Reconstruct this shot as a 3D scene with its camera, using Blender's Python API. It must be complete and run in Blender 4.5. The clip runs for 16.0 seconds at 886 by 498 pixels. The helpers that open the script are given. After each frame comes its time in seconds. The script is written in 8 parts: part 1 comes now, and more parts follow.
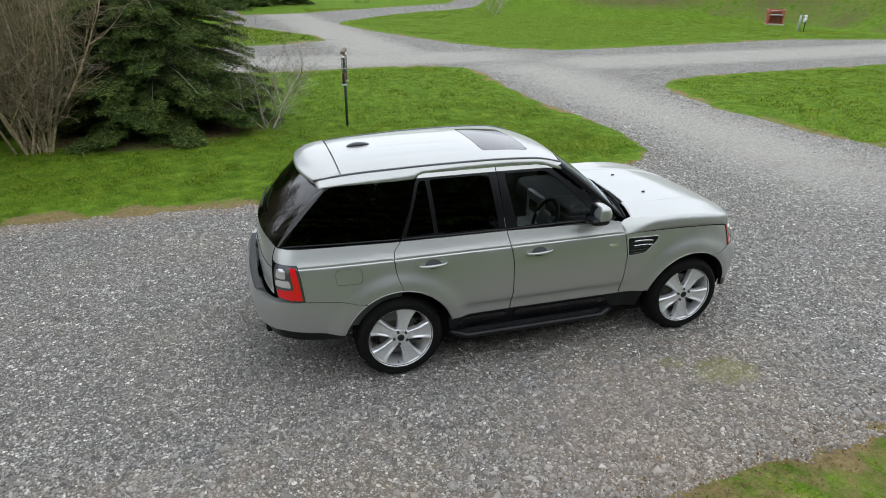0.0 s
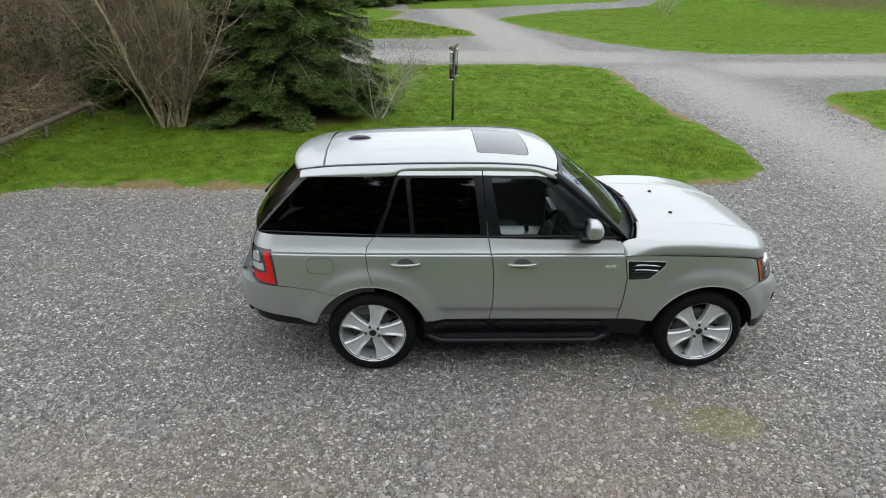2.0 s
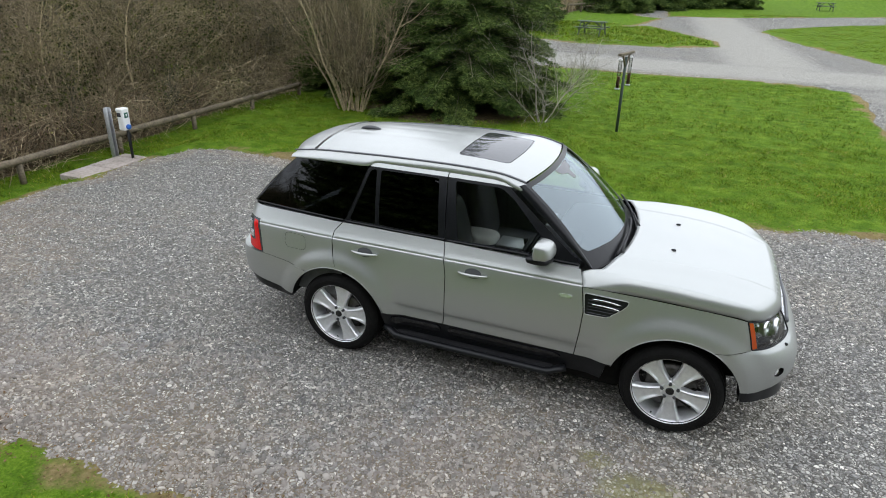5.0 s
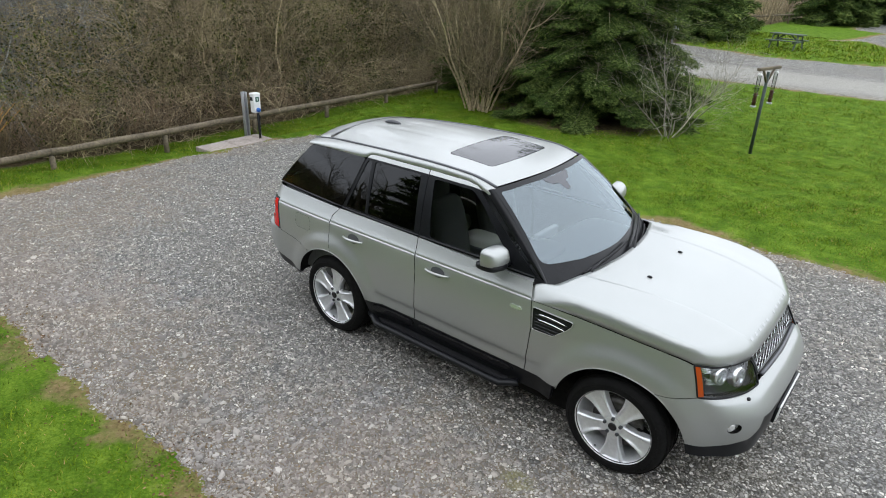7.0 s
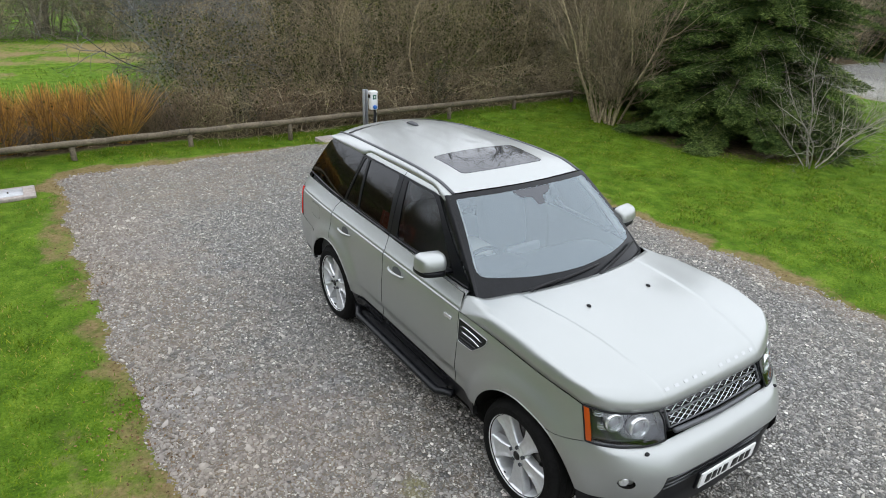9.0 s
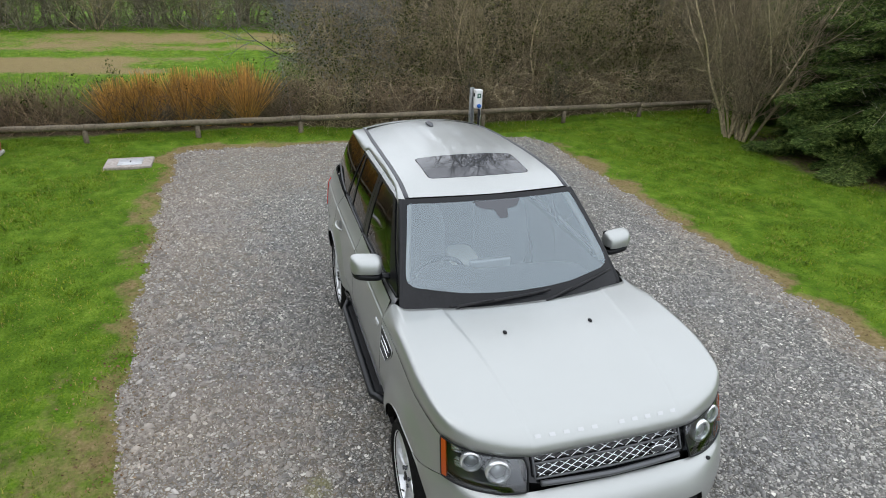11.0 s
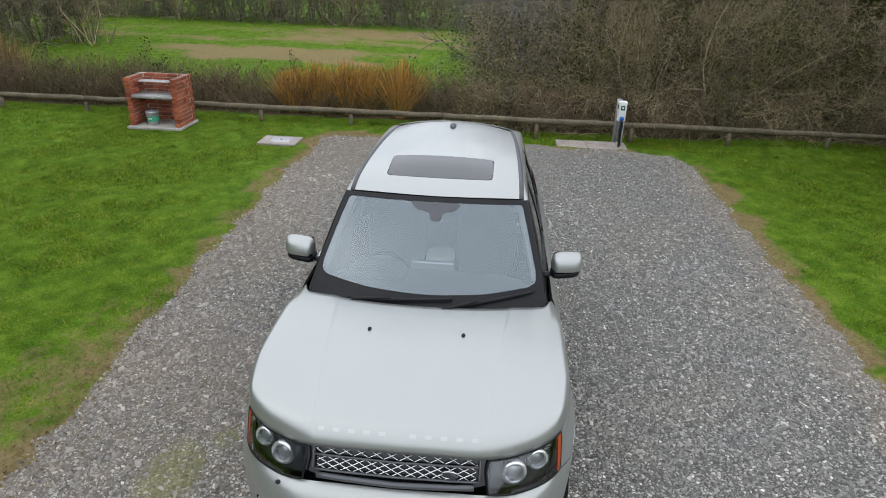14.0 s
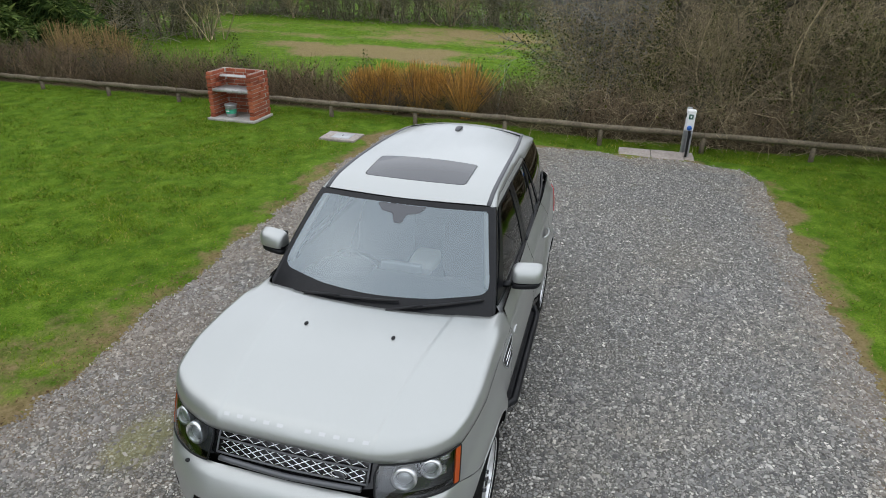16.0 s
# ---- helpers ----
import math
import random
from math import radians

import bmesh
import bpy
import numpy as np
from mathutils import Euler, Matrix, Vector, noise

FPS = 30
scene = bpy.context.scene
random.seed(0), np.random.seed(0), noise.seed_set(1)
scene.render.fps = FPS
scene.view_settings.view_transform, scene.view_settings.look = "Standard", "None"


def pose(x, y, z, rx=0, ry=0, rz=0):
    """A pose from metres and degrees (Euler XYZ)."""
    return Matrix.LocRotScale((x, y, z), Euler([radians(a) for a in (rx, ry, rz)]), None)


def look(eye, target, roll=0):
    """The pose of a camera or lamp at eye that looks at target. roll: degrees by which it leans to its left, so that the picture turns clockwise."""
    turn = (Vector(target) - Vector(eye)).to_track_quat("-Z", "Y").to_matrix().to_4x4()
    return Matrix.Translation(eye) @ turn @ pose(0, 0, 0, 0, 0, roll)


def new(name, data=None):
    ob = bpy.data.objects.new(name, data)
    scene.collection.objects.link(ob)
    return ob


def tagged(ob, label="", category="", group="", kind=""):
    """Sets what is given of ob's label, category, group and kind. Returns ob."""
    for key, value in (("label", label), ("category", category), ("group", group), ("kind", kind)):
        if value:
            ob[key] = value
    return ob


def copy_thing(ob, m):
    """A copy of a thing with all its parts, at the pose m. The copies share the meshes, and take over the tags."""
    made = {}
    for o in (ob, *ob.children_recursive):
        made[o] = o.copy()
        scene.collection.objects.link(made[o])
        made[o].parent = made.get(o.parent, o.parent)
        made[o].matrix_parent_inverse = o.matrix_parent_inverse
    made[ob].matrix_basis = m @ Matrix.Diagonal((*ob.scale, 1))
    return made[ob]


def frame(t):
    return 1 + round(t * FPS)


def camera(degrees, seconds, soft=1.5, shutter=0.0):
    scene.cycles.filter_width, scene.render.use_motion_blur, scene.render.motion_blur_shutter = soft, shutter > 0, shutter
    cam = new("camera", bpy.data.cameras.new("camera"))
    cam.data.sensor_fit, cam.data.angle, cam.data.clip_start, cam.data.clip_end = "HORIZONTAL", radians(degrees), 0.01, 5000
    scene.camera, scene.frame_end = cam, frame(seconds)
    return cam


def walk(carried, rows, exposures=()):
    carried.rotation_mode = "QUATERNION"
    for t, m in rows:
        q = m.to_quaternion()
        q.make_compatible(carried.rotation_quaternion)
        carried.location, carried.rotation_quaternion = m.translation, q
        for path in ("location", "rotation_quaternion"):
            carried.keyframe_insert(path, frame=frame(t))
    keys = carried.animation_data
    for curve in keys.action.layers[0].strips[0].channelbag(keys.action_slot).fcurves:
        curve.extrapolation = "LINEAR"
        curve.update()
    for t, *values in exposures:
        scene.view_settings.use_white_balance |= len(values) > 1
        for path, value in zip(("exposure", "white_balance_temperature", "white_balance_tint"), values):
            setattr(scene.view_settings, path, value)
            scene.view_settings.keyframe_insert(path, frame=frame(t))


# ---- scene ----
cam = camera(69.5, 16.0, soft=1.0)
PATH = [
    (0, (-2.381, -5.353, 3.169), (-1.84, -3.604, 2.365), 0.5),
    (0.5, (-2.039, -5.417, 3.176), (-1.612, -3.638, 2.368), 0.6),
    (1, (-1.668, -5.442, 3.181), (-1.364, -3.64, 2.367), 0.8),
    (1.5, (-1.298, -5.456, 3.185), (-1.116, -3.64, 2.366), 0.8),
    (2, (-0.948, -5.468, 3.174), (-0.887, -3.644, 2.356), 0.8),
    (2.5, (-0.595, -5.436, 3.168), (-0.655, -3.612, 2.348), 0.9),
    (3, (-0.261, -5.394, 3.165), (-0.434, -3.579, 2.344), 1.0),
    (3.5, (0.104, -5.343, 3.166), (-0.191, -3.543, 2.345), 0.9),
    (4, (0.477, -5.266, 3.158), (0.056, -3.491, 2.338), 1.1),
    (6.5, (2.252, -4.527, 3.161), (1.226, -3.02, 2.339), 1.6),
    (7, (2.574, -4.294, 3.162), (1.436, -2.87, 2.34), 1.8),
    (7.5, (2.883, -4.029, 3.169), (1.641, -2.692, 2.349), 1.9),
    (8, (3.186, -3.726, 3.183), (1.843, -2.493, 2.362), 1.9),
    (8.5, (3.451, -3.415, 3.188), (2.016, -2.288, 2.368), 2.1),
    (9, (3.681, -3.089, 3.196), (2.168, -2.071, 2.375), 1.9),
    (11.5, (4.264, -1.253, 3.25), (2.503, -0.828, 2.402), 1.9),
    (12, (4.333, -0.881, 3.254), (2.549, -0.581, 2.403), 1.9),
    (12.5, (4.384, -0.519, 3.254), (2.582, -0.344, 2.404), 1.9),
    (13, (4.407, -0.182, 3.263), (2.599, -0.125, 2.41), 1.9),
    (13.5, (4.434, 0.116, 3.27), (2.624, 0.07, 2.42), 1.8),
    (14, (4.449, 0.39, 3.282), (2.643, 0.253, 2.434), 1.8),
    (14.5, (4.427, 0.646, 3.295), (2.63, 0.423, 2.446), 1.6),
    (15, (4.384, 0.899, 3.312), (2.601, 0.595, 2.459), 1.5),
    (15.5, (4.323, 1.141, 3.315), (2.555, 0.76, 2.461), 1.5),
    (16, (4.259, 1.366, 3.321), (2.509, 0.912, 2.466), 1.4),
]
walk(cam, [(t, look(eye, target, roll)) for t, eye, target, roll in PATH],
     exposures=((0, 0.55), (4, 0.65), (8, 0.74), (11, 0.58), (14, 0.39), (16, 0.39)))

# ---------------------------------------------------------------- light
world = bpy.data.worlds.new("overcast_sky")
scene.world = world
world.use_nodes = True
_n, _l = world.node_tree.nodes, world.node_tree.links
_n.clear()
_sky = _n.new("ShaderNodeTexSky")
_sky.sky_type = "NISHITA"
_sky.sun_disc = False
_sky.sun_elevation = radians(55)
_sky.sun_rotation = radians(160)
_sky.dust_density = 3.0
_hue = _n.new("ShaderNodeHueSaturation")
_hue.inputs["Saturation"].default_value = 0.34
_bg = _n.new("ShaderNodeBackground")
_bg.inputs["Strength"].default_value = 0.15
_wo = _n.new("ShaderNodeOutputWorld")
_l.new(_sky.outputs[0], _hue.inputs["Color"])
# a closed layer of cloud evens the sky out
_cloud = _n.new("ShaderNodeMix")
_cloud.data_type = "RGBA"
_cloud.inputs[0].default_value = 0.9
_cloud.inputs[7].default_value = (5.65, 6.05, 6.75, 1)
_l.new(_hue.outputs[0], _cloud.inputs[6])
_l.new(_cloud.outputs[2], _bg.inputs["Color"])
_l.new(_bg.outputs[0], _wo.inputs["Surface"])
sun_data = bpy.data.lights.new("sun", "SUN")
sun_data.energy, sun_data.angle, sun_data.color = 1.0, radians(150), (0.97, 0.985, 1.0)
sun = new("sun", sun_data)
sun.matrix_world = look((0, 2, 13), (0, 0, 0))
scene.view_settings.exposure = 0.44

# ---------------------------------------------------------------- materials
def mat(name, base=(0.5, 0.5, 0.5), rough=0.6, metal=0.0):
    m = bpy.data.materials.new(name)
    m.use_nodes = True
    b = m.node_tree.nodes["Principled BSDF"]
    b.inputs["Base Color"].default_value = (*base, 1)
    b.inputs["Roughness"].default_value = rough
    b.inputs["Metallic"].default_value = metal
    return m, m.node_tree.nodes, m.node_tree.links, b


def ramp(n, stops, inter="LINEAR"):
    r = n.new("ShaderNodeValToRGB")
    r.color_ramp.interpolation = inter
    while len(r.color_ramp.elements) < len(stops):
        r.color_ramp.elements.new(0.5)
    for e, (p, c) in zip(r.color_ramp.elements, stops):
        e.position = p
        e.color = (c, c, c, 1) if isinstance(c, (int, float)) else (*c, 1)
    return r


def noise_tex(n, l, scale, detail=4, rough=0.55, coord=None, dim="3D"):
    t = n.new("ShaderNodeTexNoise")
    t.inputs["Scale"].default_value = scale
    t.inputs["Detail"].default_value = detail
    t.inputs["Roughness"].default_value = rough
    if coord is not None:
        l.new(coord, t.inputs["Vector"])
    return t


def voro(n, l, scale, feature="F1", coord=None):
    t = n.new("ShaderNodeTexVoronoi")
    t.feature = feature
    t.inputs["Scale"].default_value = scale
    if coord is not None:
        l.new(coord, t.inputs["Vector"])
    return t


def mixc(n, l, fac, a, b, blend="MIX"):
    m = n.new("ShaderNodeMix")
    m.data_type = "RGBA"
    m.blend_type = blend
    for sock, v in ((m.inputs[0], fac), (m.inputs[6], a), (m.inputs[7], b)):
        if isinstance(v, (int, float)):
            sock.default_value = v
        elif isinstance(v, tuple):
            sock.default_value = (*v, 1)
        else:
            l.new(v, sock)
    return m.outputs[2]


def maths(n, l, op, a, b=0.0):
    m = n.new("ShaderNodeMath")
    m.operation = op
    for sock, v in ((m.inputs[0], a), (m.inputs[1], b)):
        if isinstance(v, (int, float)):
            sock.default_value = v
        else:
            l.new(v, sock)
    return m.outputs[0]


def bump(n, l, b, height, strength=0.3, dist=0.01, chain=None):
    k = n.new("ShaderNodeBump")
    k.inputs["Strength"].default_value = strength
    k.inputs["Distance"].default_value = dist
    l.new(height, k.inputs["Height"])
    if chain is not None:
        l.new(chain, k.inputs["Normal"])
    l.new(k.outputs[0], b.inputs["Normal"])
    return k.outputs[0]


def geo_pos(n):
    return n.new("ShaderNodeNewGeometry").outputs["Position"]


def grained(name, dark, light, scale, rough=0.8, strength=0.3, dist=0.004, detail=6, metal=0.0, local=True, big=None):
    """A surface whose colour runs between two tones in grain and in larger stains, with fine relief."""
    m, n, l, b = mat(name, rough=rough, metal=metal)
    co = n.new("ShaderNodeTexCoord").outputs["Object"] if local else geo_pos(n)
    fine = noise_tex(n, l, scale, detail, 0.6, co)
    wide = noise_tex(n, l, big or scale / 9, 3, 0.5, co)
    f = maths(n, l, "ADD", maths(n, l, "MULTIPLY", fine.outputs[0], 0.6), maths(n, l, "MULTIPLY", wide.outputs[0], 0.4))
    r = ramp(n, [(0.36, dark), (0.64, light)])
    l.new(f, r.inputs[0])
    l.new(r.outputs[0], b.inputs["Base Color"])
    bump(n, l, b, fine.outputs[0], strength, dist)
    return m


def stone_cells(n, l, co, scale):
    """Cells of broken stone: a random colour for each, and the distance to the joint between them."""
    v = voro(n, l, scale, "F1", co)
    e = voro(n, l, scale, "DISTANCE_TO_EDGE", co)
    sep = n.new("ShaderNodeSeparateColor")
    l.new(v.outputs["Color"], sep.inputs[0])
    return v, e, sep


def gravel_material():
    m, n, l, b = mat("slate_gravel", rough=0.8)
    b.inputs["Specular IOR Level"].default_value = 0.3
    co = geo_pos(n)
    warp = noise_tex(n, l, 40, 2, 0.5, co)
    off = n.new("ShaderNodeVectorMath")
    off.operation = "MULTIPLY_ADD"
    l.new(warp.outputs["Color"], off.inputs[0])
    off.inputs[1].default_value = (0.007, 0.007, 0.007)
    l.new(co, off.inputs[2])
    big, be, bs = stone_cells(n, l, off.outputs[0], 32)
    small, se, sm_ = stone_cells(n, l, off.outputs[0], 62)
    pick = ramp(n, [(0.47, 0.0), (0.53, 1.0)])
    l.new(noise_tex(n, l, 14, 4, 0.65, co).outputs[0], pick.inputs[0])
    rb = ramp(n, [(0.0, (0.085, 0.086, 0.09)), (0.4, (0.18, 0.18, 0.182)), (0.72, (0.275, 0.272, 0.264)), (0.9, (0.40, 0.394, 0.38)), (1.0, (0.60, 0.59, 0.57))])
    l.new(bs.outputs[0], rb.inputs[0])
    rs = ramp(n, [(0.0, (0.08, 0.08, 0.083)), (0.5, (0.175, 0.174, 0.172)), (0.88, (0.31, 0.305, 0.295)), (1.0, (0.56, 0.55, 0.53))])
    l.new(sm_.outputs[0], rs.inputs[0])
    stones = mixc(n, l, pick.outputs[0], rs.outputs[0], rb.outputs[0])
    # joints between the stones go dark: silt, with the gaps' shade painted in
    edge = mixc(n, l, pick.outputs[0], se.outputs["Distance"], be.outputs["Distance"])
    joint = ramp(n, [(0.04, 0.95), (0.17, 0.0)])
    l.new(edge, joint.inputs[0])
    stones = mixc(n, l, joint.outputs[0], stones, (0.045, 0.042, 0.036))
    silt = ramp(n, [(0.5, 0.0), (0.72, 0.75)])
    l.new(noise_tex(n, l, 0.7, 5, 0.62, co).outputs[0], silt.inputs[0])
    stones = mixc(n, l, maths(n, l, "MULTIPLY", silt.outputs[0], 0.38), stones, (0.15, 0.134, 0.10))
    # brown silt and leaf mould towards the back of the pad, moss in a few spots
    earth = n.new("ShaderNodeAttribute")
    earth.attribute_name = "earth"
    en = ramp(n, [(0.25, 0.0), (0.7, 1.0)])
    l.new(maths(n, l, "ADD", earth.outputs["Fac"], maths(n, l, "MULTIPLY", maths(n, l, "SUBTRACT", noise_tex(n, l, 6, 6, 0.7, co).outputs[0], 0.5), 1.5)), en.inputs[0])
    stones = mixc(n, l, maths(n, l, "MULTIPLY", en.outputs[0], maths(n, l, "ADD", 0.16, maths(n, l, "MULTIPLY", joint.outputs[0], 0.6))), stones, (0.16, 0.122, 0.085))
    moss = ramp(n, [(0.64, 0.0), (0.76, 0.6)])
    l.new(noise_tex(n, l, 1.9, 6, 0.7, co).outputs[0], moss.inputs[0])
    stones = mixc(n, l, moss.outputs[0], stones, (0.135, 0.14, 0.06))
    green = n.new("ShaderNodeAttribute")
    green.attribute_name = "moss"
    gm = ramp(n, [(0.35, 0.0), (0.95, 0.6)])
    l.new(maths(n, l, "ADD", green.outputs["Fac"], maths(n, l, "MULTIPLY", maths(n, l, "SUBTRACT", noise_tex(n, l, 9, 5, 0.7, co).outputs[0], 0.5), 1.1)), gm.inputs[0])
    stones = mixc(n, l, gm.outputs[0], stones, (0.155, 0.15, 0.06))
    # compacted wheel tracks of fine dust on the lane
    att = n.new("ShaderNodeAttribute")
    att.attribute_name = "packed"
    dustn = noise_tex(n, l, 1.3, 5, 0.6, co)
    dust = ramp(n, [(0.2, 0.0), (0.85, 1.0)])
    l.new(maths(n, l, "ADD", att.outputs["Fac"], maths(n, l, "MULTIPLY", maths(n, l, "SUBTRACT", dustn.outputs[0], 0.5), 0.55)), dust.inputs[0])
    grit = ramp(n, [(0.3, (0.17, 0.166, 0.156)), (0.7, (0.30, 0.292, 0.274))])
    l.new(noise_tex(n, l, 60, 6, 0.7, co).outputs[0], grit.inputs[0])
    col = mixc(n, l, maths(n, l, "MULTIPLY", dust.outputs[0], 0.8), stones, grit.outputs[0])
    col = mixc(n, l, 1.0, col, (1.42, 1.405, 1.325), "MULTIPLY")
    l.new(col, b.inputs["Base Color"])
    # each stone lies at a tilt of its own
    tilt = n.new("ShaderNodeVectorMath")
    tilt.operation = "MULTIPLY_ADD"
    l.new(mixc(n, l, pick.outputs[0], small.outputs["Color"], big.outputs["Color"]), tilt.inputs[0])
    tilt.inputs[1].default_value = (1.6, 1.6, 0.0)
    tilt.inputs[2].default_value = (-0.8, -0.8, 0.0)
    lean = n.new("ShaderNodeVectorMath")
    lean.operation = "ADD"
    l.new(tilt.outputs[0], lean.inputs[0])
    l.new(n.new("ShaderNodeNewGeometry").outputs["Normal"], lean.inputs[1])
    unit = n.new("ShaderNodeVectorMath")
    unit.operation = "NORMALIZE"
    l.new(lean.outputs[0], unit.inputs[0])
    flat = maths(n, l, "SUBTRACT", 1.0, maths(n, l, "MULTIPLY", dust.outputs[0], 0.75))
    h = maths(n, l, "MULTIPLY", maths(n, l, "MINIMUM", edge, 0.22), flat)
    bump(n, l, b, h, 0.7, 0.022, unit.outputs[0])
    return m


def lawn_material():
    m, n, l, b = mat("lawn_turf", rough=0.95)
    b.inputs["Specular IOR Level"].default_value = 0.08
    co = geo_pos(n)
    fine = noise_tex(n, l, 45, 6, 0.7, co)
    mid = noise_tex(n, l, 3.5, 5, 0.6, co)
    r = ramp(n, [(0.34, (0.035, 0.075, 0.006)), (0.5, (0.09, 0.17, 0.012)), (0.64, (0.185, 0.28, 0.03))])
    l.new(maths(n, l, "ADD", maths(n, l, "MULTIPLY", fine.outputs[0], 0.5), maths(n, l, "MULTIPLY", mid.outputs[0], 0.5)), r.inputs[0])
    # worn, brownish margin beside the gravel
    att = n.new("ShaderNodeAttribute")
    att.attribute_name = "margin"
    wn = noise_tex(n, l, 5, 5, 0.65, co)
    wear = ramp(n, [(0.36, 0.0), (0.75, 1.0)])
    l.new(maths(n, l, "ADD", att.outputs["Fac"], maths(n, l, "MULTIPLY", maths(n, l, "SUBTRACT", wn.outputs[0], 0.5), 1.2)), wear.inputs[0])
    soil = ramp(n, [(0.3, (0.155, 0.10, 0.05)), (0.7, (0.35, 0.245, 0.14))])
    l.new(noise_tex(n, l, 25, 5, 0.7, co).outputs[0], soil.inputs[0])
    col = mixc(n, l, maths(n, l, "MULTIPLY", wear.outputs[0], 0.8), r.outputs[0], soil.outputs[0])
    # rank growth and leaf litter where the wood begins
    att2 = n.new("ShaderNodeAttribute")
    att2.attribute_name = "litter"
    lit = ramp(n, [(0.3, 0.0), (0.62, 1.0)])
    l.new(maths(n, l, "ADD", att2.outputs["Fac"], maths(n, l, "MULTIPLY", maths(n, l, "SUBTRACT", mid.outputs[0], 0.5), 0.8)), lit.inputs[0])
    leaf = ramp(n, [(0.3, (0.035, 0.028, 0.016)), (0.5, (0.10, 0.076, 0.044)), (0.7, (0.2, 0.155, 0.09))])
    l.new(noise_tex(n, l, 14, 7, 0.75, co).outputs[0], leaf.inputs[0])
    col = mixc(n, l, lit.outputs[0], col, leaf.outputs[0])
    l.new(col, b.inputs["Base Color"])
    bump(n, l, b, maths(n, l, "ADD", fine.outputs[0], mid.outputs[0]), 0.9, 0.03)
    return m


def blade_material(name, stops):
    m, n, l, b = mat(name, rough=0.75)
    b.inputs["Specular IOR Level"].default_value = 0.06
    g = n.new("ShaderNodeNewGeometry")
    r = ramp(n, stops)
    l.new(g.outputs["Random Per Island"], r.inputs[0])
    pn = noise_tex(n, l, 1.7, 6, 0.68, g.outputs["Position"])
    sh = ramp(n, [(0.32, (0.5, 0.58, 0.5)), (0.66, (1.2, 1.13, 1.0))])
    l.new(pn.outputs[0], sh.inputs[0])
    l.new(mixc(n, l, 1.0, r.outputs[0], sh.outputs[0], "MULTIPLY"), b.inputs["Base Color"])
    return m


def bark_material(name, dark, light, moss=(0.09, 0.1, 0.04), mossy=0.3):
    m, n, l, b = mat(name, rough=0.9)
    co = geo_pos(n)
    f = noise_tex(n, l, 18, 5, 0.65, co)
    w = noise_tex(n, l, 1.1, 4, 0.6, co)
    r = ramp(n, [(0.3, dark), (0.7, light)])
    l.new(f.outputs[0], r.inputs[0])
    isl = n.new("ShaderNodeNewGeometry").outputs["Random Per Island"]
    tone = ramp(n, [(0.0, 0.35), (0.7, 1.0), (1.0, 1.45)])
    l.new(isl, tone.inputs[0])
    c = mixc(n, l, 1.0, r.outputs[0], tone.outputs[0], "MULTIPLY")
    mo = ramp(n, [(0.5, 0.0), (0.68, 1.0)])
    l.new(w.outputs[0], mo.inputs[0])
    l.new(mixc(n, l, maths(n, l, "MULTIPLY", mo.outputs[0], mossy), c, moss), b.inputs["Base Color"])
    return m


M_GRAVEL = gravel_material()
M_LAWN = lawn_material()
M_BLADE = blade_material("grass_blade", [(0.0, (0.062, 0.11, 0.006)), (0.5, (0.108, 0.185, 0.010)), (0.85, (0.185, 0.27, 0.018)), (0.93, (0.28, 0.27, 0.06)), (1.0, (0.36, 0.28, 0.12))])
M_BLADE_PALE = blade_material("yellow_green_blade", [(0.0, (0.075, 0.12, 0.006)), (0.5, (0.13, 0.205, 0.010)), (0.85, (0.21, 0.3, 0.02)), (0.93, (0.3, 0.3, 0.08)), (1.0, (0.38, 0.32, 0.14))])
M_BARK = bark_material("grey_brown_bark", (0.10, 0.084, 0.058), (0.36, 0.315, 0.225), (0.16, 0.17, 0.07), 0.45)
M_HAZEL = bark_material("pale_hazel_bark", (0.125, 0.10, 0.062), (0.46, 0.375, 0.235), (0.27, 0.25, 0.105), 0.55)
M_LICHEN = bark_material("grey_lichened_branches", (0.12, 0.122, 0.12), (0.34, 0.345, 0.34), (0.25, 0.255, 0.235), 0.4)
M_TRUNK = bark_material("dark_mossy_bark", (0.06, 0.053, 0.036), (0.26, 0.225, 0.15), (0.16, 0.165, 0.06), 0.6)
M_TAWNY = bark_material("tawny_stems", (0.24, 0.15, 0.055), (0.48, 0.34, 0.14), (0.34, 0.26, 0.1), 0.4)
M_HEDGE = bark_material("brown_hedge_twigs", (0.10, 0.07, 0.042), (0.32, 0.225, 0.135), (0.2, 0.165, 0.08), 0.4)
M_TWIG = bark_material("brown_twigs", (0.18, 0.14, 0.086), (0.56, 0.45, 0.28), (0.36, 0.325, 0.135), 0.6)
M_WILLOW = bark_material("orange_willow_stems", (0.40, 0.19, 0.035), (0.74, 0.42, 0.10), (0.56, 0.36, 0.12), 0.35)
M_NEEDLE = blade_material("dark_conifer_needles", [(0.0, (0.018, 0.038, 0.014)), (0.6, (0.06, 0.10, 0.030)), (1.0, (0.145, 0.19, 0.055))])
M_NEEDLETIP = blade_material("young_conifer_needles", [(0.0, (0.05, 0.085, 0.028)), (0.6, (0.13, 0.195, 0.058)), (1.0, (0.28, 0.35, 0.11))])
M_LICHENTWIG = bark_material("pale_lichened_twigs", (0.17, 0.155, 0.115), (0.50, 0.47, 0.38), (0.30, 0.30, 0.15), 0.4)
M_IVY = blade_material("ivy_leaves", [(0.0, (0.025, 0.035, 0.012)), (0.6, (0.07, 0.088, 0.026)), (0.93, (0.17, 0.18, 0.05)), (1.0, (0.3, 0.3, 0.1))])
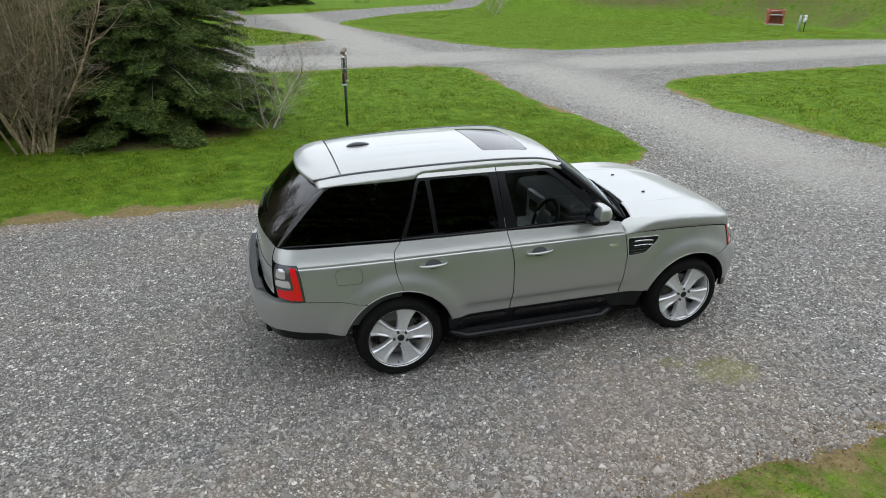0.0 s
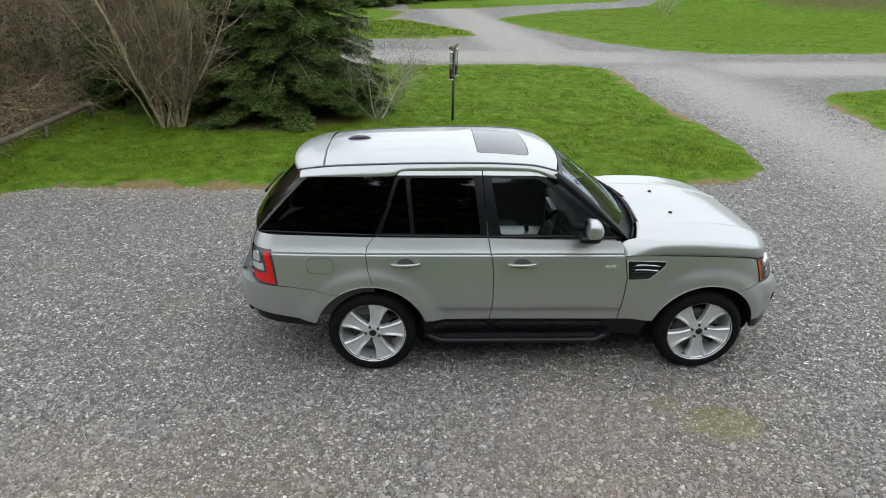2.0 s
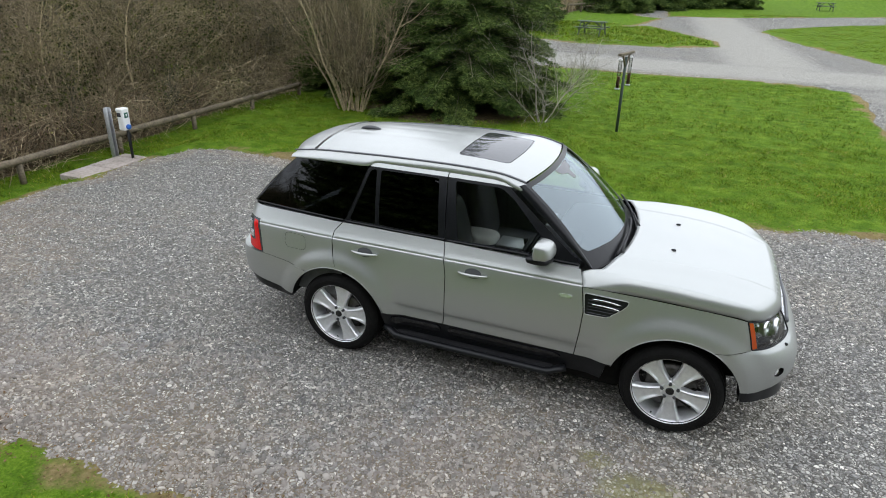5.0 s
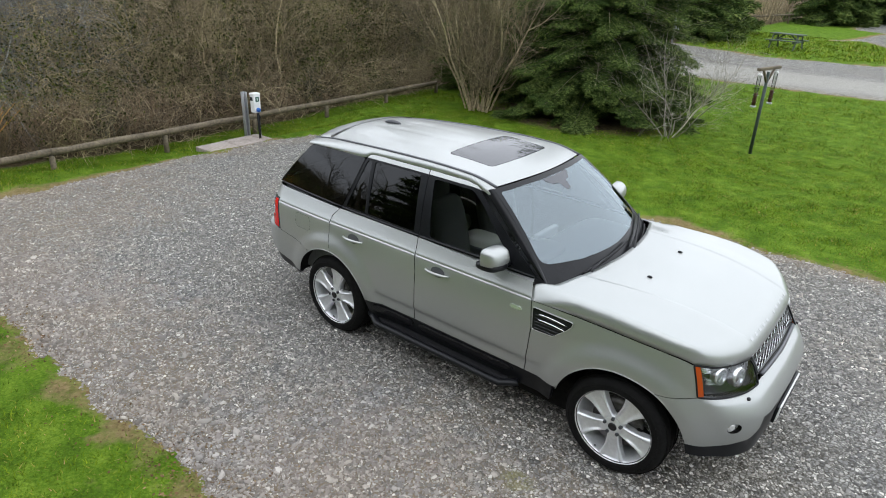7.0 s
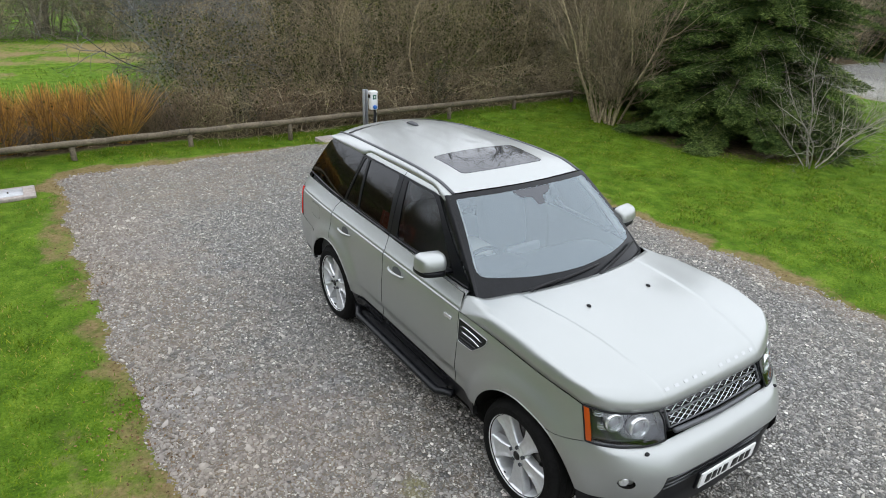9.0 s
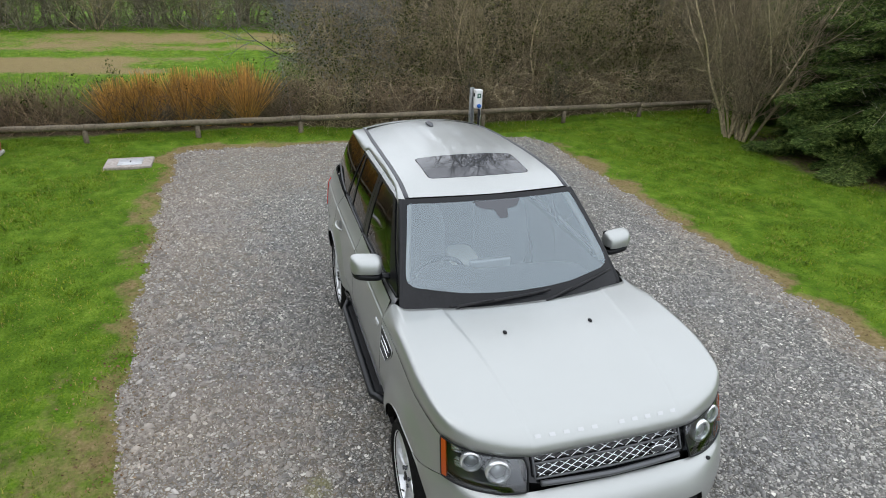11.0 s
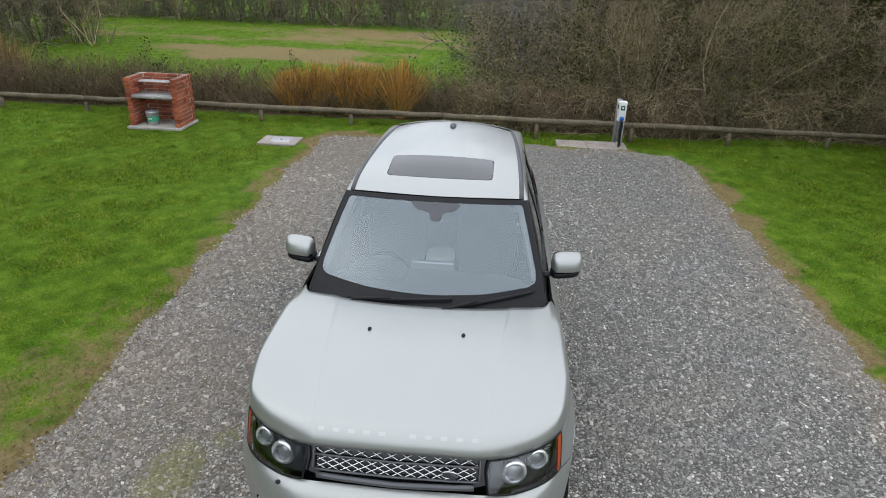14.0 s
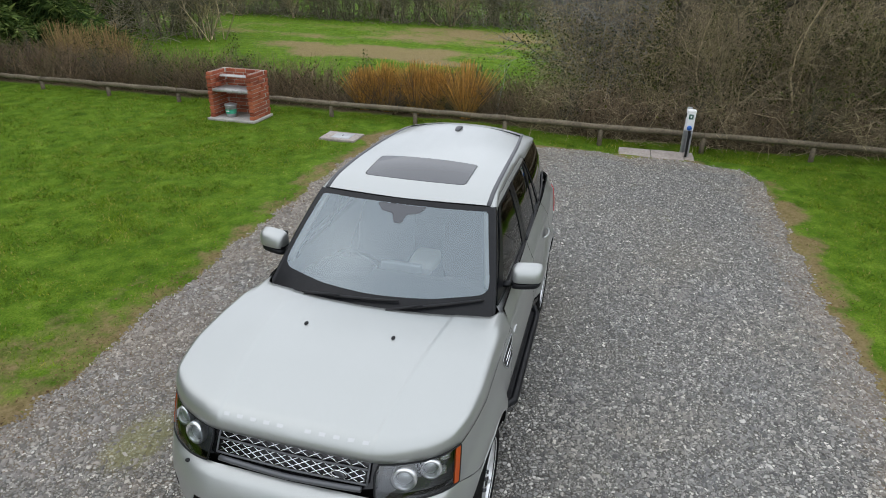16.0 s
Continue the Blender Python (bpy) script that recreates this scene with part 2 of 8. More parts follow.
M_RAIL = grained("weathered_fence_timber", (0.075, 0.06, 0.04), (0.21, 0.17, 0.115), 30, 0.85, 0.4, 0.005)
M_GALV = grained("galvanised_steel", (0.36, 0.37, 0.38), (0.52, 0.53, 0.54), 25, 0.5, 0.05, 0.001, metal=0.6)
M_WHITEPL = grained("white_plastic", (0.72, 0.73, 0.72), (0.82, 0.82, 0.81), 12, 0.4, 0.03, 0.001)
M_BLACKPL = grained("black_plastic", (0.012, 0.012, 0.013), (0.022, 0.022, 0.023), 40, 0.5, 0.05, 0.001)
M_BLUEPL = mat("blue_socket_plastic", (0.02, 0.13, 0.5), 0.4)[0]
M_GREENPL = mat("dark_green_label", (0.01, 0.09, 0.06), 0.5)[0]
M_CONC = grained("pale_concrete", (0.33, 0.31, 0.28), (0.5, 0.48, 0.44), 40, 0.9, 0.35, 0.004)

# ---------------------------------------------------------------- building helpers
def empty(name, m=None, **tags):
    ob = new(name)
    if m is not None:
        ob.matrix_world = m
    return tagged(ob, **tags)


def obj(name, bm, material, smooth=True, m=None, **tags):
    me = bpy.data.meshes.new(name)
    bm.to_mesh(me)
    bm.free()
    for mm in material if isinstance(material, (list, tuple)) else [material]:
        me.materials.append(mm)
    if smooth:
        me.shade_smooth()
    ob = new(name, me)
    if m is not None:
        ob.matrix_world = m
    return tagged(ob, **tags)


def part(name, bm, material, parent, label="", smooth=True, m=None):
    ob = obj(name, bm, [M_PAINT, M_UNDER] if material is M_PAINT else material, smooth)
    ob.parent = parent
    if m is not None:
        ob.matrix_basis = m
    if label:
        ob["label"] = label
    return ob


def share(ob, parent, m, name=None):
    """Another piece on the same mesh."""
    o = new(name or ob.name.split(".")[0], ob.data)
    o.parent, o.matrix_basis = parent, m
    if "label" in ob:
        o["label"] = ob["label"]
    return o


def box(sx, sy, sz, at=(0, 0, 0), bevel=0.0, seg=2, bm=None):
    bm = bm or bmesh.new()
    r = bmesh.ops.create_cube(bm, size=1.0, matrix=Matrix.Translation(at) @ Matrix.Diagonal((sx, sy, sz, 1)))
    if bevel:
        vs = set(r["verts"])
        bmesh.ops.bevel(bm, geom=[e for e in bm.edges if e.verts[0] in vs and e.verts[1] in vs], offset=bevel, segments=seg, profile=0.6, affect="EDGES")
    return bm


def rod(p, q, r0, r1=None, n=10, bm=None, caps=True):
    bm = bm or bmesh.new()
    p, q = Vector(p), Vector(q)
    d = q - p
    m = Matrix.Translation((p + q) / 2) @ d.to_track_quat("Z", "Y").to_matrix().to_4x4()
    bmesh.ops.create_cone(bm, cap_ends=caps, segments=n, radius1=r0, radius2=r0 if r1 is None else r1, depth=d.length, matrix=m)
    return bm


def tube(points, r, n=8, bm=None, closed=False, flat=1.0):
    """A round bar along a line of points."""
    bm = bm or bmesh.new()
    pts = [Vector(p) for p in points]
    rings, up = [], Vector((0, 0, 1))
    for i, p in enumerate(pts):
        a = pts[i - 1] if i or closed else p
        b = pts[(i + 1) % len(pts)] if i + 1 < len(pts) or closed else p
        d = (b - a).normalized()
        s = d.cross(up)
        s = s.normalized() if s.length > 1e-4 else Vector((1, 0, 0))
        u = s.cross(d)
        rr = r[i] if isinstance(r, (list, tuple)) else r
        rings.append([bm.verts.new(p + (s * math.cos(t) + u * math.sin(t) * flat) * rr) for t in (2 * math.pi * k / n for k in range(n))])
    for i in range(len(rings) - (0 if closed else 1)):
        a, b = rings[i], rings[(i + 1) % len(rings)]
        for k in range(n):
            bm.faces.new((a[k], a[(k + 1) % n], b[(k + 1) % n], b[k]))
    if not closed:
        bm.faces.new(rings[0][::-1])
        bm.faces.new(rings[-1])
    return bm


def lathe(profile, n=48, bm=None, axis="Z", closed=False):
    """profile: (radius, height) pairs turned about the axis."""
    bm = bm or bmesh.new()
    rings = []
    for r, h in profile:
        ring = []
        for k in range(n):
            t = 2 * math.pi * k / n
            c, s = r * math.cos(t), r * math.sin(t)
            ring.append(bm.verts.new((c, s, h) if axis == "Z" else (c, h, s)))
        rings.append(ring)
    for a, b in zip(rings, rings[1:] + (rings[:1] if closed else [])):
        for k in range(n):
            f = (a[k], a[(k + 1) % n], b[(k + 1) % n], b[k])
            bm.faces.new(f if axis == "Z" else f[::-1])
    return bm


def from_arrays(name, verts, faces, material, **tags):
    me = bpy.data.meshes.new(name)
    verts = np.asarray(verts, dtype=np.float32)
    faces = np.asarray(faces, dtype=np.int32)
    k = faces.shape[1]
    me.vertices.add(len(verts))
    me.vertices.foreach_set("co", verts.ravel())
    me.loops.add(faces.size)
    me.loops.foreach_set("vertex_index", faces.ravel())
    me.polygons.add(len(faces))
    me.polygons.foreach_set("loop_start", np.arange(0, faces.size, k, dtype=np.int32))
    me.update(calc_edges=True)
    me.materials.append(material)
    ob = new(name, me)
    return tagged(ob, **tags)


def smoothstep(a, b, x):
    t = np.clip((x - a) / (b - a), 0, 1)
    return t * t * (3 - 2 * t)


def value_noise(x, y, scale, seed):
    """Smooth noise on a plane, about -1 to 1."""
    rng = np.random.RandomState(seed)
    g = rng.uniform(-1, 1, (128, 128))
    u, v = x * scale, y * scale
    i, j = np.floor(u).astype(int), np.floor(v).astype(int)
    fu, fv = u - i, v - j
    fu, fv = fu * fu * (3 - 2 * fu), fv * fv * (3 - 2 * fv)
    at = lambda a, b: g[a % 128, b % 128]
    return (at(i, j) * (1 - fu) + at(i + 1, j) * fu) * (1 - fv) + (at(i, j + 1) * (1 - fu) + at(i + 1, j + 1) * fu) * fv

# ---------------------------------------------------------------- ground
# outlines of the grass plots; between them lies the gravel
LAWN_WEST = [(-7.2, -2.85), (-3.7, -2.85), (-0.4, -2.75), (2.0, -2.6), (4.5, -3.1), (8.0, -4.5), (9, -60), (-70, -60), (-70, 70), (-6, 60), (-4, 44), (-2.1, 42.6), (-3.0, 36.0),
             (-9, 27), (-9.5, 19.5), (-5, 17.2), (-1.5, 17.0), (2.8, 17.3), (4.3, 17.2), (5.2, 16.2), (5.3, 15), (5.0, 12.2), (5.1, 8.8), (5.25, 6.4), (5.0, 5.0), (4.6, 4.45), (3.6, 4.05),
             (2.4, 3.9), (-0.3, 3.8), (-4.0, 3.8), (-6.4, 3.85), (-7.0, 3.6), (-7.25, 2.8), (-7.35, 0.8), (-7.35, -1.5), (-7.3, -2.6)]
LAWN_SPIT = [(-9, 26.5), (-4.5, 24.6), (-0.5, 25.1), (1.6, 26.6), (1.5, 29.0), (-0.9, 33.4), (-2.3, 36), (-6, 33)]
LAWN_NORTH = [(19.7, 53.3), (9.2, 44.8), (4.4, 38.5), (3.6, 36.0), (4.3, 32.3), (5.5, 28.6), (7.0, 24.3), (8.8, 21.6), (10.9, 20.4), (17.1, 21.0), (24.5, 22.0), (30, 20.5), (60, 24), (90, 60), (50, 75), (32, 62)]
LAWN_FAR = [(-2.0, 45.0), (2.4, 46.5), (7.6, 51), (15.1, 57), (30, 66), (48, 78), (20, 110), (-6, 110)]
LAWN_EAST = [(9.5, 3.8), (9.2, 5.3), (8.9, 7.5), (9.2, 10.2), (9.8, 11.7), (10.6, 12.4), (12, 12.75), (16.3, 13.2), (20.9, 13.6), (60, 14), (60, -40), (12, -6)]


def poly_sd(px, py, poly):
    """Signed distance to a polygon, positive inside."""
    d = np.full(px.shape, 1e9)
    inside = np.zeros(px.shape, bool)
    for (x0, y0), (x1, y1) in zip(poly, poly[1:] + poly[:1]):
        ex, ey = x1 - x0, y1 - y0
        t = np.clip(((px - x0) * ex + (py - y0) * ey) / (ex * ex + ey * ey), 0, 1)
        d = np.minimum(d, np.hypot(px - x0 - t * ex, py - y0 - t * ey))
        cross = (y0 > py) != (y1 > py)
        with np.errstate(divide="ignore", invalid="ignore"):
            inside ^= cross & (px < (x1 - x0) * (py - y0) / (y1 - y0 + 1e-12) + x0)
    return np.where(inside, d, -d)


def lawn_sd(x, y):
    d = np.full(np.shape(x), -1e9)
    for p in (LAWN_WEST, LAWN_SPIT, LAWN_NORTH, LAWN_FAR, LAWN_EAST):
        d = np.maximum(d, poly_sd(x, y, p))
    d = d + 0.10 * value_noise(x, y, 1.7, 1) + 0.06 * value_noise(x, y, 6.0, 2) + 0.03 * value_noise(x, y, 17.0, 7)
    return d


def bank_base(y):
    """Where the bank behind the northern plots begins."""
    return 31.4 - 0.32 * np.maximum(y - 31.0, 0.0) + 0.12 * np.maximum(26.0 - y, 0.0)


def land(x, y):
    """The lie of the land: level about the drive, falling to the valley in the west, rising in the north-east."""
    z = -1.05 * smoothstep(-9.2, -15.5, x) * smoothstep(34, 14, y)
    z = z - 0.10 * smoothstep(-7.3, -7.85, x) * smoothstep(-1, 1, y) * smoothstep(6, 4, y)
    z = z + 5.0 * smoothstep(-40, -95, x) + 3.0 * smoothstep(-95, -240, x)
    z = z + 4.5 * smoothstep(38, 62, y + 0.55 * (x - 20)) * smoothstep(17, 26, x)
    z = z + 3.2 * smoothstep(0.0, 7.0, x - bank_base(y)) * smoothstep(17, 21, y)
    z = z + 3.5 * smoothstep(60, 120, y)
    z = z + 5.0 * smoothstep(-22, -50, y) * smoothstep(-20, 0, x)
    z = z + 4.0 * smoothstep(20, 60, x) * smoothstep(24, 0, y)
    return z


def axis_steps(lo, hi, fine_lo, fine_hi, step, growth=1.12):
    a = list(np.arange(fine_lo, fine_hi + step / 2, step))
    s, v = step, a[-1]
    while v < hi:
        s = min(s * growth, 0.45 if v < 64 else 25)
        v += s
        a.append(v)
    s, v = step, a[0]
    while v > lo:
        s = min(s * growth, 0.6 if v > -40 else 25)
        v -= s
        a.insert(0, v)
    return np.array(a)


def sheet(name, xs, ys, height, material, attributes, **tags):
    gx, gy = np.meshgrid(xs, ys, indexing="ij")
    gz = height(gx, gy)
    nx, ny = len(xs), len(ys)
    idx = np.arange(nx * ny).reshape(nx, ny)
    faces = np.stack([idx[:-1, :-1], idx[1:, :-1], idx[1:, 1:], idx[:-1, 1:]], -1).reshape(-1, 4)
    ob = from_arrays(name, np.stack([gx, gy, gz], -1).reshape(-1, 3), faces, material, **tags)
    for key, fn in attributes.items():
        at = ob.data.attributes.new(key, "FLOAT", "POINT")
        at.data.foreach_set("value", fn(gx, gy).astype(np.float32).ravel())
    ob.data.shade_smooth()
    return ob


def lawn_height(x, y):
    d = lawn_sd(x, y)
    lift = np.clip(d / 0.12, -1, 1) * 0.022
    rough = 0.012 * value_noise(x, y, 5, 3) + 0.02 * value_noise(x, y, 1.1, 4)
    return land(x, y) + lift + rough * smoothstep(0.0, 0.5, d)


def gravel_height(x, y):
    d = -lawn_sd(x, y)
    lift = np.clip(d / 0.12, -1, 1) * 0.012
    ridge = 0.012 * smoothstep(0.0, 0.25, d) * smoothstep(0.9, 0.3, d)
    far = -0.05 * smoothstep(0.3, 1.2, -d)
    return land(x, y) + lift + ridge + far + 0.006 * value_noise(x, y, 3, 5) * smoothstep(0.05, 0.3, d)


def margin_amount(x, y):
    d = lawn_sd(x, y)
    near_drive = smoothstep(0.46, 0.02, d + 0.22 * value_noise(x, y, 2.2, 26))
    m = near_drive * (0.78 + 0.35 * value_noise(x, y, 0.6, 6))
    # bare and rushy stretches in the valley meadow
    band = smoothstep(-26.5, -27.5, x) * smoothstep(-36, -30, x) * (0.5 + 0.4 * value_noise(x, y, 0.3, 8) + 0.3 * value_noise(x, y, 1.2, 28))
    patch = smoothstep(2.4, 1.0, np.hypot((x + 23.6) / 1.3, (y + 9.5) / 3.4) + 0.9 * value_noise(x, y, 0.6, 29)) * 0.9
    rush = smoothstep(-29.5, -30.5, x + 0.8 * value_noise(x, y, 0.25, 35)) * smoothstep(-36, -33, x) * smoothstep(-14, -9, y) * (0.75 + 0.3 * value_noise(x, y, 0.7, 36))
    streak = smoothstep(0.9, 0.3, np.abs(x + 24.6 + 0.12 * y)) * smoothstep(-7, -5, y) * (0.4 + 0.35 * value_noise(x, y, 0.8, 34))
    # dry moss and thin turf along the drive's south edge, by the entrance
    dry = smoothstep(2.2, 0.2, d) * smoothstep(-2.5, 1.0, x) * smoothstep(0, -2, y) * smoothstep(7, 5, x) * (0.56 + 0.32 * value_noise(x, y, 1.1, 31))
    return np.maximum.reduce([m, band, patch, rush, streak, dry])


def litter_amount(x, y):
    w = smoothstep(-8.2, -9.2, x) * np.maximum(smoothstep(-12.5, -11, x), smoothstep(-21.0, -18.5, x) * smoothstep(-1.5, 0.5, y))
    under = smoothstep(2.5, 1.6, np.hypot((x + 4.3) / 1.2, y - 9.4)) * 0.7
    bank = smoothstep(38, 46, y + 0.55 * (x - 20)) * smoothstep(19, 26, x) * 0.55
    bank2 = smoothstep(-0.6, 0.8, x - bank_base(y)) * smoothstep(17, 21, y) * (0.42 + 0.12 * value_noise(x, y, 0.6, 33))
    return np.clip(np.maximum.reduce([w, under, bank, bank2]), 0, 1)


def packed_amount(x, y):
    lane = smoothstep(3.2, 0.2, np.abs(x - 7.2 - 0.0 * y)) * smoothstep(-3, 5, y) * smoothstep(19, 15, y)
    lane2 = smoothstep(2.6, 0.8, np.abs((y - 19.2) + 0.0 * x)) * smoothstep(11, 6, x)
    lane3 = smoothstep(2.6, 0.8, np.abs(x - 3.5 + 0.1 * (y - 20))) * smoothstep(17, 22, y)
    lane4 = smoothstep(2.6, 0.8, np.abs(y - 16.5 - 0.05 * (x - 9))) * smoothstep(7, 10, x)
    return np.clip(np.maximum.reduce([lane, lane2, lane3, lane4]), 0, 1) * 0.85


def earth_amount(x, y):
    """Brown soil trodden in along the lawn's edge and over the back of the pad."""
    d = -lawn_sd(x, y)
    rim = smoothstep(0.75, 0.1, d) * smoothstep(6.0, 2.0, x) * 0.62
    back = smoothstep(-2.0, -6.0, x) * smoothstep(2.5, -1.0, y) * 0.66
    side = smoothstep(2.4, 0.2, d) * smoothstep(0.5, -1.2, y) * smoothstep(4.5, 1.0, x) * 0.78
    patch = smoothstep(0.55, 0.15, np.hypot((x - 1.6) / 1.3, y + 1.45)) * 0.42
    return np.clip(np.maximum.reduce([rim, back, side, patch]) + 0.22 * value_noise(x, y, 0.9, 9) * (x < 6) * smoothstep(1.5, -0.5, y), 0, 1)


def moss_amount(x, y):
    """Olive moss in two damp hollows beside the bonnet."""
    a = smoothstep(1.5, 0.5, np.hypot((x - 1.33) / 0.34, (y + 1.64) / 0.22))
    c = smoothstep(1.5, 0.4, np.hypot((x - 0.95) / 0.16, (y + 1.42) / 0.12))
    return np.maximum(a, 0.8 * c)


ground = sheet("ground", axis_steps(-420, 420, -9.6, 6.4, 0.08), axis_steps(-420, 420, -7.2, 9.0, 0.08), lawn_height, M_LAWN, {"margin": margin_amount, "litter": litter_amount},
               label="green mown lawn and rough meadow running to a valley", category="ground", kind="structure")
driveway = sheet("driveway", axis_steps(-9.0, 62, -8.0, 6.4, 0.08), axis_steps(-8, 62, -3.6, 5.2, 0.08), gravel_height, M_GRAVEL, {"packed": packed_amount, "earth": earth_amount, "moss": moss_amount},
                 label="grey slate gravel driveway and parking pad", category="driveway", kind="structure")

# ---------------------------------------------------------------- vehicle materials
def paint_material():
    m, n, l, b = mat("silver_sand_metallic_paint", (0.45, 0.445, 0.445), 0.40, 0.72)
    co = n.new("ShaderNodeTexCoord").outputs["Object"]
    flake = noise_tex(n, l, 900, 2, 0.5, co)
    r = ramp(n, [(0.3, (0.375, 0.387, 0.375)), (0.7, (0.45, 0.464, 0.452))])
    l.new(flake.outputs[0], r.inputs[0])
    film = noise_tex(n, l, 2.2, 5, 0.6, co)
    l.new(r.outputs[0], b.inputs["Base Color"])
    rr = ramp(n, [(0.35, 0.36), (0.7, 0.44)])
    l.new(film.outputs[0], rr.inputs[0])
    l.new(rr.outputs[0], b.inputs["Roughness"])
    b.inputs["Coat Weight"].default_value = 0.6
    b.inputs["Coat Roughness"].default_value = 0.06
    return m


def glass_material(name, tint, rough=0.0, ior=1.5, sheen=(1, 1, 1)):
    m = bpy.data.materials.new(name)
    m.use_nodes = True
    n, l = m.node_tree.nodes, m.node_tree.links
    n.clear()
    out, mix, tr, gl, fr = (n.new("ShaderNode" + k) for k in ("OutputMaterial", "MixShader", "BsdfTransparent", "BsdfGlossy", "Fresnel"))
    tr.inputs[0].default_value = (*tint, 1)
    gl.inputs["Roughness"].default_value = rough
    gl.inputs["Color"].default_value = (*sheen, 1)
    fr.inputs[0].default_value = ior
    l.new(fr.outputs[0], mix.inputs[0])
    l.new(tr.outputs[0], mix.inputs[1])
    l.new(gl.outputs[0], mix.inputs[2])
    l.new(mix.outputs[0], out.inputs[0])
    return m


M_PAINT = paint_material()
M_GLASS = glass_material("clear_tinted_glass", (0.66, 0.70, 0.68))
M_SCREEN = glass_material("windscreen_glass", (0.84, 0.90, 0.92), ior=2.55, sheen=(0.82, 0.94, 1.0))
M_PRIV = glass_material("dark_privacy_glass", (0.018, 0.02, 0.022))
M_LENS = glass_material("clear_lamp_lens", (0.9, 0.92, 0.93), ior=1.75)
M_GLOSSBLACK = mat("gloss_black_trim", (0.008, 0.008, 0.009), 0.12)[0]
M_TRIM = grained("satin_black_trim", (0.005, 0.0054, 0.0064), (0.010, 0.0106, 0.0125), 60, 0.3, 0.06, 0.001)
M_UNDER = grained("dark_underbody", (0.006, 0.006, 0.006), (0.014, 0.013, 0.012), 30, 0.9, 0.2, 0.002)
M_TYRE = grained("black_tyre_rubber", (0.006, 0.006, 0.006), (0.012, 0.0117, 0.0112), 50, 0.7, 0.15, 0.002)
M_ALLOY = grained("silver_alloy", (0.66, 0.67, 0.68), (0.78, 0.79, 0.80), 40, 0.30, 0.03, 0.0005, metal=0.6)
M_DISC = grained("brake_disc_steel", (0.05, 0.045, 0.042), (0.12, 0.115, 0.11), 60, 0.45, 0.1, 0.001, metal=0.8)
M_CHROME = mat("bright_chrome", (0.78, 0.79, 0.8), 0.09, 1.0)[0]
M_SATIN = mat("satin_silver_plastic", (0.55, 0.56, 0.57), 0.35, 0.6)[0]
M_LETTER = mat("pale_silver_lettering", (0.47, 0.48, 0.48), 0.35, 0.8)[0]
M_AMBER = mat("amber_lens", (0.40, 0.065, 0.01), 0.18)[0]
M_RED = mat("red_lamp_lens", (0.62, 0.012, 0.012), 0.12)[0]
M_LAMPWHITE = mat("white_lamp_reflector", (0.75, 0.76, 0.77), 0.12, 0.7)[0]
M_LAMPDARK = mat("dark_lamp_housing", (0.085, 0.088, 0.096), 0.22, 0.4)[0]
M_GREYBAR = mat("grey_grille_surround", (0.10, 0.103, 0.11), 0.35, 0.3)[0]
M_PLATE = grained("white_plate", (0.74, 0.74, 0.73), (0.82, 0.82, 0.81), 20, 0.4, 0.02, 0.001)
M_INK = mat("black_ink", (0.01, 0.01, 0.01), 0.5)[0]
M_LEATHER = grained("pale_ivory_leather", (0.60, 0.58, 0.53), (0.70, 0.68, 0.62), 60, 0.55, 0.2, 0.001)
M_SEAT = grained("dark_grey_leather", (0.09, 0.09, 0.094), (0.13, 0.13, 0.135), 60, 0.5, 0.2, 0.001)
M_CARD = grained("mid_grey_door_trim", (0.40, 0.41, 0.41), (0.5, 0.51, 0.51), 50, 0.6, 0.15, 0.001)
M_DASH = grained("charcoal_dash_plastic", (0.06, 0.062, 0.066), (0.10, 0.102, 0.108), 80, 0.6, 0.15, 0.001)
M_TRIM.node_tree.nodes["Principled BSDF"].inputs["Specular IOR Level"].default_value = 0.25
M_BLACKPL.node_tree.nodes["Principled BSDF"].inputs["Specular IOR Level"].default_value = 0.18
M_TYRE.node_tree.nodes["Principled BSDF"].inputs["Specular IOR Level"].default_value = 0.08
M_UNDER.node_tree.nodes["Principled BSDF"].inputs["Specular IOR Level"].default_value = 0.08
M_ROOFLINE = mat("dark_grey_roof_strip", (0.05, 0.052, 0.058), 0.45)[0]

# ---------------------------------------------------------------- the parked car
import functools
from mathutils.geometry import delaunay_2d_cdt


def curve(*pts):
    """A smooth monotone curve through (x, y) pairs."""
    pts = sorted(pts)
    xs, ys = [p[0] for p in pts], [p[1] for p in pts]
    n = len(xs)
    h = [xs[i + 1] - xs[i] for i in range(n - 1)]
    d = [(ys[i + 1] - ys[i]) / h[i] for i in range(n - 1)]
    m = [d[0]] + [0.0 if d[i - 1] * d[i] <= 0 else 2 * d[i - 1] * d[i] / (d[i - 1] + d[i]) for i in range(1, n - 1)] + [d[-1]]

    def f(x):
        if x <= xs[0]:
            return ys[0] + m[0] * (x - xs[0])
        if x >= xs[-1]:
            return ys[-1] + m[-1] * (x - xs[-1])
        i = 0
        while x > xs[i + 1]:
            i += 1
        t = (x - xs[i]) / h[i]
        return ((2 * t ** 3 - 3 * t * t + 1) * ys[i] + (t ** 3 - 2 * t * t + t) * h[i] * m[i] + (3 * t * t - 2 * t ** 3) * ys[i + 1] + (t ** 3 - t * t) * h[i] * m[i + 1])
    return f


def ss(a, b, x):
    t = min(max((x - a) / (b - a), 0.0), 1.0)
    return t * t * (3 - 2 * t)


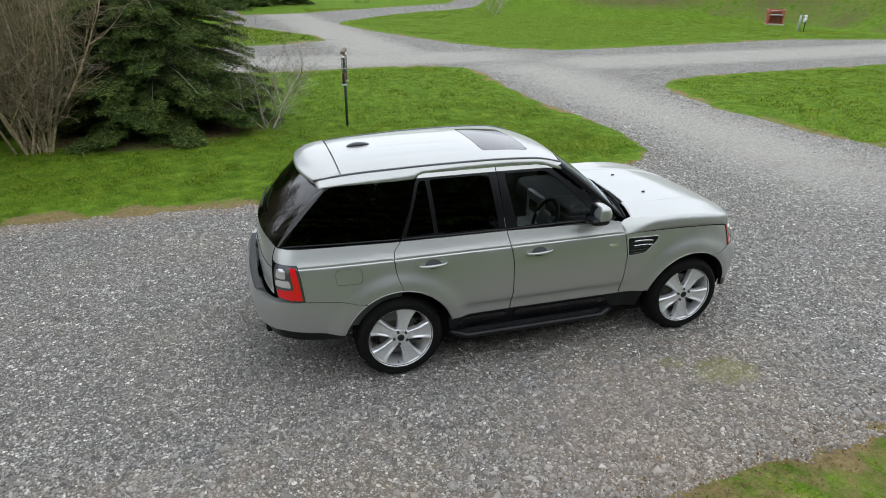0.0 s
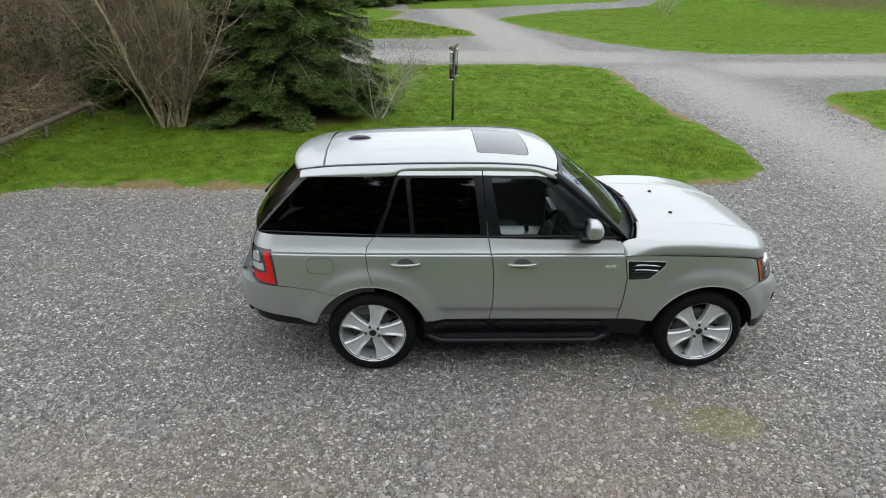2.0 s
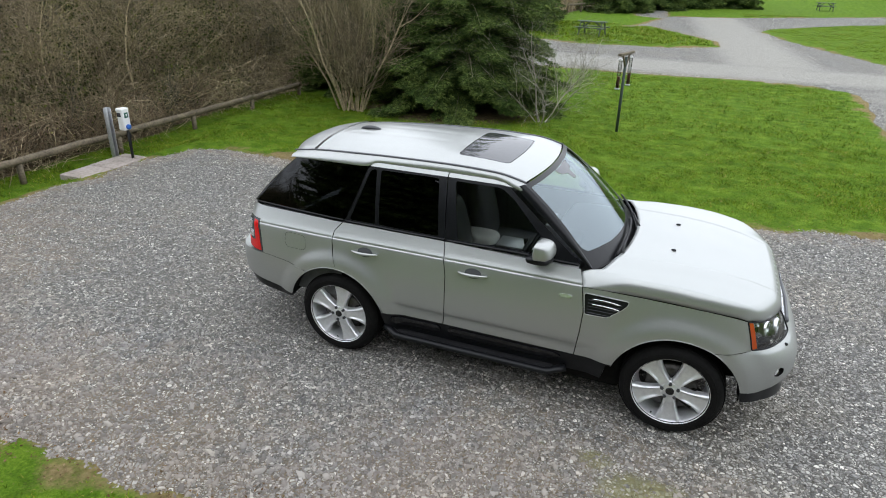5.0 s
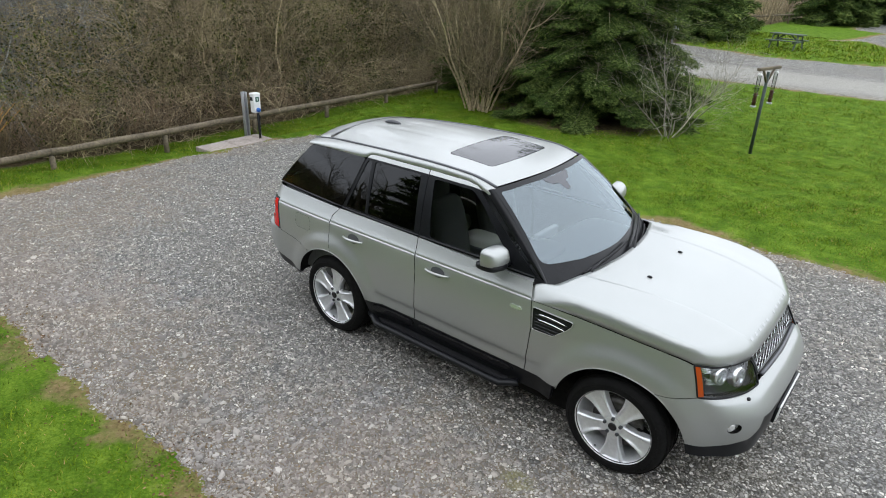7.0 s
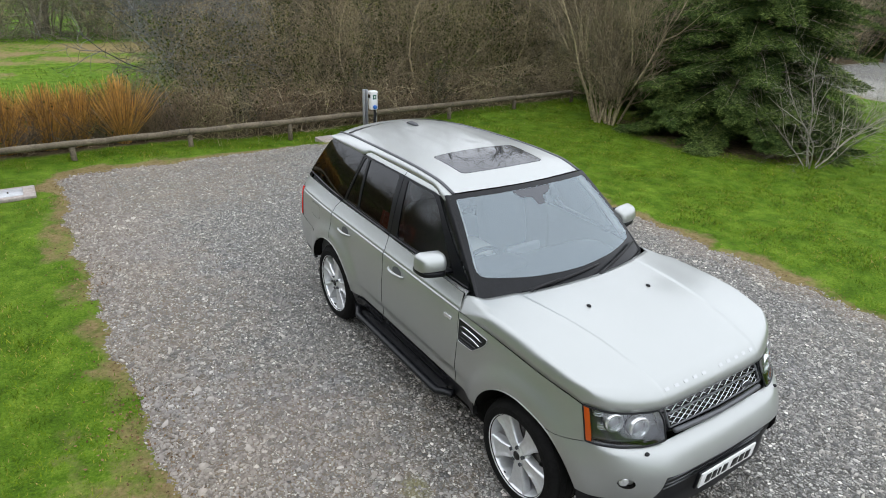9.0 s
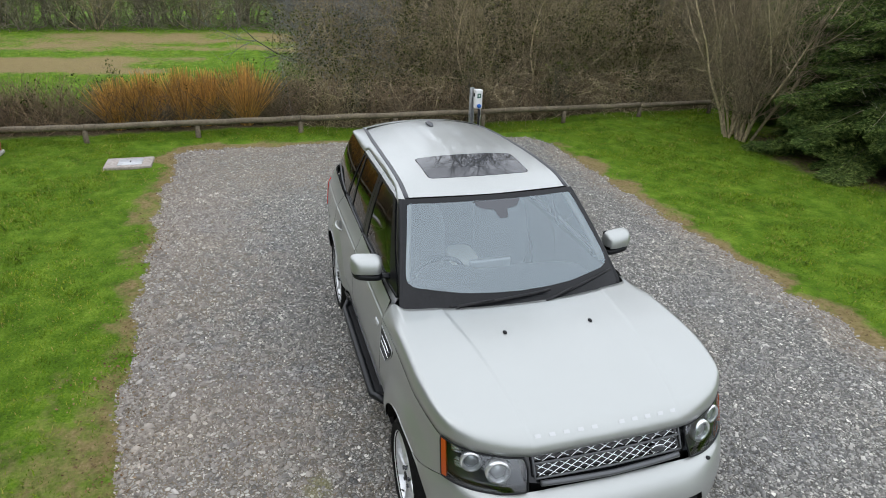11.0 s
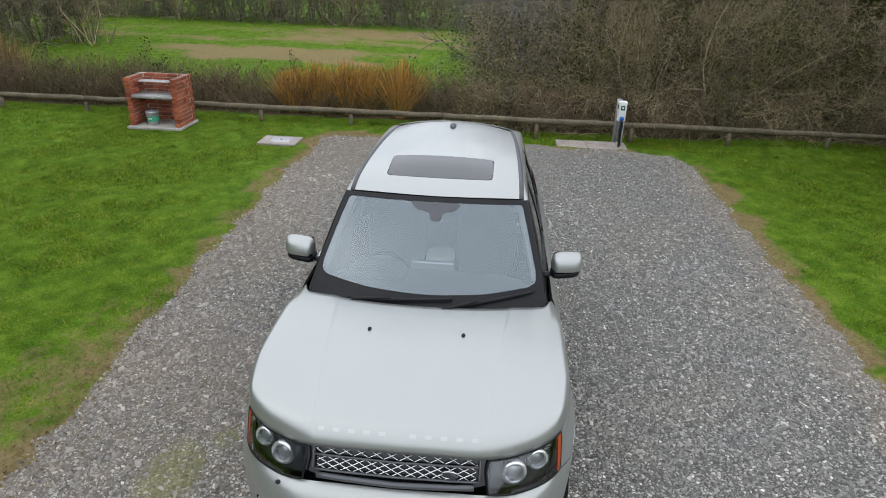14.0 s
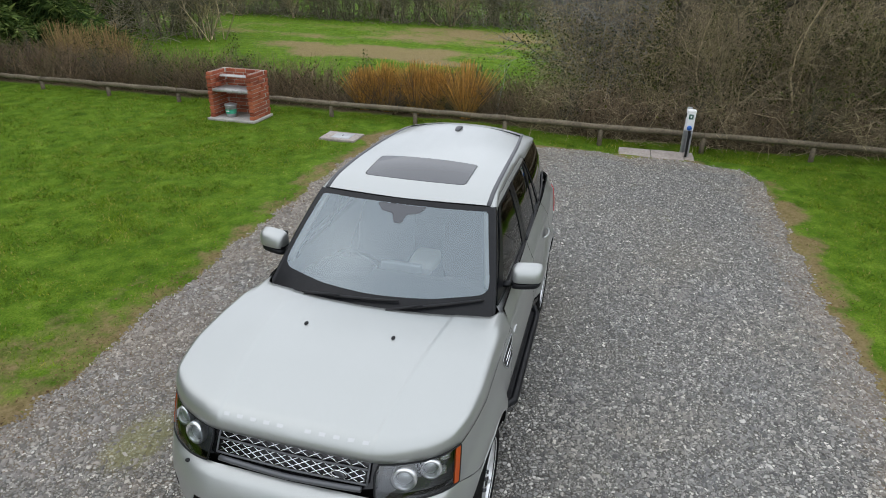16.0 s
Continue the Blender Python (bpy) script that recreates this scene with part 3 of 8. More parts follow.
# plan of the body: u runs along the side and round the corners, to 2.9 at the nose's middle and -3.2 at the tail's
PLAN_X = curve((-3.2, -2.46), (-2.75, -2.435), (-2.5, -2.385), (-2.34, -2.295), (-2.14, -2.14), (-1.8, -1.8), (-1.4, -1.4), (0, 0), (1.4, 1.4), (1.6, 1.595), (1.75, 1.725), (1.9, 1.82), (2.1, 1.905), (2.4, 1.985), (2.9, 2.0))
PLAN_Y = curve((-3.2, 0.0), (-2.75, 0.50), (-2.5, 0.76), (-2.34, 0.905), (-2.14, 0.966), (-1.8, 0.988), (-1.4, 1.0), (0, 1.002), (1.4, 0.995), (1.6, 0.97), (1.75, 0.935), (1.9, 0.875), (2.1, 0.735), (2.4, 0.455), (2.9, 0.0))
SIDE_W = curve((0.20, 0.83), (0.38, 0.885), (0.50, 0.916), (0.60, 0.930), (0.70, 0.937), (0.80, 0.936), (0.95, 0.926), (1.03, 0.916), (1.064, 0.910), (1.0705, 0.907), (1.0735, 0.8985), (1.078, 0.9005), (1.09, 0.892), (1.14, 0.866), (1.21, 0.833))
NOSE = curve((0.25, 1.98), (0.40, 2.03), (0.80, 2.09), (0.87, 2.06), (0.97, 2.0), (1.05, 1.93), (1.2, 1.8))
BUMP_F = curve((0.25, 1.97), (0.33, 2.05), (0.42, 2.13), (0.50, 2.175), (0.58, 2.19), (0.65, 2.185), (0.70, 2.168), (0.75, 2.14), (0.777, 2.118), (0.79, 2.095), (0.802, 2.07), (0.812, 2.035))
TAIL = curve((0.40, -2.41), (0.86, -2.415), (1.0, -2.415), (1.10, -2.405), (1.16, -2.385), (1.22, -2.35))
BUMP_R = curve((0.30, -2.33), (0.40, -2.42), (0.50, -2.47), (0.60, -2.52), (0.75, -2.535), (0.80, -2.53), (0.83, -2.50))
HUB_X, HUB_Z, ARCH_R = 1.3725, 0.365, 0.462


def flare(u, z):
    out = 0.0
    for hx in (-HUB_X, HUB_X):
        r = math.hypot(u - hx, (z - HUB_Z) * 1.0)
        out += 0.034 * (1 - ss(ARCH_R + 0.035, ARCH_R + 0.17, r))
    # a shallow hollow along the lower doors
    out -= 0.012 * (1 - ss(0.588, 0.612, z)) * ss(0.44, 0.58, z) * ss(-0.95, -0.75, u) * (1 - ss(0.6, 0.85, u))
    return out


def body(u, z, nose=NOSE, tail=TAIL):
    x = PLAN_X(u) + (nose(z) - 2.0) * ss(1.45, 2.3, u) + (tail(z) + 2.46) * ss(-1.9, -2.7, u)
    y = PLAN_Y(u) * (SIDE_W(z) + (flare(x, z) if abs(u) < 2.3 else 0))
    return x, y, z


def u_at(x, z, nose=NOSE):
    """The u of the body's side at a given x before the nose."""
    lo, hi = 0.5, 2.6
    for _ in range(26):
        mid = (lo + hi) / 2
        if PLAN_X(mid) + (nose(z) - 2.0) * ss(1.45, 2.3, mid) < x:
            lo = mid
        else:
            hi = mid
    return lo


def body_bumper(u, z):
    return body(u, z, BUMP_F, BUMP_R)


BELT_Y = curve((-2.35, 0.72), (-2.25, 0.737), (-1.4, 0.815), (-0.5, 0.83), (0.2, 0.82), (0.65, 0.79), (0.8, 0.77))
TOP_Y = curve((-2.2, 0.60), (-1.85, 0.645), (-1.0, 0.664), (-0.2, 0.664), (0.1, 0.655), (0.3, 0.64))


def upper(x, z):
    t = (z - 1.205) / 0.465
    return x, BELT_Y(x) + (TOP_Y(x) - BELT_Y(x)) * t + 0.012 * math.sin(math.pi * min(max(t, 0), 1)) - 6 * max(0.0, z - 1.64) ** 2, z


ROOF_C = curve((0.22, 1.682), (0.10, 1.715), (-0.1, 1.749), (-0.4, 1.776), (-0.9, 1.787), (-1.4, 1.778), (-1.75, 1.755), (-1.95, 1.722), (-2.1, 1.68))
ROOF_E = curve((0.2, 1.655), (0.1, 1.68), (0.0, 1.707), (-0.12, 1.726), (-0.5, 1.738), (-0.93, 1.732), (-1.42, 1.712), (-1.72, 1.69), (-2.1, 1.63))
ROOF_W = curve((0.25, 0.612), (0.1, 0.615), (-0.5, 0.610), (-1.2, 0.592), (-1.75, 0.555), (-2.1, 0.52))


def roof_z(x, y):
    return ROOF_C(x) - (ROOF_C(x) - ROOF_E(x)) * (abs(y) / ROOF_W(x)) ** 2.3


def dens(poly, step):
    out = []
    for (x0, y0), (x1, y1) in zip(poly, poly[1:] + poly[:1]):
        k = max(1, int(math.ceil(math.hypot(x1 - x0, y1 - y0) / step)))
        out += [(x0 + (x1 - x0) * i / k, y0 + (y1 - y0) * i / k) for i in range(k)]
    return out


def rounded(poly, radius, k=5):
    """The polygon with its corners rounded off."""
    out, n = [], len(poly)
    for i in range(n):
        a, b, c = (Vector(poly[(i + j) % n]) for j in (-1, 0, 1))
        r = min(radius, (a - b).length * 0.45, (c - b).length * 0.45)
        p, q = b + (a - b).normalized() * r, b + (c - b).normalized() * r
        for t in (j / k for j in range(k + 1)):
            w = p * (1 - t) ** 2 + b * 2 * t * (1 - t) + q * t * t
            out.append((w.x, w.y))
    return out


def in_poly(x, y, poly):
    c = False
    for (x0, y0), (x1, y1) in zip(poly, poly[1:] + poly[:1]):
        if (y0 > y) != (y1 > y) and x < (x1 - x0) * (y - y0) / (y1 - y0) + x0:
            c = not c
    return c


def panel_bm(outline, surf, step=0.04, holes=(), side=-1, flange=0.014, lift=0.0, inward=None, folds=()):
    """A pressed panel: an outline in the surface's own plane, laid on the surface, its edges turned in."""
    loops = [dens(list(outline), step)] + [dens(list(h), step) for h in holes]
    pts, edges = [], []
    for lp in loops:
        b = len(pts)
        pts += [Vector(p) for p in lp]
        edges += [(b + i, b + (i + 1) % len(lp)) for i in range(len(lp))]
    nb = len(pts)
    x0, x1 = min(p.x for p in pts), max(p.x for p in pts)
    y0, y1 = min(p.y for p in pts), max(p.y for p in pts)
    allb = np.array([(p.x, p.y) for p in pts])
    # extra rows along sharp folds
    for fy in folds:
        for x in np.arange(x0 + 0.006, x1, 0.014):
            if in_poly(x, fy, loops[0]) and np.min(np.hypot(allb[:, 0] - x, allb[:, 1] - fy)) > 0.006:
                pts.append(Vector((float(x), fy)))
    j, y = 0, y0 + step * 0.5
    while y < y1:
        x = x0 + step * (0.5 if j % 2 else 1.0)
        while x < x1:
            if not any(abs(y - fy) < 0.012 for fy in folds) and in_poly(x, y, loops[0]) and not any(in_poly(x, y, h) for h in loops[1:]) and np.min(np.hypot(allb[:, 0] - x, allb[:, 1] - y)) > 0.45 * step:
                pts.append(Vector((x, y)))
            x += step
        y += step * 0.87
        j += 1
    vs, _, fs, *_ = delaunay_2d_cdt(pts, edges, [], 0, 1e-6)
    bm = bmesh.new()
    place = []
    for v in vs:
        p = surf(v.x, v.y)
        place.append(bm.verts.new((p[0], p[1] * (-side) * -1 if side > 0 else -p[1], p[2])) if side else bm.verts.new(p))
    for f in fs:
        cx, cy = sum(vs[i].x for i in f) / 3, sum(vs[i].y for i in f) / 3
        a, b, c = (vs[i] for i in f[:3])
        if abs((b.x - a.x) * (c.y - a.y) - (b.y - a.y) * (c.x - a.x)) < 0.006 * step * step:
            continue
        if in_poly(cx, cy, loops[0]) and not any(in_poly(cx, cy, h) for h in loops[1:]):
            try:
                bm.faces.new([place[i] for i in f])
            except ValueError:
                pass
    bmesh.ops.delete(bm, geom=[v for v in bm.verts if not v.link_faces], context="VERTS")
    bm.normal_update()
    c = Vector(inward) if inward else Vector((max(min(sum(v.co.x for v in bm.verts) / len(bm.verts), 1.0), -1.2), 0, 0.75))
    if sum(f.normal.dot(f.calc_center_median() - c) * f.calc_area() for f in bm.faces) < 0:
        bmesh.ops.reverse_faces(bm, faces=bm.faces[:])
    bm.normal_update()
    if lift:
        for v in bm.verts:
            v.co += v.normal * lift
        bm.normal_update()
    if flange:
        rim = [e for e in bm.edges if e.is_boundary]
        dup = {}
        for e in rim:
            for v in e.verts:
                if v not in dup:
                    n = v.normal.copy()
                    dup[v] = (bm.verts.new(v.co), bm.verts.new(v.co - n * flange))
        for e in rim:
            f = e.link_faces[0]
            vsf = list(f.verts)
            a, b = e.verts
            if vsf[(vsf.index(a) + 1) % len(vsf)] != b:
                a, b = b, a
            # second slot: dark on body panels, painting the shade of the panel gaps
            bm.faces.new((dup[b][0], dup[a][0], dup[a][1], dup[b][1])).material_index = 1
    return bm


def grid_bm(nu, nv, fn, closed_u=False):
    bm = bmesh.new()
    vs = [[bm.verts.new(fn(i / nu, j / nv)) for j in range(nv + 1)] for i in range(nu + 1)]
    for i in range(nu):
        for j in range(nv):
            bm.faces.new((vs[i][j], vs[i + 1][j], vs[i + 1][j + 1], vs[i][j + 1]))
    return bm


def facing(bm, c=(-0.2, 0, 0.8)):
    bm.normal_update()
    c = Vector(c)
    if sum(f.normal.dot(f.calc_center_median() - c) * f.calc_area() for f in bm.faces) < 0:
        bmesh.ops.reverse_faces(bm, faces=bm.faces[:])
    return bm


def arc(cx, cz, r, a0, a1, n=14):
    return [(cx + r * math.cos(radians(a0 + (a1 - a0) * i / n)), cz + r * math.sin(radians(a0 + (a1 - a0) * i / n))) for i in range(n + 1)]


car = empty("car", label="silver sand metallic four by four estate car parked on gravel", category="car")

# --- doors
G = 0.0035
FOLDS = (0.588, 0.60, 0.612, 1.064, 1.0705, 1.0735, 1.078, 1.090)
ARCH0 = math.degrees(math.asin((0.50 - HUB_Z) / ARCH_R))
REAR_SEAM = [(-1.337, 1.197), (-1.395, 1.13), (-1.402, 1.07), (-1.39, 0.96), (-1.345, 0.826)]
B_SEAM = [(-0.435, 1.193), (-0.41, 1.06), (-0.39, 0.94), (-0.388, 0.68), (-0.405, 0.505)]
F_SEAM = [(0.625, 1.172), (0.655, 1.07), (0.684, 0.88), (0.675, 0.72), (0.65, 0.50)]
rear_door_low = [(-1.337 + G, 1.197), *[(x + G, z) for x, z in REAR_SEAM[1:4]], *[(p[0] + G, p[1]) for p in arc(-HUB_X, HUB_Z, ARCH_R, 87, ARCH0)],
                 *[(x - G, z) for x, z in B_SEAM[::-1]]]
front_door_low = [*[(x + G, z) for x, z in B_SEAM], *[(x - G, z) for x, z in F_SEAM[::-1]]]
RD_FRAME = [(-1.325, 1.212), (-1.238, 1.42), (-1.172, 1.63), (-1.15, 1.648), (-0.487, 1.651), (-0.44, 1.205)]
RD_TOP = [(-1.158, 1.652), (-1.135, 1.672), (-1.095, 1.682), (-0.489, 1.684), (-0.488, 1.655)]
FD_TOP = [(-0.481, 1.655), (-0.482, 1.684), (-0.12, 1.681), (-0.03, 1.668), (0.03, 1.645), (0.005, 1.647), (-0.06, 1.653)]
FD_FRAME = [(-0.433, 1.203), (-0.480, 1.651), (-0.06, 1.649), (0.01, 1.643), (0.62, 1.185)]
RD_GLASS = rounded([(-1.018, 1.222), (-1.055, 1.636), (-0.553, 1.639), (-0.495, 1.218)], 0.02)
RD_LIGHT = rounded([(-1.285, 1.222), (-1.212, 1.42), (-1.15, 1.612), (-1.13, 1.634), (-1.09, 1.634), (-1.05, 1.222)], 0.02)
FD_GLASS = rounded([(-0.335, 1.216), (-0.418, 1.636), (-0.05, 1.632), (0.06, 1.565), (0.43, 1.213)], 0.025)

HANDLE_Z = 1.008


def handle_set(door, x0, side):
    """A pull bar over a flat grey disc that paints a scooped recess's shade."""
    y = lambda x, z, out: side * (body(x, z)[1] + out)
    bm = bmesh.new()
    # flat disc on the door skin, grey for the shade of the recess
    n = 20
    c = bm.verts.new((x0, y(x0, HANDLE_Z, 0.0035), HANDLE_Z))
    ring = []
    for k in range(n):
        a = 2 * math.pi * k / n
        px, pz = x0 + 0.068 * math.cos(a), HANDLE_Z + 0.04 * math.sin(a)
        ring.append(bm.verts.new((px, y(px, pz, 0.003), pz)))
    for k in range(n):
        bm.faces.new((c, ring[k], ring[(k + 1) % n]))
    part("handle_recess", facing(bm, (x0, 0, HANDLE_Z)), M_GREYBAR, door, "flat grey disc painting the shade of a scooped recess")
    pts = [(x0 - 0.115 + 0.23 * t, y(x0 - 0.115 + 0.23 * t, HANDLE_Z, 0.012 + 0.03 * math.sin(math.pi * min(max(t, 0), 1)) ** 0.6), HANDLE_Z - 0.004 + 0.006 * t) for t in (i / 12 for i in range(13))]
    part("handle", tube(pts, [0.006 + 0.0065 * math.sin(math.pi * min(max(i / 12, 0.05), 0.95)) ** 0.5 for i in range(13)], 10), M_PAINT, door, "body-coloured pull handle")


def make_doors(side):
    rd = part("rear_door", panel_bm(rear_door_low, body, 0.035, side=side, folds=FOLDS), M_PAINT, car)
    part("window_frame", panel_bm(RD_FRAME, upper, 0.05, (RD_GLASS, RD_LIGHT), side=side, flange=0.012), M_TRIM, rd, "satin black window frame")
    part("window_glass", panel_bm(RD_GLASS, upper, 0.08, side=side, flange=0, lift=-0.006), M_PRIV, rd, "dark privacy glass")
    part("fixed_light", panel_bm(RD_LIGHT, upper, 0.08, side=side, flange=0, lift=-0.006), M_PRIV, rd, "dark fixed privacy glass")
    part("door_top", panel_bm(RD_TOP, upper, 0.05, side=side, flange=0.012), M_PAINT, rd)
    handle_set(rd, -1.09, side)
    part("waist_seal", tube([(x, side * (upper(x, 1.205)[1] + 0.004), 1.203 + 0.003 * (x < -1)) for x in np.linspace(-1.32, -0.44, 10)], 0.0105, 8), M_TRIM, rd, "black rubber seal")
    fd = part("front_door", panel_bm(front_door_low, body, 0.035, side=side, folds=FOLDS), M_PAINT, car)
    part("window_frame", panel_bm(FD_FRAME, upper, 0.05, (FD_GLASS,), side=side, flange=0.012), M_TRIM, fd, "satin black window frame")
    part("window_glass", panel_bm(FD_GLASS, upper, 0.08, side=side, flange=0, lift=-0.006), M_GLASS, fd, "clear lightly tinted glass")
    part("door_top", panel_bm(FD_TOP, upper, 0.05, side=side, flange=0.012), M_PAINT, fd)
    handle_set(fd, -0.165, side)
    part("waist_seal", tube([(x, side * (upper(x, 1.205)[1] + 0.004), 1.201 - 0.02 * ss(0.1, 0.62, x)) for x in np.linspace(-0.43, 0.6, 12)], 0.0105, 8), M_TRIM, fd, "black rubber seal")
    part("side_repeater", panel_bm(rounded([(0.50, 0.968), (0.50, 0.992), (0.59, 0.992), (0.59, 0.968)], 0.008), body, 0.02, side=side, flange=0.008, lift=0.006), M_LAMPWHITE, fd, "clear repeater lamp")
    # door mirror
    mi = part("door_mirror", mirror_cap(side), M_PAINT, fd, "silver mirror cap")
    part("mirror_base", mirror_base(side), M_TRIM, mi, "black mirror base and arm")
    part("mirror_glass", box(0.006, 0.17, 0.12, (0.322, side * 0.965, 1.305), 0.002, 1), M_CHROME, mi, "mirror glass")


def mirror_cap(side):
    bm = bmesh.new()
    bmesh.ops.create_uvsphere(bm, u_segments=28, v_segments=18, radius=1.0)
    for v in bm.verts:
        x, y, z = v.co
        q = lambda a, p: math.copysign(abs(a) ** p, a)
        x, y, z = q(x, 0.75), q(y, 0.5), q(z, 0.55)
        x = x if x > 0 else x * 0.25
        v.co = (0.335 + x * (0.105 - 0.02 * max(z, 0)) - 0.012 * y, side * (0.955 + y * 0.108), 1.315 + z * 0.072 + 0.006 * y)
    bmesh.ops.delete(bm, geom=[v for v in bm.verts if v.co.z < 1.270], context="VERTS")
    return facing(bm, (0.34, side * 0.955, 1.315))


def mirror_base(side):
    bm = bmesh.new()
    bmesh.ops.create_uvsphere(bm, u_segments=20, v_segments=12, radius=1.0)
    for v in bm.verts:
        x, y, z = v.co
        q = lambda a, p: math.copysign(abs(a) ** p, a)
        x, y, z = q(x, 0.7), q(y, 0.5), q(z, 0.6)
        v.co = (0.34 + x * 0.088 - 0.01 * y, side * (0.95 + y * 0.103), 1.243 + z * 0.03 + 0.012 * y)
    tube([(0.37, side * 0.76, 1.215), (0.365, side * 0.83, 1.222), (0.35, side * 0.9, 1.235)], [0.04, 0.03, 0.03], 10, bm, flat=0.6)
    # black housing behind the glass
    box(0.03, 0.19, 0.14, (0.327, side * 0.955, 1.305), 0.012, 2, bm)
    return bm


for sd in (-1, 1):
    make_doors(sd)

# --- wings and quarters
HOOD_SIDE_Z = curve((0.6, 1.068), (1.0, 1.066), (1.4, 1.058), (1.66, 1.033), (1.765, 1.008))
LAMP_TOP = curve((1.7, 1.008), (1.812, 1.008), (1.9, 1.000), (2.0, 0.986), (2.1, 0.976), (2.25, 0.969), (2.345, 0.967), (2.9, 0.972))


def hood_side(u):
    """The seam between bonnet and wing."""
    x = PLAN_X(u)
    return body(u, HOOD_SIDE_Z(x))


front_wing = [(0.655 + G, 1.064), *[(x + G, z) for x, z in F_SEAM[2:]], *[(u_at(*p), p[1]) for p in arc(HUB_X, HUB_Z, ARCH_R, 180 - ARCH0, 62)], (1.66, 0.776), (1.76, 0.790), (1.828, 0.802),
              (1.822, 0.90), (1.814, 0.98), (1.812, 1.004), *[(u, hood_side(u)[2] + 0.0005) for u in (1.76, 1.70, 1.6, 1.5, 1.4, 1.2, 1.0, 0.8)]]
quarter = [(-1.402 - G, 1.07), (-1.395 - G, 1.13), (-1.338 - G, 1.197), (-1.8, 1.205), (-2.2, 1.208), (-2.37, 1.207), (-2.44, 1.203), (-2.44, 1.12), (-2.40, 1.106), (-2.16, 1.100), (-2.135, 1.0), (-2.11, 0.808),
           (-2.0, 0.801), (-1.84, 0.780), (-1.66, 0.748), *arc(-HUB_X, HUB_Z, ARCH_R, 124, 87), (-1.345 - G, 0.83), (-1.39 - G, 0.96)]
FUEL = rounded([(-1.865, 0.918), (-1.865, 1.048), (-1.66, 1.044), (-1.655, 0.914)], 0.045)
FUEL_IN = rounded([(-1.8625, 0.9205), (-1.8625, 1.0455), (-1.6625, 1.0415), (-1.6575, 0.9165)], 0.044)
VENT = rounded([(0.678, 1.030), (0.99, 1.022), (0.985, 0.99), (0.945, 0.945), (0.855, 0.872), (0.695, 0.868)], 0.018)

for sd in (-1, 1):
    w = part("front_wing", panel_bm(front_wing, body, 0.035, side=sd), M_PAINT, car)
    part("wing_vent", panel_bm(VENT, body, 0.03, side=sd, flange=0.012, lift=0.003), M_TRIM, w, "black slatted side vent")
    vent = w.children[0]
    for k, z in enumerate((0.998, 0.958)):
        pts = [(0.74 + 0.2 * t, sd * (body(0.74 + 0.2 * t, z)[1] + 0.012), z - 0.012 * t + 0.006 * math.sin(3 * t)) for t in (i / 8 for i in range(9))]
        part("vent_slat", tube(pts, [0.0055] * 8 + [0.002], 6), M_CHROME, vent, "chrome slat")
    for k in range(5):
        z = 0.985 - 0.024 * k
        x1 = 0.95 - 0.018 * k
        pts = [(0.71 + (x1 - 0.71) * t, sd * (body(0.71 + (x1 - 0.71) * t, z)[1] + 0.007), z) for t in (i / 6 for i in range(7))]
        part("vent_slat", tube(pts, 0.003, 5), M_LAMPDARK, vent, "dark mesh slat")
    part("vent_surround", tube([(x, sd * (body(x, z)[1] + 0.004), z) for x, z in dens(VENT, 0.03)], 0.0028, 6, closed=True), M_SATIN, vent, "silver vent surround")
    q = part("rear_quarter", panel_bm(quarter, body, 0.035, holes=(FUEL,) if sd < 0 else (), side=sd, folds=FOLDS), M_PAINT, car)
    if sd < 0:
        part("fuel_flap", panel_bm(FUEL_IN, body, 0.03, side=sd, flange=0.01), M_PAINT, q, "fuel filler flap")

# --- side glass at the back and the black pillars
Q_GLASS = [(-2.245, 1.218), (-2.17, 1.315), (-2.02, 1.475), (-1.89, 1.605), (-1.84, 1.630), (-1.6, 1.636), (-1.185, 1.646), (-1.180, 1.630), (-1.246, 1.42), (-1.335, 1.212)]


def windscreen(s, t):
    a = Vector((0.19 - 0.075 * s * s, 0.652 * s, 1.685 - 0.012 * s * s))
    b = Vector((0.90 - 0.185 * s * s, 0.800 * s, 1.135))
    p = a.lerp(b, t)
    k = 0.03 * 4 * t * (1 - t) if 0 <= t <= 1 else 0
    return p.x + 0.6 * k, p.y, p.z + 0.75 * k


def rear_screen(s, t):
    a = Vector((-1.945 + 0.08 * s * s, 0.585 * s, 1.655 - 0.02 * s * s))
    b = Vector((-2.385 + 0.11 * s * s, 0.715 * s, 1.214))
    p = a.lerp(b, t)
    k = 0.025 * 4 * t * (1 - t) if 0 <= t <= 1 else 0
    return p.x - 0.6 * k, p.y, p.z + 0.7 * k


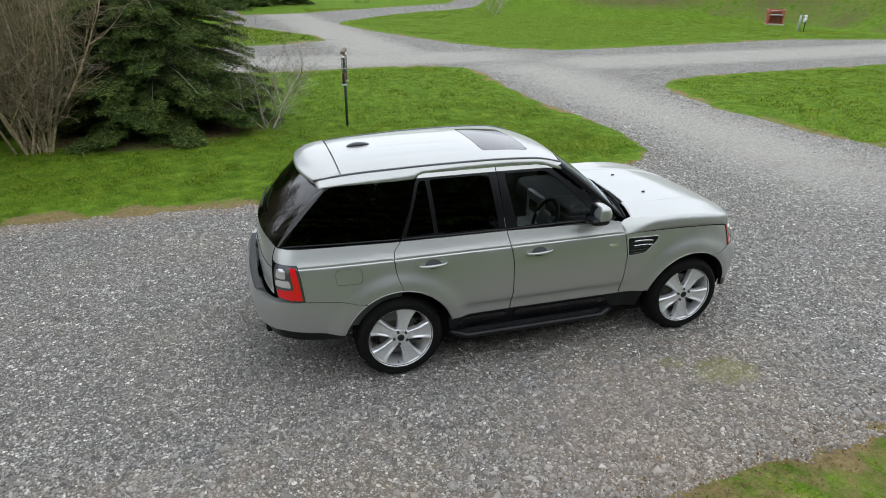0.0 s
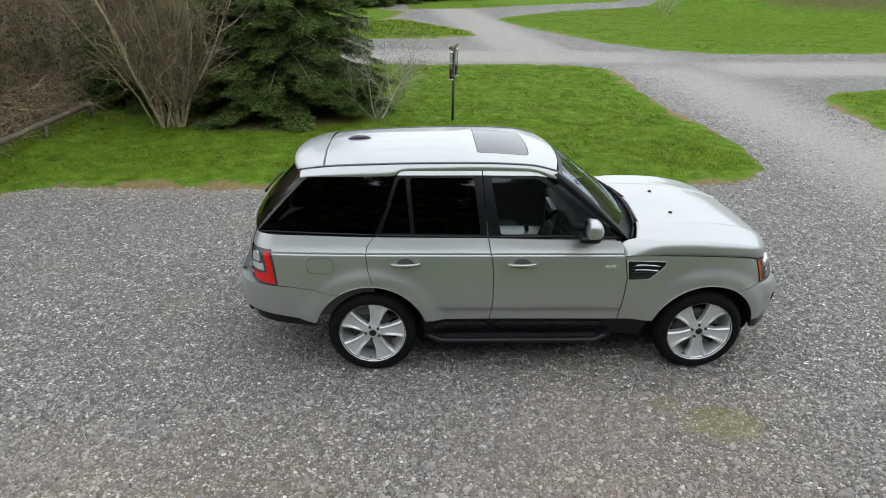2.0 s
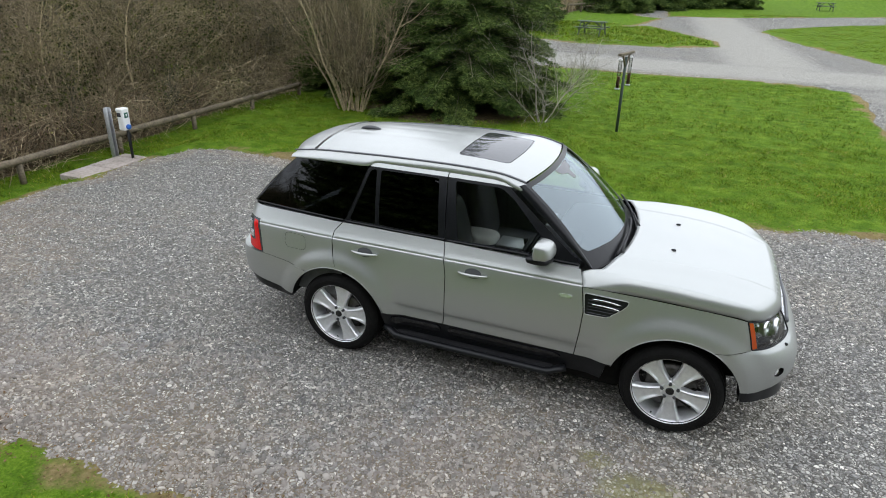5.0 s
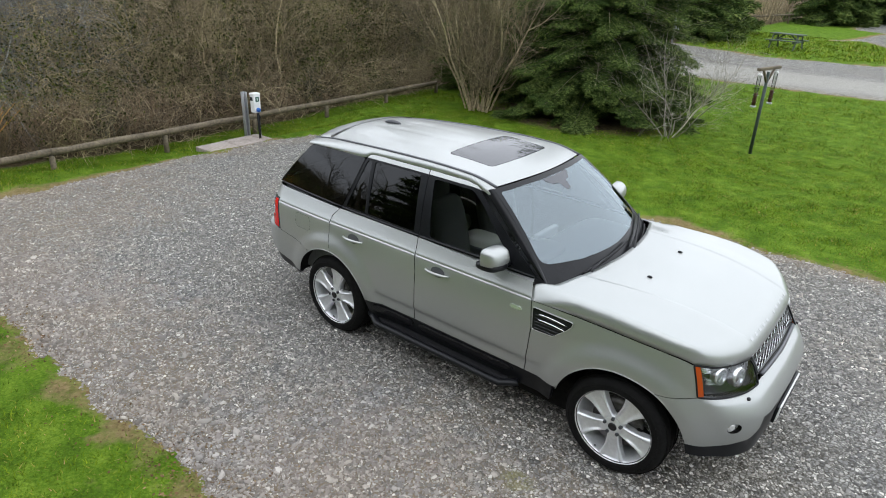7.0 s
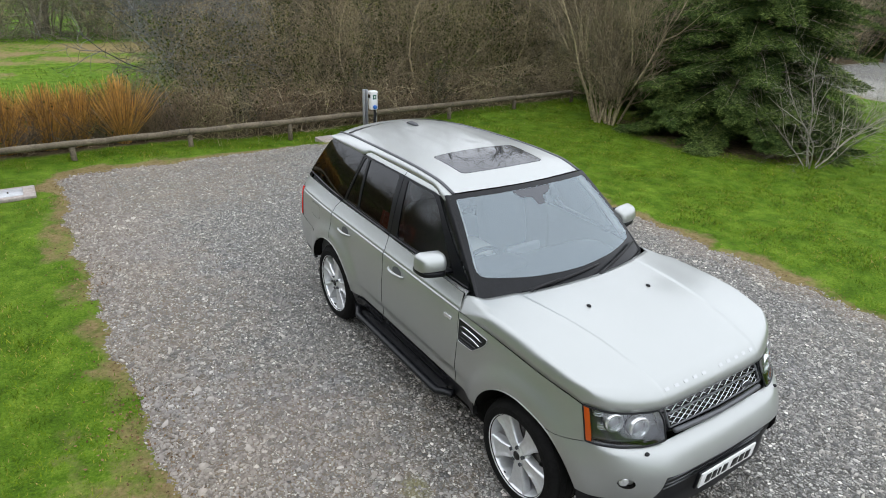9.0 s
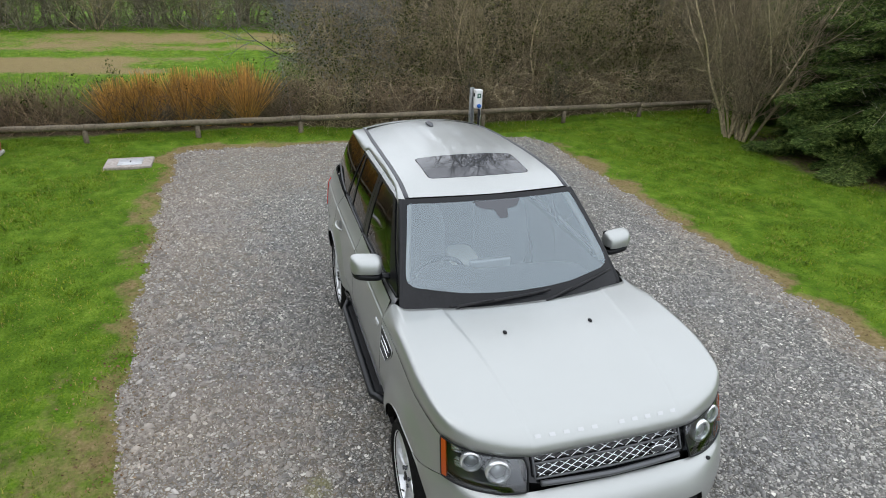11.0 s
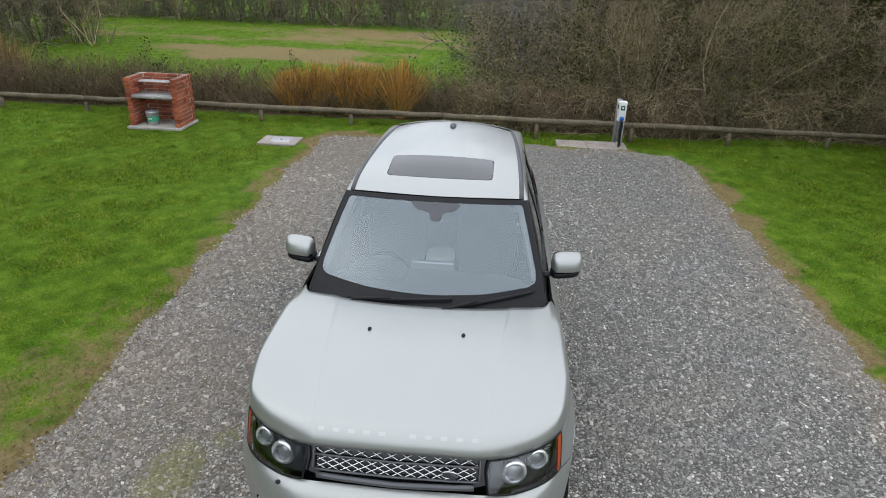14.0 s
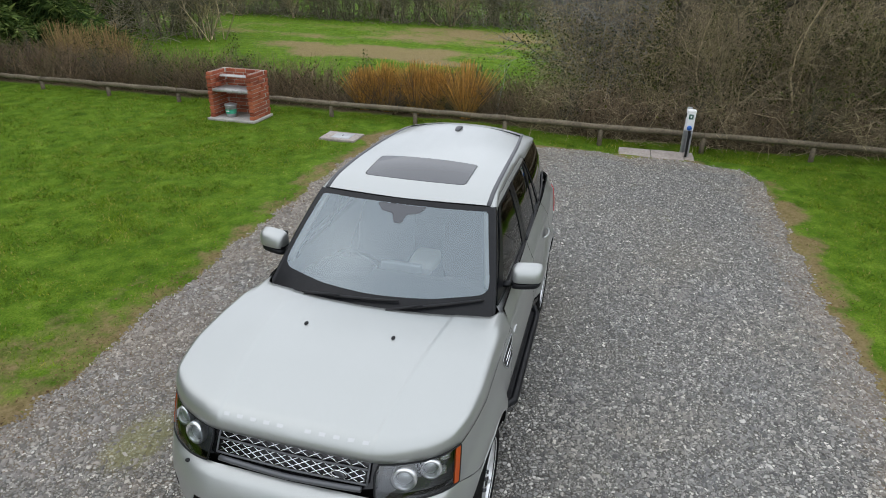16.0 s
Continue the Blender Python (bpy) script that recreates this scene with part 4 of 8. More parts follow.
for sd in (-1, 1):
    part("quarter_glass", panel_bm(Q_GLASS, upper, 0.06, side=sd, flange=0.006, lift=0.002), M_PRIV, car, "dark wraparound privacy glass")
    part("quarter_seal", tube([(x, sd * (upper(x, 1.21)[1] + 0.002), 1.208 + 0.003 * (x < -1.5)) for x in np.linspace(-2.24, -1.34, 10)], 0.0095, 8), M_TRIM, car, "black rubber seal")

    def a_pillar(s, t, sd=sd):
        p = Vector(windscreen(sd * 0.985, t * 1.0))
        x, z = 0.045 + 0.595 * t, 1.650 - 0.462 * t
        q = Vector((x + 0.01, sd * upper(x, z)[1], z))
        m = p.lerp(q, s)
        k = 0.018 * 4 * s * (1 - s)
        return m.x + 0.6 * k, m.y + sd * 0.6 * k, m.z + 0.5 * k
    part("front_pillar", facing(grid_bm(8, 20, a_pillar), (0, 0, 1.2)), M_TRIM, car, "satin black windscreen pillar")

    def d_pillar(s, t, sd=sd):
        p = Vector(rear_screen(sd * 0.99, t))
        x, z = -1.85 - 0.395 * t, 1.632 - 0.414 * t
        q = Vector((x, sd * (upper(x, z)[1] + 0.002), z))
        m = p.lerp(q, s)
        k = 0.015 * 4 * s * (1 - s)
        return m.x - 0.5 * k, m.y + sd * 0.7 * k, m.z + 0.3 * k
    part("rear_pillar", facing(grid_bm(6, 14, d_pillar), (-1.5, 0, 1.2)), M_GLOSSBLACK, car, "gloss black rear pillar")

# --- windscreen with its dark border
SCREEN_IN = [(-0.945, 0.05), (0.945, 0.05), (0.968, 0.68), (0.958, 0.765), (0.90, 0.805), (0.5, 0.838), (0.0, 0.848), (-0.5, 0.838), (-0.90, 0.805), (-0.958, 0.765), (-0.968, 0.68)]
SCREEN_IN = rounded(SCREEN_IN, 0.03, 3)
screen = part("windscreen", panel_bm(SCREEN_IN, windscreen, 0.06, side=0, flange=0, inward=(0, 0, 1.1)), M_SCREEN, car, "clear windscreen reflecting pale sky")
part("screen_border", panel_bm([(-1, 0.0), (1, 0.0), (1, 1.06), (-1, 1.06)], windscreen, 0.06, (SCREEN_IN,), side=0, flange=0.006, inward=(0, 0, 1.1), lift=0.001), M_TRIM, screen, "dark printed border and scuttle")
part("sensor_pod", facing(panel_bm(rounded([(-0.26, 0.055), (0.30, 0.055), (0.22, 0.13), (0.10, 0.145), (0.08, 0.23), (-0.02, 0.23), (-0.04, 0.145), (-0.18, 0.13)], 0.03), windscreen, 0.04, side=0, flange=0.0, lift=0.0015, inward=(0, 0, 1.1)), (0, 0, 1.1)),
     M_LAMPDARK, screen, "dark sensor and mirror pod")
for sd in (-1, 1):
    part("pillar_trim", tube([tuple(Vector(windscreen(sd * (0.94 + 0.025 * t), 0.04 + 0.70 * t)) + Vector((-0.03, 0, -0.03))) for t in (i / 12 for i in range(13))], 0.034, 8, flat=0.5), M_LEATHER, screen, "pale pillar trim behind the glass")
part("rear_window", panel_bm([(-1, 0), (1, 0), (1, 1), (-1, 1)], rear_screen, 0.07, side=0, flange=0.006, inward=(-1.5, 0, 1.2)), M_PRIV, car, "dark tailgate window")


def wiper(p0, p1, bend):
    bm = bmesh.new()
    pts = []
    for i in range(13):
        t = i / 12
        s = p0[0] + (p1[0] - p0[0]) * t
        u = p0[1] + (p1[1] - p0[1]) * t + bend * math.sin(math.pi * t)
        x, y, z = windscreen(s, u)
        pts.append((x + 0.022, y, z + 0.026))
    tube(pts, [0.012 - 0.005 * abs(i / 12 - 0.4) for i in range(13)], 6, bm)
    tube([(pts[0][0] + 0.06, pts[0][1] + 0.0, pts[0][2] - 0.035), (pts[1][0] + 0.02, pts[1][1], pts[1][2] + 0.012), (pts[5][0] + 0.004, pts[5][1], pts[5][2] + 0.014)], [0.017, 0.012, 0.006], 6, bm)
    return bm


part("wiper", wiper((-0.64, 0.965), (0.24, 0.885), -0.01), M_BLACKPL, car, "black windscreen wiper")
part("wiper", wiper((0.10, 0.975), (0.93, 0.86), -0.01), M_BLACKPL, car, "black windscreen wiper")
for k, (s0, s1) in enumerate(((-0.95, -0.25), (-0.2, 0.3), (0.35, 0.95))):
    part("scuttle_ridge", tube([tuple(Vector(windscreen(s0 + (s1 - s0) * i / 8, 0.985)) + Vector((0.01, 0, 0.012))) for i in range(9)], 0.008, 6), M_BLACKPL, screen, "black scuttle grille ridge")

# --- roof
CANT_Z = curve((-2.0, 1.62), (-1.84, 1.634), (-1.6, 1.64), (-1.2, 1.647), (-1.158, 1.657), (-1.135, 1.676), (-1.095, 1.685), (-0.6, 1.687), (-0.12, 1.684), (-0.03, 1.671), (0.03, 1.650), (0.13, 1.615))
roof_outline = []
for i in range(21):
    y = -1 + 2 * i / 20
    roof_outline.append((0.185 - 0.075 * y * y, y * (ROOF_W(0.15) - 0.014)))
for i in range(20):
    x = 0.1 - 1.83 * (i + 1) / 20
    roof_outline.append((x, ROOF_W(x) - 0.014))
for i in range(1, 20):
    y = 1 - 2 * i / 20
    roof_outline.append((-1.73 - 0.015 * (1 - y * y), y * (ROOF_W(-1.73) - 0.014)))
for i in range(20):
    x = -1.73 + 1.83 * i / 20
    roof_outline.append((x, -(ROOF_W(x) - 0.014)))
SUNROOF = rounded([(-0.51, -0.405), (-0.085, -0.40), (-0.065, -0.2), (-0.058, 0.0), (-0.065, 0.2), (-0.085, 0.40), (-0.51, 0.405)], 0.05)
SUNROOF_GLASS = rounded([(-0.505, -0.400), (-0.09, -0.395), (-0.070, -0.2), (-0.063, 0.0), (-0.070, 0.2), (-0.09, 0.395), (-0.505, 0.400)], 0.048)


def roof_surf(x, y):
    z = roof_z(x, y)
    # shallow pressed flutes over the rear of the roof
    if x < -0.62:
        f = ss(-0.62, -0.75, x) * ss(-1.66, -1.5, x)
        for yc in (-0.36, -0.13, 0.13, 0.36):
            z -= 0.004 * f * math.exp(-((y - yc) / 0.022) ** 2)
    return x, y, z


roof = part("roof", panel_bm(roof_outline, roof_surf, 0.04, (SUNROOF,), side=0, flange=0.012, inward=(-0.7, 0, 1.0)), M_PAINT, car)
part("sunroof", panel_bm(SUNROOF_GLASS, roof_surf, 0.05, side=0, flange=0.008, inward=(-0.7, 0, 1.0), lift=0.001), mat("dark_sunroof_glass", (0.05, 0.052, 0.058), 0.03)[0], roof, "dark glass sunroof")
bm = bmesh.new()
fin_pts = [(-1.60 + 0.2 * t, 0, roof_z(-1.60 + 0.2 * t, 0) + 0.016 * math.sin(math.pi * t) ** 0.7 * (1 - 0.5 * t)) for t in (i / 12 for i in range(13))]
tube(fin_pts, [0.006 + 0.024 * math.sin(math.pi * i / 12) ** 0.6 for i in range(13)], 10, bm, flat=0.55)
part("roof_aerial", bm, M_ROOFLINE, roof, "dark grey low aerial pod")
for sd in (-1, 1):
    part("roof_strip", tube([(x, sd * ROOF_W(x), roof_z(x, ROOF_W(x)) + 0.002) for x in np.linspace(0.115, -1.95, 34)], 0.0165, 8, flat=0.4), M_ROOFLINE, roof, "dark grey roof channel strip")

    def cant(s, t, sd=sd):
        x = 0.125 - 2.04 * s
        y0, z0 = ROOF_W(x) + 0.012, roof_z(x, ROOF_W(x)) - 0.001
        zl = min(CANT_Z(x), z0 - 0.012)
        y1 = upper(x, zl)[1] + 0.002
        a = t * math.pi / 2
        y = y0 + (y1 - y0) * math.sin(a) + 0.004 * math.sin(2 * a)
        z = zl + (z0 - zl) * (0.55 * math.cos(a) + 0.45 * (1 - t))
        return x, sd * y, z
    part("cant_rail", facing(grid_bm(44, 8, cant), (-0.8, 0, 1.4)), M_PAINT, roof)

# --- rear spoiler


def spoiler(s, t):
    v = s * 2 - 1
    w = 0.655
    tip = -2.035 + 0.14 * abs(v) ** 2.4
    root = -1.742 - 0.015 * (1 - v * v)
    if t < 0.7:
        a = t / 0.7
        x = root + (tip - root) * a
        y = v * (ROOF_W(x) + 0.055 + 0.012 * a)
        e = abs(v)
        z = roof_z(x, min(e * ROOF_W(x), ROOF_W(x))) - 0.085 * max(0.0, e - 0.90) / 0.10 * 0.75
        z -= 0.02 * a ** 4
        return x, y, z
    a = (t - 0.7) / 0.3
    x1, y1, z1 = spoiler(s, 0.699)
    b = math.pi * min(a * 1.6, 1.0)
    return x1 + 0.0 + 0.14 * max(0, a - 0.35) - 0.012 * math.sin(b), y1 * (1 - 0.04 * a), z1 - 0.022 * (1 - math.cos(b)) - 0.01 * a


part("spoiler", facing(grid_bm(40, 26, spoiler), (-1.85, 0, 1.62)), M_PAINT, car, "body-coloured roof spoiler")

# --- bonnet: clamshell, its sides folding down to the wing seam, its front to the lamps and the grille
HOOD_T = curve((0.6, 1.194), (0.8, 1.198), (1.0, 1.202), (1.2, 1.203), (1.45, 1.190), (1.7, 1.152), (1.9, 1.098), (2.02, 1.055))


def roll(t):
    t = min(max(t, 0.0), 1.0)
    return math.sqrt(max(0.0, 1 - (1 - t) ** 2))


HOOD_XC = hood_side(1.812)[0]
HOOD_YC = hood_side(1.812)[1]


@functools.lru_cache(None)
def hood_half(x):
    """Half width of the body at the wing seam."""
    lo, hi = 0.0, 1.812
    for _ in range(24):
        mid = (lo + hi) / 2
        if hood_side(mid)[0] < x:
            lo = mid
        else:
            hi = mid
    return hood_side(lo)[1]


@functools.lru_cache(None)
def hood_front(y):
    """The bonnet's front edge at a given distance from the middle: x and z."""
    lo, hi = 1.812, 2.9
    for _ in range(24):
        mid = (lo + hi) / 2
        if body(mid, LAMP_TOP(mid))[1] > y:
            lo = mid
        else:
            hi = mid
    p = body(lo, LAMP_TOP(lo))
    return p[0] + 0.004, p[2] + 0.003


def hood(v, s):
    a = min(abs(v), 1.0)
    rear = max(0.905 - 0.19 * a * a - 0.125 * ss(0.86, 0.955, a), 0.620 + 0.035 * ss(0.93, 1.0, a))
    fx, fz = hood_front(round(a * HOOD_YC, 5))
    x = rear + (fx - rear) * s
    xs = 0.660 + (HOOD_XC - 0.660) * s
    wside = hood_half(round(xs, 5))
    y = v * wside
    d_side = max(wside * (1 - a), 1e-5)
    d_front = max((1 - s) * (fx - rear), 1e-5)
    edge = (HOOD_SIDE_Z(xs) * d_front + fz * d_side) / (d_front + d_side)
    # beside the door the bonnet takes on the door's slanting shoulder, further forward its edge is tighter
    shoulder = 1 - (1 - min(d_side / 0.085, 1.0)) ** 1.35
    tight = ss(0.0, 0.30, s)
    q = (shoulder + (roll(d_side / 0.05) ** 0.68 - shoulder) * tight) * roll(d_front / 0.095) ** 0.66
    crown = -0.026 * a * a
    # a crease along each side of the bonnet, from the scuttle to the grille's corner
    line = 0.56 - 0.13 * s
    crease = 0.0055 * ss(line - 0.005, line + 0.005, abs(y)) * (1 - ss(line + 0.01, line + 0.2, abs(y)))
    z = edge + (HOOD_T(x) + crown + crease - edge) * q
    return x, y, z


def hood_grid(i, j):
    v = (i * 2 - 1)
    v = math.copysign(1 - (1 - abs(v)) ** 1.45, v)
    s = 1 - (1 - j) ** 1.6
    return hood(v, s)


bonnet = part("bonnet", facing(grid_bm(190, 56, hood_grid), (1.2, 0, 0.6)), M_PAINT, car)
sol = bonnet.modifiers.new("sheet", "SOLIDIFY")
sol.thickness, sol.offset, sol.material_offset_rim, sol.material_offset = 0.010, -1, 0, 1
for y in (-0.283, 0.283):
    x, _, z = 1.215, 0, HOOD_T(1.215) - 0.028 * (0.283 / 0.9) ** 2
    bm = bmesh.new()
    bmesh.ops.create_uvsphere(bm, u_segments=12, v_segments=8, radius=1.0, matrix=Matrix.Translation((x, y, z + 0.004)) @ Matrix.Diagonal((0.019, 0.012, 0.009, 1)))
    part("washer_jet", bm, M_BLACKPL, bonnet, "black washer jet")
# raised bars along the bonnet's lip
for k in range(11):
    if k == 5:
        continue
    v = (-0.385 + 0.77 * k / 10) / HOOD_YC
    part("bonnet_bar", panel_bm([(v - 0.019, 0.957), (v + 0.019, 0.957), (v + 0.019, 0.970), (v - 0.019, 0.970)], hood, 0.02, side=0, flange=0.004, lift=0.002, inward=(1.2, 0, 0.6)), M_LETTER, bonnet, "silver raised bar")

# --- nose: dark panel behind grille and lamps
GR_OUT = [(-0.475, 0.845), (-0.49, 0.93), (-0.485, 0.99), (0, 0.995), (0.485, 0.99), (0.49, 0.93), (0.475, 0.845), (0.3, 0.812), (0, 0.805), (-0.3, 0.812)]


def nose(y, z):
    a = abs(y) / SIDE_W(z)
    # the plan of the nose read across
    lo, hi = 1.75, 2.9
    for _ in range(26):
        mid = (lo + hi) / 2
        if PLAN_Y(mid) > a:
            lo = mid
        else:
            hi = mid
    x = PLAN_X(lo) + (NOSE(z) - 2.0) * ss(1.45, 2.3, lo)
    return x, y, z


grille = part("grille", panel_bm(GR_OUT, lambda y, z: (nose(y, z)[0] - 0.035, y, z), 0.05, side=0, flange=0.0, inward=(1, 0, 0.8)), M_GLOSSBLACK, car, "black grille with bright diamond mesh")


def bar_on_nose(pts, r, out=0.0, n=6):
    return tube([(nose(y, z)[0] + out, y, z) for y, z in pts], r, n)


def lattice(z0, z1, half, rows, name="grille_mesh"):
    """Crossing bars between two levels."""
    w = (z1 - z0) / rows * 2.3
    run = w * rows
    bm = bmesh.new()
    for sgn in (-1, 1):
        y = -half - run
        while y < half + run:
            pts = [(y + sgn * (i / 8 - 0.5) * run, z0 + (z1 - z0) * i / 8) for i in range(9)]
            pts = [q for q in pts if -half <= q[0] <= half]
            if len(pts) > 1:
                tube([(nose(a, b)[0] - 0.012 + 0.003 * sgn, a, b) for a, b in pts], 0.0027, 5, bm)
            y += w
    return part(name, bm, M_CHROME, grille, "bright diamond grille mesh")


lattice(0.872, 0.930, 0.425, 2)
lattice(0.940, 0.974, 0.418, 1)
for z in (0.870, 0.935, 0.976):
    part("grille_bar", bar_on_nose([(-0.425 + 0.85 * i / 16, z) for i in range(17)], 0.0055, -0.008), M_GREYBAR, grille, "grille bar")
for y in (-0.425, 0.425):
    part("grille_bar", bar_on_nose([(y, 0.870 + 0.106 * i / 6) for i in range(7)], 0.0055, -0.008), M_GREYBAR, grille, "grey grille bar")
part("grille_chin", bar_on_nose([(-0.40 + 0.8 * i / 16, 0.852 - 0.008 * math.cos(math.pi * (i / 8 - 1) / 2)) for i in range(17)], 0.015, 0.0, 8), M_GREYBAR, grille, "grey bar below the mesh")
bm = bmesh.new()
bx = nose(0.275, 0.905)
bmesh.ops.create_uvsphere(bm, u_segments=24, v_segments=10, radius=1.0, matrix=Matrix.Translation((bx[0] + 0.004, 0.275, 0.905)) @ pose(0, 0, 0, 0, 0, -20) @ Matrix.Diagonal((0.009, 0.042, 0.023, 1)))
badge = part("badge", bm, M_LAMPDARK, grille, "dark oval badge with a bright rim")
part("badge_rim", tube([(bx[0] + 0.006 + 0.0 * k, 0.275 + 0.042 * math.cos(2 * math.pi * k / 24), 0.905 + 0.023 * math.sin(2 * math.pi * k / 24)) for k in range(24)], 0.0035, 5, closed=True), M_CHROME, badge)

# --- headlamps
LAMP = rounded([(1.832, 0.806), (1.825, 0.90), (1.817, 0.98), (1.815, 1.006), (1.9, 0.999), (2.0, 0.985), (2.1, 0.975), (2.25, 0.968), (2.345, 0.966), (2.36, 0.92), (2.345, 0.822), (2.2, 0.806), (2.05, 0.804)], 0.012, 3)
AMBER = [(1.834, 0.812), (1.828, 0.90), (1.820, 0.98), (1.819, 1.000), (1.864, 0.998), (1.867, 0.96), (1.874, 0.816)]


def lamp_at(u, z, depth):
    x, y, _ = body(u, z)
    e = 0.01
    a, b = Vector(body(u - e, z)[:2]), Vector(body(u + e, z)[:2])
    d = (b - a).normalized()
    nrm = Vector((-d.y, d.x))
    if nrm.x < 0:
        nrm = -nrm
    return Vector((x - nrm.x * depth, y - nrm.y * depth, z)), nrm


for sd in (-1, 1):
    hl = part("headlight", panel_bm(LAMP, lambda u, z: tuple(lamp_at(u, z, 0.05)[0]), 0.04, side=sd, flange=0.0), M_LAMPDARK, car, "clear headlight with dark housing")
    part("lens", panel_bm(LAMP, body, 0.04, side=sd, flange=0.03), M_LENS, hl, "clear lens")
    part("indicator", panel_bm(AMBER, lambda u, z: tuple(lamp_at(u, z, -0.003)[0]), 0.03, side=sd, flange=0.012), M_AMBER, hl, "amber indicator")
    part("lamp_rim", tube([(p[0], sd * p[1], p[2]) for p in (body(u, z) for u, z in dens(LAMP, 0.04))], 0.006, 6, closed=True), M_TRIM, hl, "black lamp surround")
    for u, z, r, f in ((2.19, 0.888, 0.066, 1.0), (2.03, 0.918, 0.057, 1.0)):
        p, nrm = lamp_at(u, z, 0.045)
        fwd = Vector((nrm.x, sd * nrm.y * 0.5, 0.12)).normalized()
        m = Matrix.Translation((p.x, sd * p.y, p.z)) @ fwd.to_track_quat("Z", "Y").to_matrix().to_4x4()
        part("projector_ring", lathe([(r * 0.62, 0.012), (r * 0.72, 0.032), (r * 0.9, 0.038), (r, 0.03), (r * 1.03, 0.012), (r, -0.01)], 32), M_LAMPWHITE, hl, "bright projector ring", m=m)
        bm = bmesh.new()
        bmesh.ops.create_uvsphere(bm, u_segments=24, v_segments=12, radius=r * 0.62, matrix=Matrix.Translation((0, 0, 0.008)) @ Matrix.Diagonal((1, 1, 0.5, 1)))
        part("projector_lens", bm, M_SATIN, hl, "round projector lens", m=m)
    for (u0, u1, z0, z1) in ((1.885, 1.965, 0.94, 0.982), (1.915, 1.985, 0.87, 0.91)):
        part("reflector", panel_bm(rounded([(u0, z0), (u0 - 0.005, z1), (u1, z1 - 0.004), (u1 + 0.01, z0 + 0.005)], 0.012), lambda u, z: tuple(lamp_at(u, z, 0.03)[0]), 0.03, side=sd, flange=0.02), M_LAMPWHITE, hl, "faceted bright reflector")
        for k in range(3):
            zz = z0 + (z1 - z0) * (k + 0.5) / 3
            part("reflector_rib", tube([(q.x, sd * q.y, q.z) for q in (lamp_at(u0 + (u1 - u0) * i / 4, zz, 0.027)[0] for i in range(5))], 0.003, 5), M_CHROME, hl, "reflector rib")

# --- front bumper
def paint_upper_flange(bm, z):
    """The turned-in edge is painted along the top, dark below and round the wheel arch."""
    for f in bm.faces:
        if f.material_index and f.calc_center_median().z > z:
            f.material_index = 0



def front_bumper(q, z):
    x, y, z = body_bumper(2.9 - abs(q), z)
    return x, math.copysign(y, q), z


bump_out = [(-(2.9 - 1.585), 0.769), (-(2.9 - 1.66), 0.772), (-(2.9 - 1.76), 0.786), (-(2.9 - 1.83), 0.798), (-0.6, 0.802), (-0.35, 0.804), (0, 0.804), (0.35, 0.804), (0.6, 0.802), (2.9 - 1.83, 0.798), (2.9 - 1.76, 0.786),
            (2.9 - 1.66, 0.772), (2.9 - 1.585, 0.769)]
bump_out += [(2.9 - u_at(x, z, BUMP_F), z) for x, z in arc(HUB_X - 0.012, HUB_Z, ARCH_R, 59, 12, 10)]
bump_out += [(2.9 - 2.02, 0.452), (0.80, 0.455), (0.68, 0.47), (0.61, 0.645), (-0.61, 0.645), (-0.68, 0.47), (-0.80, 0.455), (-(2.9 - 2.02), 0.452)]
bump_out += [(-(2.9 - u_at(x, z, BUMP_F)), z) for x, z in arc(HUB_X - 0.012, HUB_Z, ARCH_R, 12, 59, 10)]
FOG_R = [(0.845 + 0.052 * math.cos(2 * math.pi * k / 16), 0.605 + 0.036 * math.sin(2 * math.pi * k / 16)) for k in range(16)]
FOG_L = [(-a, b) for a, b in FOG_R][::-1]
bm = panel_bm(bump_out, front_bumper, 0.024, (FOG_R, FOG_L), side=0, flange=0.06, inward=(1.2, 0, 0.6))
paint_upper_flange(bm, 0.74)
fb = part("front_bumper", bm, M_PAINT, car)
UL = u_at(1.812, 0.45, BUMP_F)
lip = [(-(2.9 - UL), 0.462), (-0.80, 0.453), (-0.72, 0.455), (-0.63, 0.657), (0.63, 0.657), (0.72, 0.455), (0.80, 0.453), (2.9 - UL, 0.462), (2.9 - UL - 0.02, 0.385), (0.75, 0.345), (0, 0.325), (-0.75, 0.345), (-(2.9 - UL - 0.02), 0.385)]
part("lower_valance", panel_bm(lip, lambda q, z: (front_bumper(q, max(z, 0.455))[0] - 0.006 - 0.05 * ss(0.70, 0.56, abs(q)) * ss(0.42, 0.5, z), front_bumper(q, max(z, 0.455))[1] * 0.997, z), 0.05, side=0, flange=0.03, inward=(1.2, 0, 0.5)), M_TRIM, fb, "black lower valance and air intake")
for z in (0.50, 0.54, 0.58, 0.615):
    part("intake_slat", tube([(front_bumper(q, z)[0] - 0.045, front_bumper(q, z)[1], z) for q in np.linspace(-0.56, 0.56, 15)], 0.006, 6), M_GREYBAR, fb, "dark intake slat")
